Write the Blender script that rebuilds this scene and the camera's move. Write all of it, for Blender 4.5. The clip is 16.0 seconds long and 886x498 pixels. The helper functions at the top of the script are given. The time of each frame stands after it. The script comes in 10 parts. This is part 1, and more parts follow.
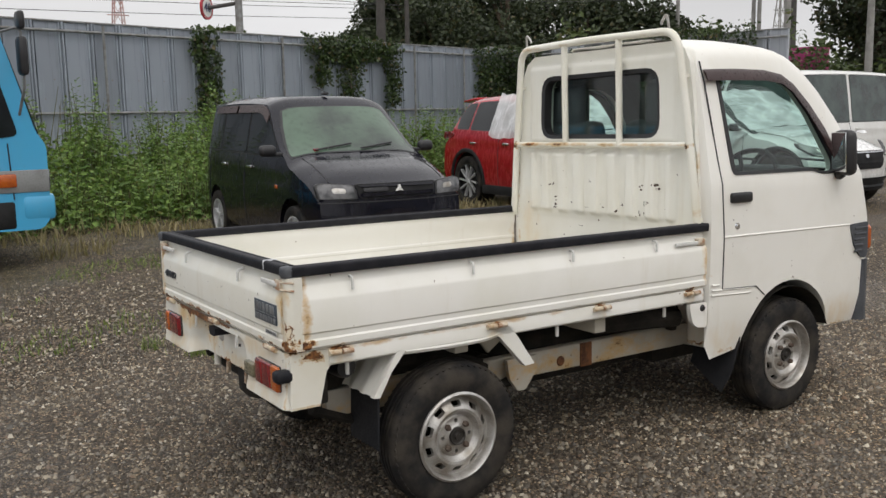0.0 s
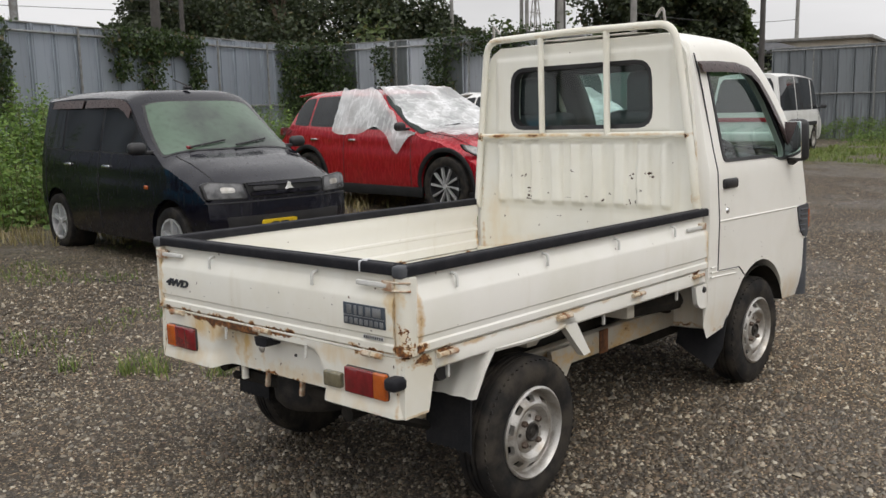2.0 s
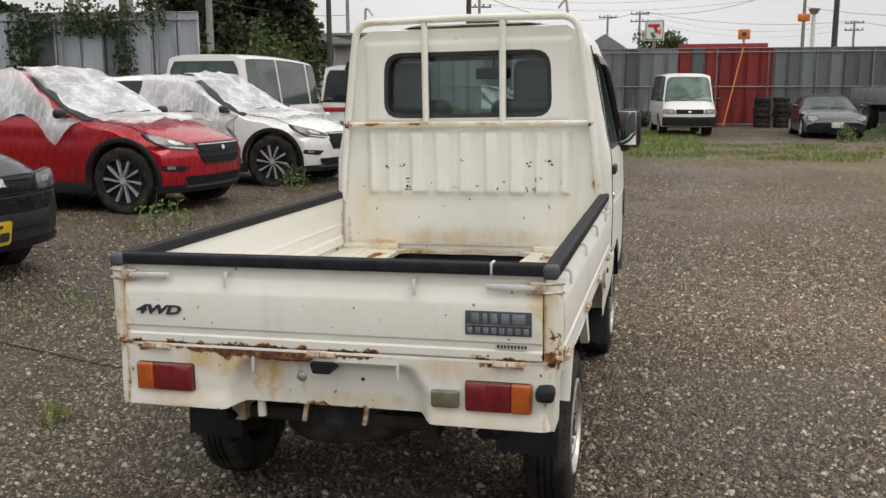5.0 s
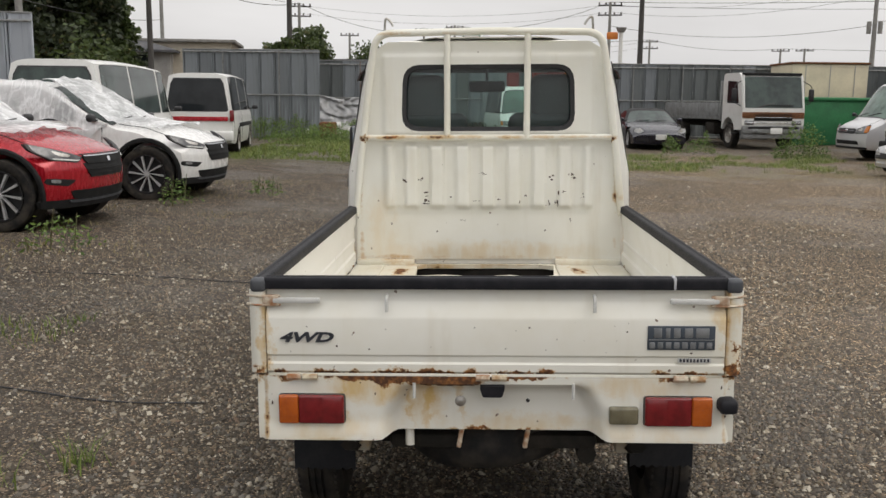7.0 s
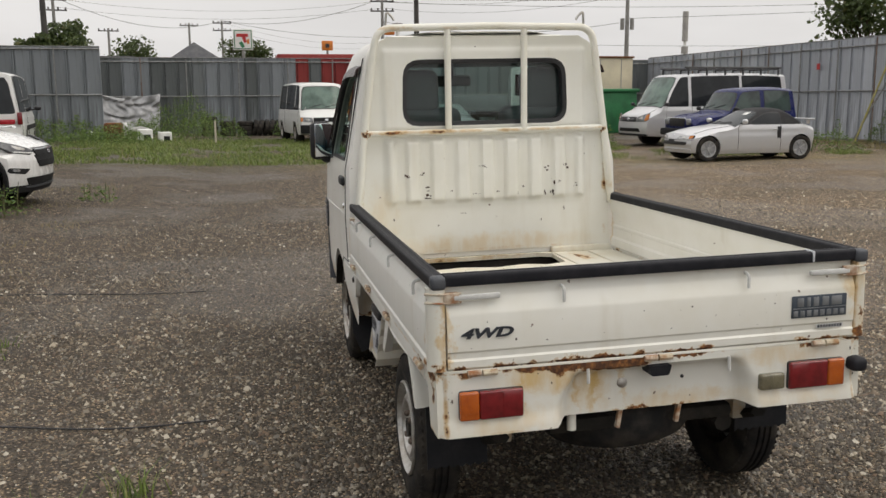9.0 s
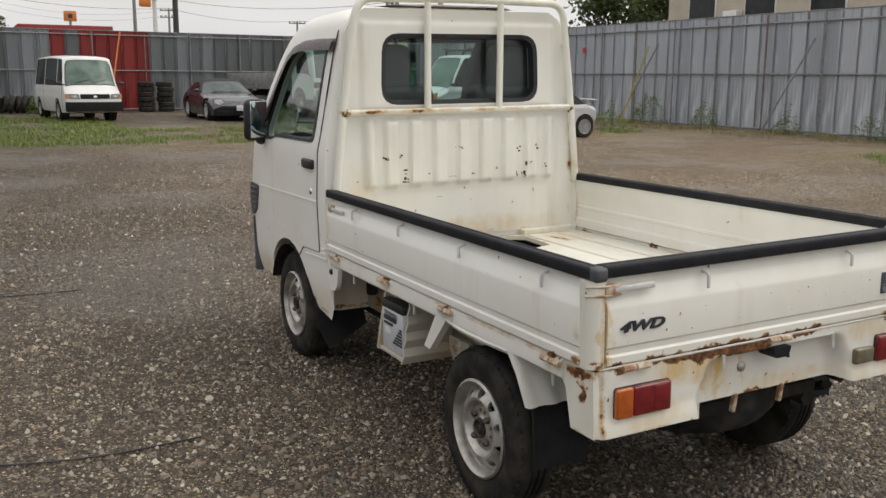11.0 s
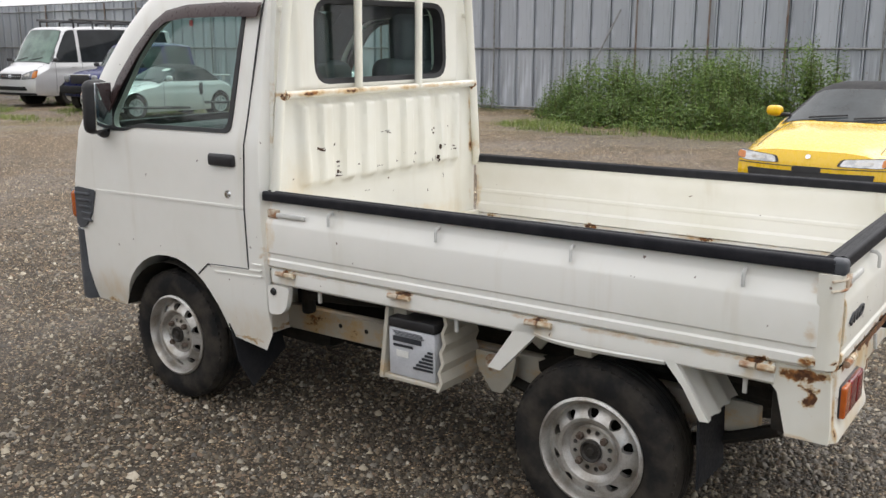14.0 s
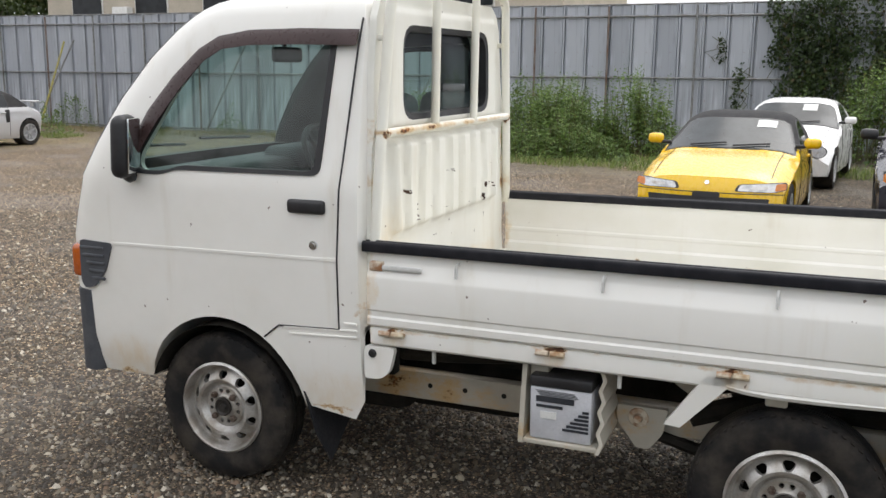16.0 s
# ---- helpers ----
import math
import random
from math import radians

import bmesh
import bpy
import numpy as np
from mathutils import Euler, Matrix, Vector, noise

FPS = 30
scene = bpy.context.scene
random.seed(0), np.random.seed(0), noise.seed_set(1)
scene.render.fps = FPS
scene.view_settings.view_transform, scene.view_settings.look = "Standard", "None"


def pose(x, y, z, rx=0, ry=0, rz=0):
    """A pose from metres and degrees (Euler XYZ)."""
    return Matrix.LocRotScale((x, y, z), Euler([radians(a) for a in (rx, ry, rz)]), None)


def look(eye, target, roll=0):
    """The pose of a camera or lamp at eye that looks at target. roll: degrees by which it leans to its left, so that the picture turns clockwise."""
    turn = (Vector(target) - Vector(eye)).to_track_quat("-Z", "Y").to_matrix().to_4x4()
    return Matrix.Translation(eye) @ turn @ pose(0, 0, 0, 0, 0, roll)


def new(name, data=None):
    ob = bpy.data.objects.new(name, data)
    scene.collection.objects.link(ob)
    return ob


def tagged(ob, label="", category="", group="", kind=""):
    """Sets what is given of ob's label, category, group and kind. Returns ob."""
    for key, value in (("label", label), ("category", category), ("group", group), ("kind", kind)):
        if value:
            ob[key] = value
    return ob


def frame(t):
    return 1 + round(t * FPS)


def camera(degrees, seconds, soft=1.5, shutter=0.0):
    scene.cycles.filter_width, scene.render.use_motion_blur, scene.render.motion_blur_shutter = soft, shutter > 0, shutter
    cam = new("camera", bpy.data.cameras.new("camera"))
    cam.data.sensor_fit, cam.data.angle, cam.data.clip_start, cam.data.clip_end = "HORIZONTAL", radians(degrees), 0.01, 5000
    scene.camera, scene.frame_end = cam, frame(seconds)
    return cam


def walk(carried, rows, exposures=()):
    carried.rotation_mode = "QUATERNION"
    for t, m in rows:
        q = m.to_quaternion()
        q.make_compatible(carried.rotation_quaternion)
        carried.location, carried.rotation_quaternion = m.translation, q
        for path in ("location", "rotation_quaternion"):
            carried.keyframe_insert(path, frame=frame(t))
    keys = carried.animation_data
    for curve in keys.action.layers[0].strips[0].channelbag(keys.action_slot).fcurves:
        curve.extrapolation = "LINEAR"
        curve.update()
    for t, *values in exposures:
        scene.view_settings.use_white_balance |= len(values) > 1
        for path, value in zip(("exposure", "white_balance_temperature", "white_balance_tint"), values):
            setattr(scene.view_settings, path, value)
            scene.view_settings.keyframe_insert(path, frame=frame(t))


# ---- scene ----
cam = camera(52.0, 16.0)
PATH = [
    (0, (0.258, 0.406, 1.433), (1.338, 2.063, 1.139), -1.0),
    (0.5, (0.067, 0.56, 1.426), (1.272, 2.134, 1.159), -1.7),
    (1, (-0.089, 0.79, 1.438), (1.227, 2.274, 1.179), -1.5),
    (1.5, (-0.338, 0.949, 1.442), (1.059, 2.352, 1.162), -1.1),
    (2, (-0.472, 1.176, 1.424), (0.988, 2.507, 1.115), -1.2),
    (2.5, (-0.553, 1.449, 1.431), (0.999, 2.666, 1.096), -1.0),
    (3, (-0.74, 1.68, 1.45), (0.915, 2.75, 1.113), -1.6),
    (3.5, (-0.801, 1.929, 1.43), (0.927, 2.884, 1.11), -2.2),
    (4, (-0.836, 2.203, 1.438), (0.966, 3.007, 1.11), -1.6),
    (4.2, (-0.867, 2.313, 1.429), (0.966, 3.037, 1.089), -1.6),
    (6.3, (-1.195, 3.393, 1.44), (0.764, 3.641, 1.126), 0.8),
    (6.5, (-1.173, 3.492, 1.435), (0.79, 3.701, 1.113), 0.2),
    (7, (-1.108, 3.754, 1.441), (0.865, 3.83, 1.12), 0.6),
    (7.5, (-1.168, 4.04, 1.443), (0.804, 3.95, 1.119), 0.0),
    (8, (-1.131, 4.308, 1.427), (0.835, 4.116, 1.112), -0.7),
    (8.5, (-1.03, 4.57, 1.432), (0.924, 4.286, 1.118), -0.8),
    (9, (-1.032, 4.879, 1.433), (0.896, 4.46, 1.104), -0.4),
    (9.2, (-0.997, 4.97, 1.436), (0.919, 4.503, 1.101), -0.7),
    (11.3, (-0.362, 5.925, 1.419), (1.335, 4.937, 1.039), 1.0),
    (11.5, (-0.3, 6.012, 1.405), (1.366, 4.975, 1.02), 1.3),
    (12, (-0.14, 6.238, 1.419), (1.431, 5.066, 1.024), 0.9),
    (12.5, (0.113, 6.359, 1.399), (1.601, 5.082, 1.005), 0.2),
    (13, (0.423, 6.442, 1.392), (1.819, 5.069, 0.985), 1.1),
    (13.5, (0.666, 6.578, 1.417), (1.921, 5.081, 0.989), 0.9),
    (14, (0.92, 6.61, 1.412), (2.068, 5.027, 0.991), 0.3),
    (14.5, (1.189, 6.688, 1.423), (2.25, 5.037, 1.035), 0.7),
    (15, (1.443, 6.868, 1.437), (2.414, 5.169, 1.028), 1.1),
    (15.5, (1.718, 6.884, 1.427), (2.613, 5.138, 1.038), 0.4),
    (16, (2.0, 6.898, 1.429), (2.759, 5.084, 1.065), 0.7),
]
walk(cam, [(t, look(eye, target, roll)) for t, eye, target, roll in PATH],
     [(0, -0.15, 6850, 10), (3.5, -0.08, 6900, 10), (6.5, -0.18, 7000, 10), (9.2, -0.2, 7100, 10), (11.3, -0.06, 7000, 10), (11.5, 0.0, 6980, 10), (12.0, 0.24, 6950, 10), (12.5, 0.31, 6930, 10), (14, 0.34, 6800, 10), (16, 0.35, 6680, 10)])

# ---- world and light: a bright overcast sky, one very wide weak sun ----
SUN_AZ, SUN_EL = radians(200), radians(55)
world = bpy.data.worlds.new("overcast")
scene.world = world
world.use_nodes = True
wn, wl = world.node_tree.nodes, world.node_tree.links
wn.clear()
sky = wn.new("ShaderNodeTexSky")
sky.sky_type, sky.sun_disc = "NISHITA", False
sky.sun_elevation, sky.sun_rotation = SUN_EL, SUN_AZ
sky.air_density, sky.dust_density = 1.0, 3.0
grey = wn.new("ShaderNodeHueSaturation")
grey.inputs["Saturation"].default_value = 0.06
wc = wn.new("ShaderNodeTexCoord")
wm = wn.new("ShaderNodeMapping")
wm.inputs["Scale"].default_value = (1.2, 1.2, 5.0)
cloud = wn.new("ShaderNodeTexNoise")
cloud.inputs["Scale"].default_value, cloud.inputs["Detail"].default_value = 1.6, 5.0
cr = wn.new("ShaderNodeMapRange")
cr.inputs["From Min"].default_value, cr.inputs["From Max"].default_value = 0.3, 0.7
cr.inputs["To Min"].default_value, cr.inputs["To Max"].default_value = 0.80, 1.03
even = wn.new("ShaderNodeMixRGB")
even.inputs["Fac"].default_value = 0.75
even.inputs["Color2"].default_value = (6.75, 6.95, 7.45, 1)
mul = wn.new("ShaderNodeMixRGB")
mul.blend_type = "MULTIPLY"
mul.inputs["Fac"].default_value = 1.0
bg = wn.new("ShaderNodeBackground")
bg.inputs["Strength"].default_value = 0.125
wo = wn.new("ShaderNodeOutputWorld")
wl.new(sky.outputs[0], grey.inputs["Color"])
wl.new(grey.outputs[0], even.inputs["Color1"])
wl.new(wc.outputs["Generated"], wm.inputs["Vector"])
wl.new(wm.outputs[0], cloud.inputs["Vector"])
wl.new(cloud.outputs["Fac"], cr.inputs["Value"])
wl.new(even.outputs[0], mul.inputs["Color1"])
wl.new(cr.outputs[0], mul.inputs["Color2"])
sepw = wn.new("ShaderNodeSeparateXYZ")
wl.new(wc.outputs["Generated"], sepw.inputs[0])
dome = wn.new("ShaderNodeMapRange")
dome.interpolation_type = "SMOOTHSTEP"
for k, v in (("From Min", 0.10), ("From Max", 0.95), ("To Min", 1.18), ("To Max", 2.1)):
    dome.inputs[k].default_value = v
wl.new(sepw.outputs["Z"], dome.inputs["Value"])
mul2 = wn.new("ShaderNodeMixRGB")
mul2.blend_type = "MULTIPLY"
mul2.inputs["Fac"].default_value = 1.0
wl.new(mul.outputs[0], mul2.inputs["Color1"])
wl.new(dome.outputs[0], mul2.inputs["Color2"])
wl.new(mul2.outputs[0], bg.inputs["Color"])
wl.new(bg.outputs[0], wo.inputs["Surface"])
sun_data = bpy.data.lights.new("sun", "SUN")
sun_data.energy, sun_data.angle, sun_data.color = 0.7, radians(40), (1.0, 0.97, 0.93)
sun = new("sun", sun_data)
sun.matrix_world = Matrix.Rotation(-SUN_AZ, 4, "Z") @ Matrix.Rotation(-(math.pi / 2 - SUN_EL), 4, "X")

# ---- materials ----


def nodes_of(name):
    m = bpy.data.materials.new(name)
    m.use_nodes = True
    return m, m.node_tree.nodes, m.node_tree.links, m.node_tree.nodes["Principled BSDF"]


def noise_node(n, l, scale, detail=4.0, rough=0.55, space="Object", stretch=None):
    tc = n.new("ShaderNodeTexCoord")
    t = n.new("ShaderNodeTexNoise")
    t.inputs["Scale"].default_value, t.inputs["Detail"].default_value, t.inputs["Roughness"].default_value = scale, detail, rough
    if stretch:
        mp = n.new("ShaderNodeMapping")
        mp.inputs["Scale"].default_value = stretch
        l.new(tc.outputs[space], mp.inputs["Vector"])
        l.new(mp.outputs[0], t.inputs["Vector"])
    else:
        l.new(tc.outputs[space], t.inputs["Vector"])
    return t.outputs["Fac"]


def remap(n, l, value, a, b, lo=0.0, hi=1.0):
    r = n.new("ShaderNodeMapRange")
    r.interpolation_type = "SMOOTHSTEP"
    for k, v in (("From Min", a), ("From Max", b), ("To Min", lo), ("To Max", hi)):
        r.inputs[k].default_value = v
    l.new(value, r.inputs["Value"])
    return r.outputs[0]


def mix(n, l, fac, c1, c2, mode="MIX"):
    m = n.new("ShaderNodeMixRGB")
    m.blend_type = mode
    for key, v in (("Fac", fac), ("Color1", c1), ("Color2", c2)):
        if isinstance(v, (int, float)):
            m.inputs[key].default_value = v
        elif isinstance(v, tuple):
            m.inputs[key].default_value = (*v, 1) if len(v) == 3 else v
        else:
            l.new(v, m.inputs[key])
    return m.outputs[0]


def math_node(n, l, op, a, b):
    m = n.new("ShaderNodeMath")
    m.operation = op
    for i, v in enumerate((a, b)):
        if isinstance(v, (int, float)):
            m.inputs[i].default_value = v
        else:
            l.new(v, m.inputs[i])
    return m.outputs[0]


def bump(n, l, bsdf, height, strength, distance):
    b = n.new("ShaderNodeBump")
    b.inputs["Strength"].default_value, b.inputs["Distance"].default_value = strength, distance
    l.new(height, b.inputs["Height"])
    l.new(b.outputs[0], bsdf.inputs["Normal"])


def plain(name, c1, c2=None, rough=0.5, metal=0.0, scale=8.0, relief=0.0, relief_scale=60.0, coat=0.0, rough2=None):
    """A surface that varies between two colours at two scales."""
    m, n, l, b = nodes_of(name)
    c2 = c2 or tuple(v * 0.8 for v in c1)
    big = remap(n, l, noise_node(n, l, scale), 0.35, 0.7)
    col = mix(n, l, big, c1, c2)
    fine = noise_node(n, l, scale * 14, 3.0)
    col = mix(n, l, remap(n, l, fine, 0.45, 0.8, 0.0, 0.35), col, tuple(v * 0.7 for v in c2))
    l.new(col, b.inputs["Base Color"])
    b.inputs["Metallic"].default_value = metal
    l.new(remap(n, l, fine, 0.3, 0.7, rough, rough2 if rough2 is not None else min(1.0, rough + 0.15)), b.inputs["Roughness"])
    b.inputs["Coat Weight"].default_value = coat
    b.inputs["Coat Roughness"].default_value = 0.06
    if relief:
        bump(n, l, b, noise_node(n, l, relief_scale, 5.0), 0.5, relief)
    return m


def glass_mat(name, tint, alpha_mix):
    """A thin car pane: clear with a tint, and a mirror's gloss by Fresnel."""
    m, n, l, b = nodes_of(name)
    n.remove(b)
    tr = n.new("ShaderNodeBsdfTransparent")
    tr.inputs["Color"].default_value = (*tint, 1)
    gl = n.new("ShaderNodeBsdfGlossy")
    gl.inputs["Roughness"].default_value = 0.02
    lw = n.new("ShaderNodeLayerWeight")
    lw.inputs["Blend"].default_value = 0.5
    gloss = math_node(n, l, "ADD", math_node(n, l, "MULTIPLY", math_node(n, l, "POWER", lw.outputs["Facing"], 4.0), 0.8), alpha_mix)
    mx = n.new("ShaderNodeMixShader")
    l.new(gloss, mx.inputs[0])
    l.new(tr.outputs[0], mx.inputs[1])
    l.new(gl.outputs[0], mx.inputs[2])
    l.new(mx.outputs[0], n["Material Output"].inputs["Surface"])
    return m


def blob(n, l, centre, reach, amount):
    """Full at a place and nothing past its reach."""
    tc = n.new("ShaderNodeTexCoord")
    sub, div, ln = (n.new("ShaderNodeVectorMath") for _ in range(3))
    sub.operation, div.operation, ln.operation = "SUBTRACT", "DIVIDE", "LENGTH"
    sub.inputs[1].default_value, div.inputs[1].default_value = centre, reach
    wav = n.new("ShaderNodeTexNoise")
    wav.inputs["Scale"].default_value, wav.inputs["Detail"].default_value, wav.inputs["Roughness"].default_value = 17.0, 6.0, 0.7
    l.new(tc.outputs["Object"], wav.inputs["Vector"])
    off, amp, add = (n.new("ShaderNodeVectorMath") for _ in range(3))
    off.operation, amp.operation, add.operation = "SUBTRACT", "MULTIPLY", "ADD"
    off.inputs[1].default_value, amp.inputs[1].default_value = (0.5, 0.5, 0.5), (0.14, 0.14, 0.10)
    l.new(wav.outputs["Color"], off.inputs[0])
    l.new(off.outputs[0], amp.inputs[0])
    l.new(tc.outputs["Object"], add.inputs[0])
    l.new(amp.outputs[0], add.inputs[1])
    l.new(add.outputs[0], sub.inputs[0])
    l.new(sub.outputs[0], div.inputs[0])
    l.new(div.outputs[0], ln.inputs[0])
    return remap(n, l, ln.outputs["Value"], 0.25, 1.0, amount, 0.0)


def truck_paint(name, base, aged, rust_bands, rust=1.0, rough=0.3, blobs=(), runs=(), specks=0.755):
    """Aged white paint; rust gathers along seams (axis, place, reach, amount) and at blobs (centre, reach, amount); runs are yellow stains."""
    m, n, l, b = nodes_of(name)
    big = noise_node(n, l, 2.2, 5.0, 0.6)
    col = mix(n, l, remap(n, l, big, 0.35, 0.75), base, aged)
    streak = noise_node(n, l, 9.0, 4.0, 0.6, "Object", (1.0, 1.0, 0.12))
    col = mix(n, l, remap(n, l, streak, 0.56, 0.82, 0.0, 0.32), col, (0.50, 0.43, 0.30))
    chips = noise_node(n, l, 34.0, 2.0, 0.5)
    chip = remap(n, l, chips, specks, specks + 0.02, 0.0, 0.85)
    tc = n.new("ShaderNodeTexCoord")
    sep = n.new("ShaderNodeSeparateXYZ")
    l.new(tc.outputs["Object"], sep.inputs[0])
    total = None
    for axis, place, reach, amount in rust_bands:
        d = math_node(n, l, "ABSOLUTE", math_node(n, l, "SUBTRACT", sep.outputs["XYZ".index(axis)], place), 0.0)
        near = remap(n, l, d, 0.0, reach, amount, 0.0)
        total = near if total is None else math_node(n, l, "MAXIMUM", total, near)
    for centre, reach, amount in blobs:
        near = blob(n, l, centre, reach, amount)
        total = near if total is None else math_node(n, l, "MAXIMUM", total, near)
    for centre, reach, amount in runs:
        ragged = remap(n, l, noise_node(n, l, 16.0, 4.0, 0.6, "Object", (1.0, 1.0, 0.35)), 0.3, 0.65, 0.25, 1.0)
        col = mix(n, l, math_node(n, l, "MULTIPLY", blob(n, l, centre, reach, amount), ragged), col, (0.62, 0.42, 0.16))
    if total is not None:
        rn = math_node(n, l, "ADD", math_node(n, l, "MULTIPLY", noise_node(n, l, 7.5, 6.0, 0.68, "Object", (1.0, 1.0, 1.6)), 0.62), math_node(n, l, "MULTIPLY", noise_node(n, l, 1.7, 3.0), 0.42))
        edge = math_node(n, l, "ADD", rn, math_node(n, l, "MULTIPLY", total, 0.50))
        stain = remap(n, l, edge, 0.78, 0.95, 0.0, 0.85)
        col = mix(n, l, stain, col, (0.52, 0.33, 0.13))
        rusty = remap(n, l, edge, 0.925, 0.965, 0.0, rust)
        rcol = mix(n, l, remap(n, l, noise_node(n, l, 45.0, 5.0, 0.6), 0.40, 0.72), (0.075, 0.030, 0.013), (0.36, 0.15, 0.045))
        col = mix(n, l, rusty, col, rcol)
        l.new(math_node(n, l, "ADD", remap(n, l, big, 0.3, 0.7, rough, rough + 0.15), math_node(n, l, "MULTIPLY", rusty, 0.5)), b.inputs["Roughness"])
        bump(n, l, b, math_node(n, l, "MULTIPLY", rusty, noise_node(n, l, 160.0, 3.0)), 0.5, 0.002)
    else:
        l.new(remap(n, l, big, 0.3, 0.7, rough, rough + 0.15), b.inputs["Roughness"])
    col = mix(n, l, chip, col, (0.10, 0.045, 0.02))
    l.new(col, b.inputs["Base Color"])
    return m


M_PAINT = truck_paint("white_paint", (0.815, 0.805, 0.762), (0.755, 0.74, 0.685), [("Z", 0.355, 0.03, 0.5)],
                      blobs=[((2.92, 0, 0.362), (0.16, 2.0, 0.030), 0.84), ((2.10, 0, 0.345), (0.16, 2.0, 0.022), 0.86), ((1.97, 0, 0.70), (0.03, 2.0, 0.05), 0.7)],
                      runs=[((2.90, 0, 0.42), (0.22, 2.0, 0.13), 0.45), ((2.08, 0, 0.40), (0.2, 2.0, 0.12), 0.35)])
M_TAIL = truck_paint("white_paint_rusting", (0.77, 0.76, 0.70), (0.69, 0.66, 0.56), specks=0.73, rust_bands=[("Z", 0.676, 0.02, 0.36), ("Y", 0.650, 0.022, 0.66), ("Y", -0.648, 0.022, 0.72), ("Z", 0.49, 0.02, 0.5)],
                     blobs=[((0, 0.24, 0.672), (0.2, 0.40, 0.042), 1.32), ((0, 0.16, 0.672), (0.2, 0.24, 0.046), 1.42), ((0, -0.08, 0.678), (0.2, 0.22, 0.026), 1.28), ((0, 0.0, 0.497), (0.2, 0.36, 0.022), 1.05), ((0, 0.46, 0.674), (0.2, 0.14, 0.028), 1.15), ((0.02, -0.665, 0.69), (0.10, 0.05, 0.045), 1.12), ((0.02, -0.668, 0.74), (0.06, 0.012, 0.10), 1.05), ((0.02, 0.655, 0.69), (0.08, 0.035, 0.06), 1.0),
                            ((0.07, -0.67, 0.648), (0.11, 0.05, 0.035), 1.0), ((0.07, 0.67, 0.650), (0.11, 0.05, 0.035), 1.0), ((0.06, 0.67, 0.600), (0.035, 0.05, 0.06), 0.9), ((0, -0.54, 0.678), (0.2, 0.14, 0.028), 1.15), ((0, 0.60, 0.678), (0.2, 0.06, 0.028), 1.1)],
                     runs=[((0, 0.20, 0.60), (0.3, 0.09, 0.13), 0.8), ((0.05, 0.185, 0.57), (0.3, 0.022, 0.14), 0.95), ((0.05, 0.235, 0.58), (0.3, 0.014, 0.12), 0.8), ((0, 0.36, 0.635), (0.3, 0.20, 0.06), 0.85), ((0, 0.43, 0.60), (0.3, 0.012, 0.09), 0.7), ((0, -0.40, 0.645), (0.3, 0.20, 0.04), 0.5), ((0.05, 0.095, 0.60), (0.3, 0.016, 0.12), 0.9), ((0, -0.655, 0.80), (0.1, 0.03, 0.16), 0.6), ((0, 0.645, 0.80), (0.1, 0.025, 0.16), 0.8), ((0, 0.45, 0.52), (0.2, 0.25, 0.06), 0.4), ((0, -0.45, 0.52), (0.2, 0.25, 0.06), 0.35), ((0.05, -0.1, 0.52), (0.2, 0.25, 0.04), 0.5), ((0, -0.64, 0.87), (0.1, 0.05, 0.05), 0.6)])
HINGES = (1.852, 1.333, 0.815, 0.183)
M_GATE = truck_paint("white_paint_gate", (0.79, 0.78, 0.74), (0.725, 0.715, 0.65), [("Z", 0.672, 0.03, 0.58), ("X", 0.06, 0.05, 0.62), ("X", 1.93, 0.035, 0.68)],
                     blobs=[((x, 0, 0.670), (0.075, 2.0, 0.026), 1.15) for x in HINGES] + [((0.06, 0, 0.69), (0.06, 2.0, 0.05), 1.1)],
                     runs=[((x, 0, 0.645), (0.05, 2.0, 0.06), 0.5) for x in HINGES] + [((1.93, 0, 0.80), (0.03, 2.0, 0.15), 0.4)])
M_BED = truck_paint("worn_bed_paint", (0.76, 0.745, 0.67), (0.68, 0.65, 0.54), [("Z", 0.67, 0.05, 0.40), ("X", 1.95, 0.18, 0.62)], rough=0.42, blobs=[((1.72, 0.42, 0.67), (0.2, 0.08, 0.1), 0.9), ((1.75, -0.42, 0.67), (0.2, 0.08, 0.1), 0.9)], runs=[((1.80, 0, 0.67), (0.35, 0.8, 0.1), 0.32)])
M_BACK = truck_paint("cab_back_paint", (0.775, 0.77, 0.715), (0.715, 0.70, 0.625), [("Z", 0.675, 0.035, 0.55), ("Y", 0.62, 0.04, 0.62), ("Y", -0.62, 0.04, 0.62)], rough=0.38, runs=[((1.95, 0, 0.70), (0.2, 0.7, 0.07), 0.5), ((1.95, 0.52, 0.85), (0.2, 0.10, 0.25), 0.3)])
M_TUBE = truck_paint("tube_paint", (0.78, 0.77, 0.70), (0.70, 0.67, 0.56), [("Z", 1.265, 0.03, 0.75), ("Z", 1.75, 0.03, 0.55), ("Z", 1.05, 0.6, 0.42)], rough=0.4, blobs=[((1.91, 0.60, 1.262), (0.05, 0.04, 0.03), 0.95), ((1.91, -0.60, 1.262), (0.05, 0.04, 0.03), 0.95)])
M_FRAME = truck_paint("frame_paint", (0.50, 0.47, 0.40), (0.33, 0.30, 0.245), [("Z", 0.40, 0.2, 0.6)], rough=0.55)
M_CHIP = plain("bare_rusting_metal", (0.075, 0.04, 0.026), (0.03, 0.02, 0.016), 0.8, 0.0, 60.0)
M_HINGE = plain("rusty_hinge", (0.62, 0.56, 0.45), (0.30, 0.12, 0.04), 0.6, 0.0, 30.0, 0.001, 120)
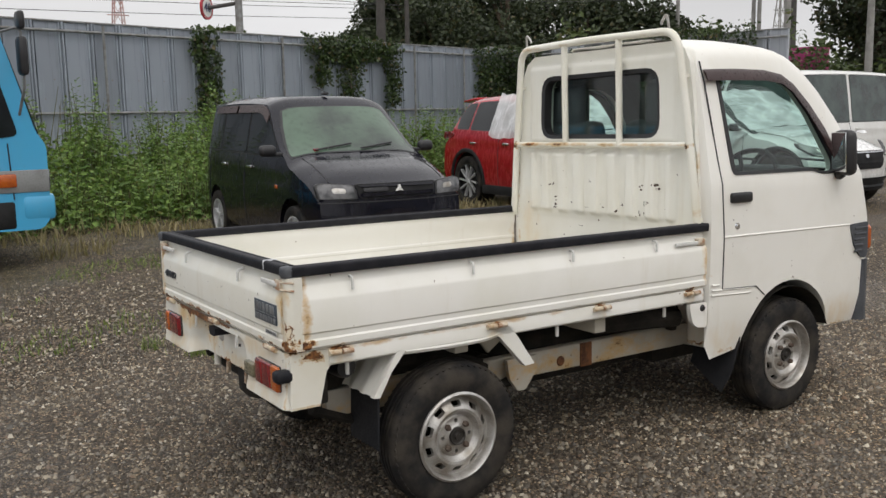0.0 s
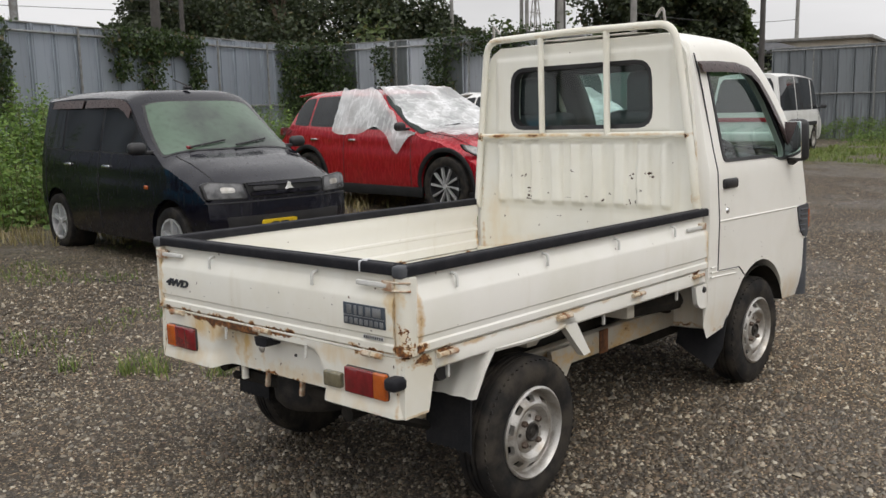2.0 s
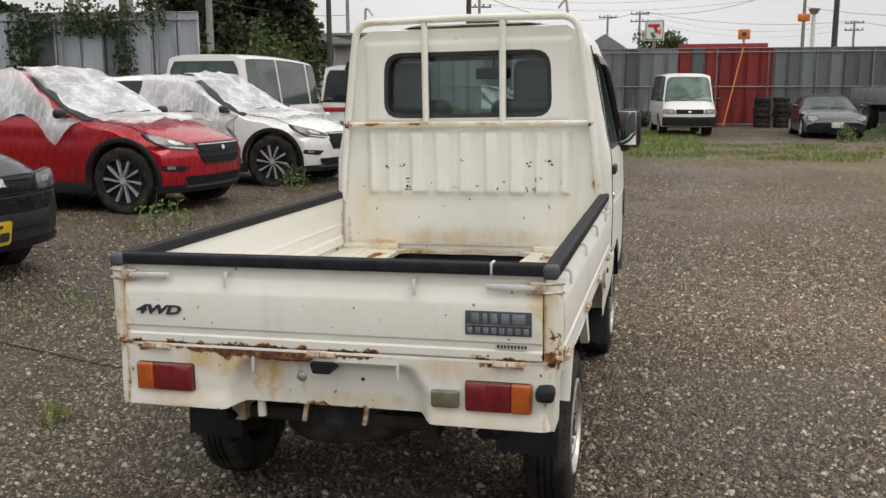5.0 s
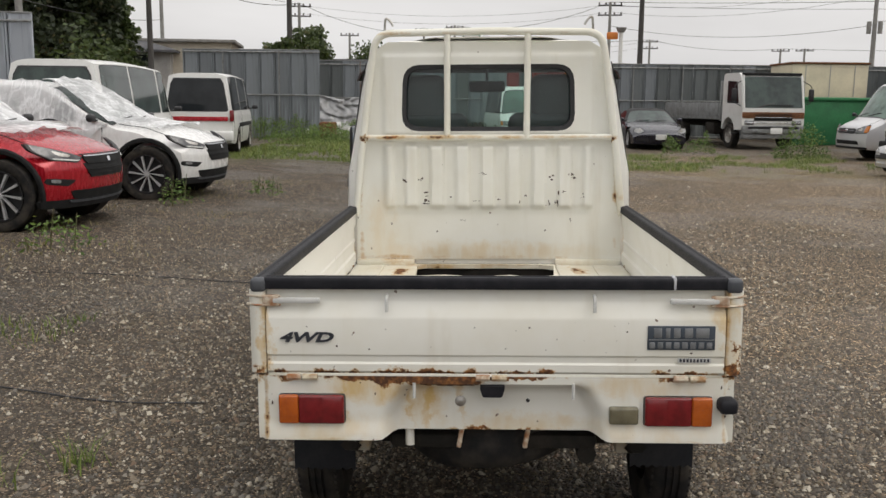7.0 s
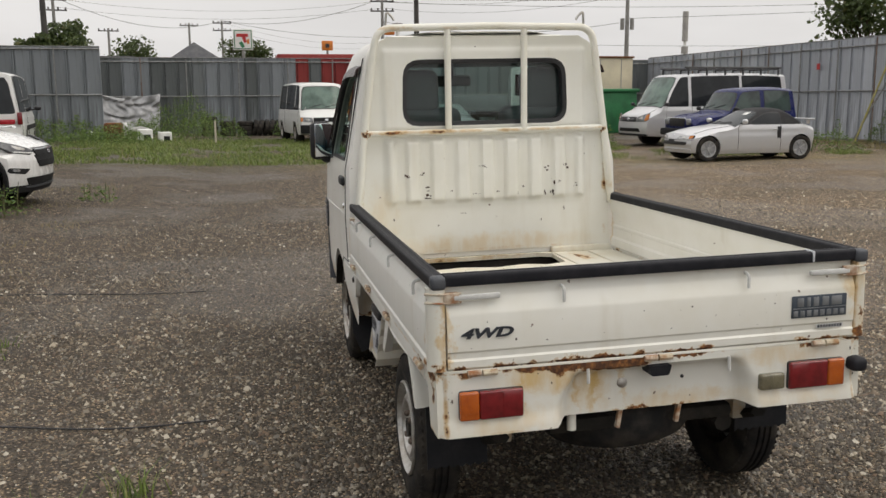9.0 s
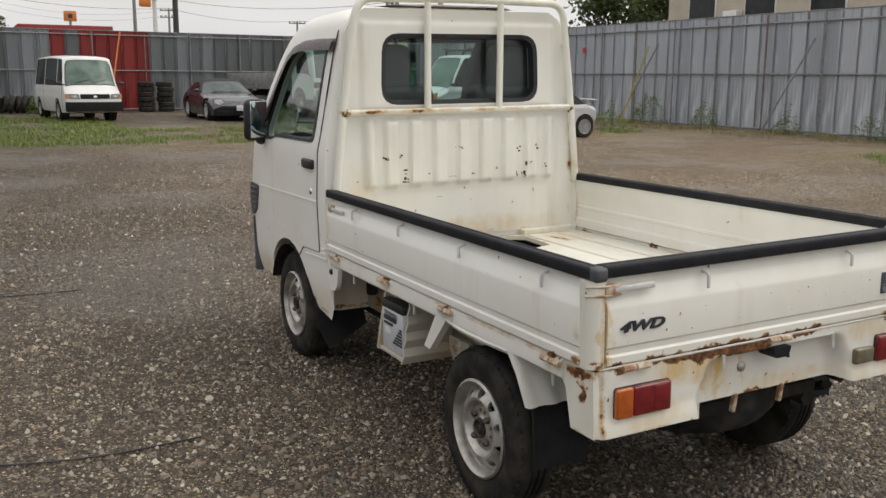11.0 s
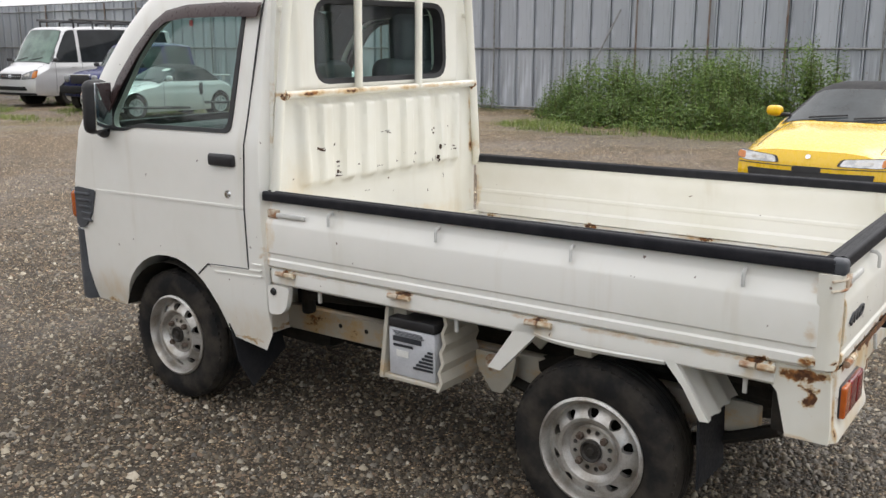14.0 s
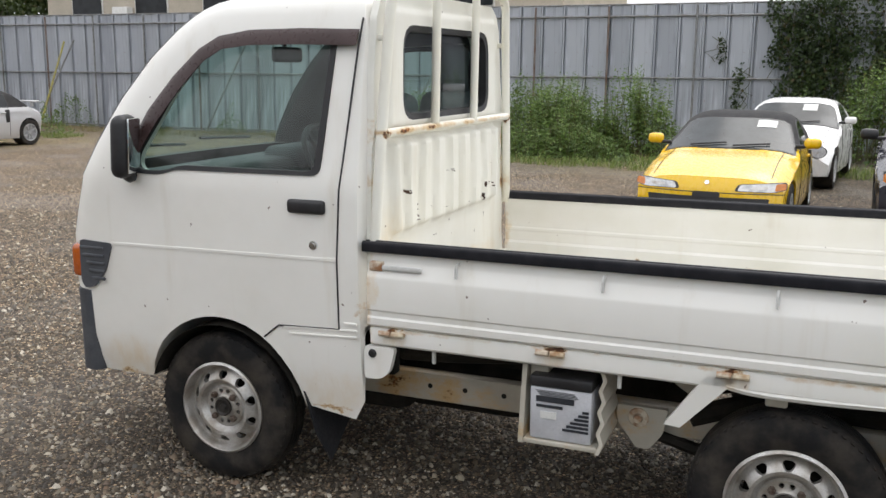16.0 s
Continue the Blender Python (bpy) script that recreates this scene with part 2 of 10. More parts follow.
M_HINGE_PALE = plain("cream_hinge", (0.66, 0.60, 0.46), (0.36, 0.20, 0.09), 0.55, 0.0, 34.0, 0.0006, 120)
M_RUST = plain("rust", (0.20, 0.08, 0.03), (0.07, 0.03, 0.015), 0.85, 0.0, 25.0, 0.002, 120)
M_RUBBER = plain("black_vinyl_padding", (0.011, 0.0115, 0.015), (0.02, 0.02, 0.024), 0.5, 0.0, 20.0, 0.0006, 220)
M_TYRE = plain("tyre_rubber", (0.011, 0.011, 0.012), (0.052, 0.045, 0.037), 0.72, 0.0, 9.0, 0.001, 90)
M_FLAP = plain("mud_flap_rubber", (0.013, 0.014, 0.017), (0.024, 0.024, 0.026), 0.65, 0.0, 7.0, 0.001, 40)
M_STEEL = plain("silver_wheel_steel", (0.56, 0.55, 0.53), (0.33, 0.30, 0.26), 0.36, 0.72, 14.0, 0.0004, 160)
M_HUB = plain("greasy_hub", (0.045, 0.040, 0.035), (0.02, 0.018, 0.016), 0.5, 0.3, 40.0)
M_NUT = plain("dull_wheel_nut", (0.16, 0.13, 0.11), (0.08, 0.05, 0.035), 0.5, 0.6, 60.0)
M_ALLOY = plain("alloy_wheel", (0.58, 0.59, 0.60), (0.48, 0.48, 0.49), 0.35, 0.35, 14.0)
M_DARKPL = plain("dark_grey_plastic", (0.05, 0.055, 0.065), (0.075, 0.08, 0.09), 0.5, 0.0, 12.0, 0.0004, 300)
M_BLACKPL = plain("black_plastic", (0.012, 0.012, 0.014), (0.022, 0.022, 0.024), 0.4, 0.0, 12.0)
M_VISOR = plain("brown_smoked_acrylic", (0.036, 0.020, 0.019), (0.05, 0.030, 0.029), 0.25, 0.0, 5.0)
M_VISOR.node_tree.nodes["Principled BSDF"].inputs["Specular IOR Level"].default_value = 0.25
# grime colour, also laid on parts that are only in shade
M_UNDER = plain("underbody_grime_shade", (0.018, 0.017, 0.015), (0.035, 0.03, 0.025), 0.8, 0.0, 12.0, 0.002, 60)
M_SEAT = plain("grey_seat_vinyl", (0.028, 0.032, 0.038), (0.04, 0.045, 0.052), 0.65, 0.0, 10.0, 0.0005, 260)
M_DASH = plain("grey_dashboard_plastic", (0.055, 0.062, 0.066), (0.075, 0.082, 0.085), 0.6, 0.0, 10.0)
M_CABIN = plain("cabin_lining", (0.075, 0.078, 0.08), (0.05, 0.052, 0.055), 0.7, 0.0, 6.0)
M_CHROME = plain("chrome", (0.75, 0.76, 0.78), (0.62, 0.63, 0.65), 0.12, 1.0, 10.0)
M_MIRROR = plain("mirror_glass", (0.85, 0.87, 0.88), (0.83, 0.85, 0.86), 0.02, 1.0, 3.0, rough2=0.03)
M_RED = plain("red_lens", (0.20, 0.010, 0.014), (0.13, 0.006, 0.009), 0.12, 0.0, 30.0, coat=0.6)
M_ORANGE = plain("orange_lens", (0.48, 0.105, 0.012), (0.36, 0.07, 0.01), 0.14, 0.0, 30.0, coat=0.6)
M_SMOKE_LENS = plain("smoky_lamp_lens", (0.16, 0.16, 0.165), (0.05, 0.052, 0.056), 0.12, 0.3, 14.0, coat=0.5)
M_AMBER = plain("amber_lens", (0.62, 0.20, 0.03), (0.5, 0.15, 0.02), 0.14, 0.0, 30.0, coat=0.6)
M_CLEAR = plain("clear_lamp_lens", (0.34, 0.35, 0.36), (0.15, 0.155, 0.16), 0.12, 0.3, 14.0, coat=0.5)
M_BRIGHT_LENS = plain("bright_lamp_lens", (0.70, 0.70, 0.70), (0.40, 0.41, 0.42), 0.14, 0.2, 18.0, coat=0.6)
M_BACKUP = plain("yellowed_lens", (0.17, 0.15, 0.095), (0.11, 0.10, 0.065), 0.18, 0.0, 30.0, coat=0.5)
M_GLASS = glass_mat("cab_glass", (0.72, 0.86, 0.82), 0.06)
M_TINT = plain("tinted_car_glass", (0.012, 0.014, 0.016), (0.02, 0.023, 0.026), 0.03, 0.0, 3.0, rough2=0.06)
M_WSCREEN = plain("windscreen_glass", (0.05, 0.075, 0.068), (0.022, 0.03, 0.03), 0.05, 0.0, 2.5, rough2=0.10)
# opaque screen: reflected sky is put into its pale green base colour
M_WSCREEN2 = plain("green_windscreen", (0.13, 0.20, 0.165), (0.05, 0.085, 0.07), 0.05, 0.0, 2.2, rough2=0.08)
M_WSCREEN4 = plain("wagon_windscreen", (0.085, 0.135, 0.095), (0.030, 0.040, 0.034), 0.04, 0.0, 1.3, rough2=0.06)
M_WSCREEN3 = plain("grey_windscreen", (0.04, 0.048, 0.052), (0.018, 0.022, 0.024), 0.12, 0.0, 2.2, rough2=0.18)
M_WSCREEN3.node_tree.nodes["Principled BSDF"].inputs["Specular IOR Level"].default_value = 0.22
M_INK = plain("dark_grey_emblem", (0.035, 0.04, 0.05), (0.05, 0.055, 0.066), 0.35, 0.3, 30.0)
M_BADGE = plain("slate_badge", (0.045, 0.06, 0.08), (0.06, 0.075, 0.095), 0.4, 0.1, 30.0)
M_SILVER_INK = plain("silver_lettering", (0.26, 0.27, 0.28), (0.18, 0.19, 0.20), 0.35, 0.4, 30.0)
M_BATTERY = plain("silver_battery_case", (0.56, 0.57, 0.60), (0.47, 0.48, 0.51), 0.5, 0.0, 12.0)
M_WHITE = plain("white_plastic", (0.75, 0.75, 0.73), (0.66, 0.66, 0.63), 0.45, 0.0, 9.0)
M_YPLATE = plain("yellow_plate", (0.75, 0.52, 0.02), (0.68, 0.46, 0.02), 0.4, 0.0, 9.0)
M_GUM = plain("tape_white", (0.62, 0.62, 0.60), (0.5, 0.5, 0.48), 0.6)

M_TINT.node_tree.nodes["Principled BSDF"].inputs["Specular IOR Level"].default_value = 0.3
for dull in (M_TYRE, M_FLAP, M_RUBBER, M_UNDER):
    dull.node_tree.nodes["Principled BSDF"].inputs["Specular IOR Level"].default_value = 0.2

# ---- mesh helpers ----


def part(name, bm, material, parent=None, label="", smooth=40, mats=()):
    """Links a bmesh as one mesh object, under a thing or a part."""
    me = bpy.data.meshes.new(name)
    bmesh.ops.recalc_face_normals(bm, faces=bm.faces[:])
    bm.to_mesh(me)
    bm.free()
    return part_mesh(name, me, material, parent, label, smooth, mats)


def part_mesh(name, me, material, parent=None, label="", smooth=40, mats=()):
    me.materials.append(material)
    for m in mats:
        me.materials.append(m)
    if smooth:
        me.shade_smooth()
        me.set_sharp_from_angle(angle=radians(smooth))
    ob = new(name, me)
    if parent:
        ob.parent = parent
    if label:
        ob["label"] = label
    return ob


def thing(name, m, label, category, group="", kind=""):
    ob = new(name)
    ob.matrix_basis = m
    ob.empty_display_size = 0.2
    return tagged(ob, label, category, group, kind)


def bm_box(cx, cy, cz, sx, sy, sz, bevel=0.0, seg=2, turn=None, bm=None):
    """A box with bevelled edges; turn is a matrix about its centre."""
    b = bm or bmesh.new()
    r = bmesh.ops.create_cube(b, size=1.0)
    vs = r["verts"]
    bmesh.ops.scale(b, vec=(sx, sy, sz), verts=vs)
    if bevel:
        es = list({e for v in vs for e in v.link_edges})
        rb = bmesh.ops.bevel(b, geom=es, offset=min(bevel, 0.49 * min(sx, sy, sz)), segments=seg, affect="EDGES", profile=0.5)
        vs = list({v for f in rb["faces"] for v in f.verts} | {v for v in vs if v.is_valid})
    m = Matrix.Translation((cx, cy, cz)) @ (turn or Matrix())
    bmesh.ops.transform(b, matrix=m, verts=vs)
    return b


def bm_sweep(path, radius, seg=8, bm=None, close=True, flat=None):
    """A tube along a line of points; radius may be one per point; flat squeezes it (side, up)."""
    b = bm or bmesh.new()
    pts = [Vector(p) for p in path]
    n = len(pts)
    rings, up = [], None
    for i, p in enumerate(pts):
        d = (pts[min(i + 1, n - 1)] - pts[max(i - 1, 0)]).normalized()
        if up is None:
            up = Vector((0, 0, 1)) if abs(d.z) < 0.9 else Vector((0, 1, 0))
        side = d.cross(up).normalized()
        up = side.cross(d).normalized()
        r = radius[i] if isinstance(radius, (list, tuple)) else radius
        fa, fb = flat or (1, 1)
        rings.append([b.verts.new(p + side * (math.cos(a) * r * fa) + up * (math.sin(a) * r * fb)) for a in (2 * math.pi * k / seg for k in range(seg))])
    for q, w in zip(rings, rings[1:]):
        for k in range(seg):
            b.faces.new((q[k], q[(k + 1) % seg], w[(k + 1) % seg], w[k]))
    if close:
        b.faces.new(rings[0][::-1])
        b.faces.new(rings[-1])
    return b


def bend(path, r=0.05, steps=4):
    """Rounds the corners of a line of points."""
    out = [Vector(path[0])]
    for a, p, c in zip(path, path[1:], path[2:]):
        a, p, c = Vector(a), Vector(p), Vector(c)
        d1, d2 = min(r, (a - p).length / 2), min(r, (c - p).length / 2)
        s, e = p + (a - p).normalized() * d1, p + (c - p).normalized() * d2
        for k in range(steps + 1):
            t = k / steps
            out.append(s * (1 - t) ** 2 + p * 2 * t * (1 - t) + e * t * t)
    out.append(Vector(path[-1]))
    return out


def bm_extrude(profile, axis, a, b_, bm=None):
    """A closed 2D profile pushed along an axis from a to b_. The profile's pairs are the other two axes in order."""
    b = bm or bmesh.new()

    def put(p, t):
        return {"X": (t, p[0], p[1]), "Y": (p[0], t, p[1]), "Z": (p[0], p[1], t)}[axis]
    r0, r1 = [b.verts.new(put(p, a)) for p in profile], [b.verts.new(put(p, b_)) for p in profile]
    k = len(profile)
    for i in range(k):
        b.faces.new((r0[i], r0[(i + 1) % k], r1[(i + 1) % k], r1[i]))
    b.faces.new(r0[::-1])
    b.faces.new(r1)
    return b


def rounded(pts, r, steps=4):
    """A closed 2D outline with rounded corners."""
    out, n = [], len(pts)
    for i in range(n):
        a, p, c = Vector(pts[i - 1]), Vector(pts[i]), Vector(pts[(i + 1) % n])
        rr = r[i] if isinstance(r, (list, tuple)) else r
        d1, d2 = min(rr, (a - p).length * 0.48), min(rr, (c - p).length * 0.48)
        s, e = p + (a - p).normalized() * d1, p + (c - p).normalized() * d2
        for k in range(steps + 1):
            t = k / steps
            q = s * (1 - t) ** 2 + p * 2 * t * (1 - t) + e * t * t
            out.append((q.x, q.y))
    return out


def bm_lathe(profile, seg=32, bm=None, m=None, close=False):
    """Turns (radius, along) pairs round the y axis."""
    b = bm or bmesh.new()
    rings = []
    for r, y in profile:
        ring = [b.verts.new((r * math.cos(2 * math.pi * k / seg), y, r * math.sin(2 * math.pi * k / seg))) for k in range(seg)]
        if m:
            for v in ring:
                v.co = m @ v.co
        rings.append(ring)
    for q, w in zip(rings, rings[1:]):
        for k in range(seg):
            b.faces.new((q[k], q[(k + 1) % seg], w[(k + 1) % seg], w[k]))
    if close:
        b.faces.new(rings[0][::-1])
        b.faces.new(rings[-1])
    return b


def carve(bm, cutters):
    """Takes solid bmeshes away from one, and gives the mesh that is left."""
    me = bpy.data.meshes.new("raw")
    bmesh.ops.recalc_face_normals(bm, faces=bm.faces[:])
    bm.to_mesh(me)
    bm.free()
    ob = new("raw", me)
    tools = []
    for c in cutters:
        cm = bpy.data.meshes.new("cut")
        bmesh.ops.recalc_face_normals(c, faces=c.faces[:])
        c.to_mesh(cm)
        c.free()
        co = new("cut", cm)
        tools.append(co)
        mod = ob.modifiers.new("cut", "BOOLEAN")
        mod.operation, mod.object, mod.solver = "DIFFERENCE", co, "EXACT"
    bpy.context.view_layer.update()
    out = bpy.data.meshes.new_from_object(ob.evaluated_get(bpy.context.evaluated_depsgraph_get()))
    for o in (ob, *tools):
        d = o.data
        bpy.data.objects.remove(o)
        bpy.data.meshes.remove(d)
    return out


def prism(outline, axis, a, b_):
    return bm_extrude(outline, axis, a, b_)


def soft_step(a, b_, x):
    t = min(1.0, max(0.0, (x - a) / (b_ - a)))
    return t * t * (3 - 2 * t)


def curve_at(pts, x):
    """Smooth reading between (x, value) pairs."""
    if x <= pts[0][0]:
        return pts[0][1]
    for (x0, v0), (x1, v1) in zip(pts, pts[1:]):
        if x <= x1:
            return v0 + (v1 - v0) * (x - x0) / (x1 - x0)
    return pts[-1][1]


def text_mesh(body, size, depth=0.001, shear=0.0, bold=0.0):
    c = bpy.data.curves.new("text", "FONT")
    c.body, c.size, c.extrude, c.shear, c.resolution_u = body, size, depth, shear, 3
    c.align_x, c.align_y, c.offset = "CENTER", "CENTER", bold
    o = bpy.data.objects.new("text", c)
    scene.collection.objects.link(o)
    bpy.context.view_layer.update()
    me = bpy.data.meshes.new_from_object(o.evaluated_get(bpy.context.evaluated_depsgraph_get()))
    bpy.data.objects.remove(o)
    return me


def ground_height(x, y):
    """The yard is level where the small truck stands and rises a little towards the row of parked cars."""
    return 0.125 * soft_step(-1.5, 3.0, x) * soft_step(5.4, 7.9, y)

# ---- ground: wet gravel with grassy margins ----
def gravel_mat():
    m, n, l, b = nodes_of("gravel")
    tc = n.new("ShaderNodeTexCoord")
    sizes = []
    for scale in (70.0, 150.0, 38.0):
        v = n.new("ShaderNodeTexVoronoi")
        v.inputs["Scale"].default_value = scale
        l.new(tc.outputs["Object"], v.inputs["Vector"])
        sizes.append(v)
    sep = n.new("ShaderNodeSeparateColor")
    l.new(sizes[0].outputs["Color"], sep.inputs[0])
    sep2 = n.new("ShaderNodeSeparateColor")
    l.new(sizes[1].outputs["Color"], sep2.inputs[0])
    sep3 = n.new("ShaderNodeSeparateColor")
    l.new(sizes[2].outputs["Color"], sep3.inputs[0])
    stone = mix(n, l, math_node(n, l, "POWER", sep.outputs[0], 1.8), (0.035, 0.028, 0.020), (0.54, 0.44, 0.30))
    grit = mix(n, l, math_node(n, l, "POWER", sep2.outputs[1], 1.6), (0.030, 0.024, 0.017), (0.36, 0.29, 0.20))
    pebble = mix(n, l, math_node(n, l, "POWER", sep3.outputs[1], 1.5), (0.05, 0.043, 0.033), (0.49, 0.44, 0.35))
    col = mix(n, l, remap(n, l, sep.outputs[1], 0.44, 0.46), stone, grit)
    col = mix(n, l, math_node(n, l, "MULTIPLY", remap(n, l, sep3.outputs[0], 0.70, 0.71), remap(n, l, sizes[2].outputs["Distance"], 0.42, 0.36)), col, pebble)
    wet = remap(n, l, noise_node(n, l, 0.33, 6.0, 0.62), 0.42, 0.62)
    col = mix(n, l, math_node(n, l, "MULTIPLY", wet, 0.28), col, (0.058, 0.048, 0.037))
    earth = remap(n, l, noise_node(n, l, 0.8, 5.0, 0.6), 0.55, 0.72, 0.0, 0.3)
    col = mix(n, l, earth, col, (0.13, 0.103, 0.068))
    moss = n.new("ShaderNodeAttribute")
    moss.attribute_name = "moss"
    patch = math_node(n, l, "MULTIPLY", moss.outputs["Fac"], remap(n, l, noise_node(n, l, 1.7, 5.0, 0.65), 0.36, 0.56))
    col = mix(n, l, math_node(n, l, "MULTIPLY", patch, 0.8), col, mix(n, l, noise_node(n, l, 5.0), (0.105, 0.11, 0.04), (0.22, 0.19, 0.085)))
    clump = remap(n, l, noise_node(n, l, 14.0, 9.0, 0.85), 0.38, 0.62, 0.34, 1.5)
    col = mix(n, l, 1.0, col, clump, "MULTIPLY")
    # shade between stones is painted in: cell edges, then noise spots, go darker
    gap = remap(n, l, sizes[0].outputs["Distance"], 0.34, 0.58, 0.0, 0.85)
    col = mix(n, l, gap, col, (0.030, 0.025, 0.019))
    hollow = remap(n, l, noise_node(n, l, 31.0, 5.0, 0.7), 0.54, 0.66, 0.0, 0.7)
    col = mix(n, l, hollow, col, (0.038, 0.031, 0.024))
    col = mix(n, l, 1.0, col, (1.38, 1.33, 1.30), "MULTIPLY")
    dry = n.new("ShaderNodeAttribute")
    dry.attribute_name = "dry"
    col = mix(n, l, math_node(n, l, "MULTIPLY", dry.outputs["Fac"], 0.9), col, mix(n, l, 1.0, col, (2.45, 2.36, 2.22), "MULTIPLY"))
    col = mix(n, l, 1.0, col, (0.88, 0.835, 0.79), "MULTIPLY")
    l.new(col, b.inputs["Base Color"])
    l.new(remap(n, l, wet, 0.0, 1.0, 0.85, 0.5), b.inputs["Roughness"])
    h = math_node(n, l, "SUBTRACT", 1.0, sizes[0].outputs["Distance"])
    h2 = math_node(n, l, "ADD", h, math_node(n, l, "MULTIPLY", sizes[1].outputs["Distance"], -0.5))
    h3 = math_node(n, l, "ADD", h2, math_node(n, l, "MULTIPLY", sizes[2].outputs["Distance"], -1.1))
    bump(n, l, b, h3, 1.0, 0.020)
    return m


def moss_at(x, y):
    """How green the ground is: the margins along the fences and the rows of cars."""
    v = 0.0
    v = max(v, soft_step(10.5, 13.5, y) * soft_step(20, 12, x))
    v = max(v, soft_step(7.0, 10.0, y - 0.25 * x + 1.0) * 0.7 * soft_step(9, 4, x))
    v = max(v, soft_step(16.5, 18.5, x) * soft_step(31, 25, x) * soft_step(-2.2, 3.0, y))
    v = max(v, soft_step(16.0, 17.5, x) * soft_step(20.5, 18.5, x) * soft_step(2.0, -1.0, y) * 0.8)
    v = max(v, 0.8 * soft_step(-6.2, -9.0, y) * soft_step(14, 9, x))
    v = max(v, soft_step(-12.0, -13.5, y))
    return v


def dry_at(x, y):
    """Where the open yard has dried to a paler gravel."""
    return max(soft_step(3.2, -1.5, y) * soft_step(4.0, 8.5, x), 0.7 * soft_step(5.0, 1.5, y) * soft_step(1.8, 5.0, x)) * soft_step(30, 20, x) * (0.75 + 0.5 * noise.noise((x * 0.3, y * 0.3, 9.0)))


M_GRAVEL = gravel_mat()


def build_ground():
    xs = sorted({*np.arange(-16, 46.01, 0.5), *np.geomspace(46, 600, 14), *(-16 - np.geomspace(0.5, 400, 14))})
    ys = sorted({*np.arange(-18, 26.01, 0.5), *np.geomspace(26, 600, 14), *(-18 - np.geomspace(0.5, 500, 14))})
    verts, moss = [], []
    for y in ys:
        for x in xs:
            inside = -14 < x < 40 and -14 < y < 20
            z = ground_height(x, y) + (0.025 * noise.noise((x * 0.5, y * 0.5, 3.0)) * soft_step(1.5, 5, abs(x - 3) + abs(y - 3.7)) if inside else 0.0)
            verts.append((x, y, z - 0.004))
            moss.append(moss_at(x, y))
    w = len(xs)
    faces = [(j * w + i, j * w + i + 1, (j + 1) * w + i + 1, (j + 1) * w + i) for j in range(len(ys) - 1) for i in range(w - 1)]
    me = bpy.data.meshes.new("ground")
    me.from_pydata(verts, [], faces)
    me.attributes.new("dry", "FLOAT", "POINT").data.foreach_set("value", [dry_at(v[0], v[1]) for v in verts])
    me.attributes.new("moss", "FLOAT", "POINT").data.foreach_set("value", moss)
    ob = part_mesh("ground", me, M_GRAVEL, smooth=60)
    tagged(ob, "grey-brown wet gravel yard with grassy patches and dark damp spots", "ground", kind="structure")


build_ground()

# ---- fences of tall grey steel panels ----
def steel_panel_mat(name, c1, c2, rainy=0.75):
    m, n, l, b = nodes_of(name)
    info = n.new("ShaderNodeObjectInfo")
    base = mix(n, l, info.outputs["Random"], c1, c2)
    streak = noise_node(n, l, 3.0, 5.0, 0.6, "Object", (2.0, 2.0, 0.22))
    col = mix(n, l, remap(n, l, streak, 0.48, 0.70, 0.0, 0.6), base, tuple(min(1, v * 1.5) for v in c1))
    rain = noise_node(n, l, 7.0, 5.0, 0.65, "Object", (1.5, 1.5, 0.08))
    col = mix(n, l, remap(n, l, rain, 0.50, 0.70, 0.0, rainy), col, tuple(v * 0.5 for v in c2))
    spot = noise_node(n, l, 12.0, 4.0)
    col = mix(n, l, remap(n, l, spot, 0.68, 0.74, 0.0, 0.6), col, (0.22, 0.12, 0.06))
    l.new(col, b.inputs["Base Color"])
    b.inputs["Metallic"].default_value = 0.35
    l.new(remap(n, l, streak, 0.3, 0.7, 0.45, 0.65), b.inputs["Roughness"])
    return m


M_PANEL = steel_panel_mat("galvanised_panel", (0.465, 0.490, 0.530), (0.335, 0.358, 0.395), 0.5)
M_PANEL_BLUE = steel_panel_mat("blue_grey_panel", (0.305, 0.34, 0.39), (0.245, 0.272, 0.31), 0.5)
M_PANEL_MID = steel_panel_mat("dulled_panel", (0.225, 0.245, 0.263), (0.165, 0.18, 0.193), 0.6)
M_PANEL_DARK = steel_panel_mat("weathered_panel", (0.16, 0.175, 0.18), (0.095, 0.105, 0.105))
M_PANEL_RED = steel_panel_mat("red_panel", (0.26, 0.035, 0.03), (0.2, 0.025, 0.025))
M_RUSTPIPE = plain("rusting_pipe", (0.16, 0.10, 0.07), (0.24, 0.21, 0.19), 0.7, 0.3, 5.0)
M_PIPE = plain("galvanised_pipe", (0.30, 0.31, 0.31), (0.20, 0.19, 0.18), 0.5, 0.6, 9.0)


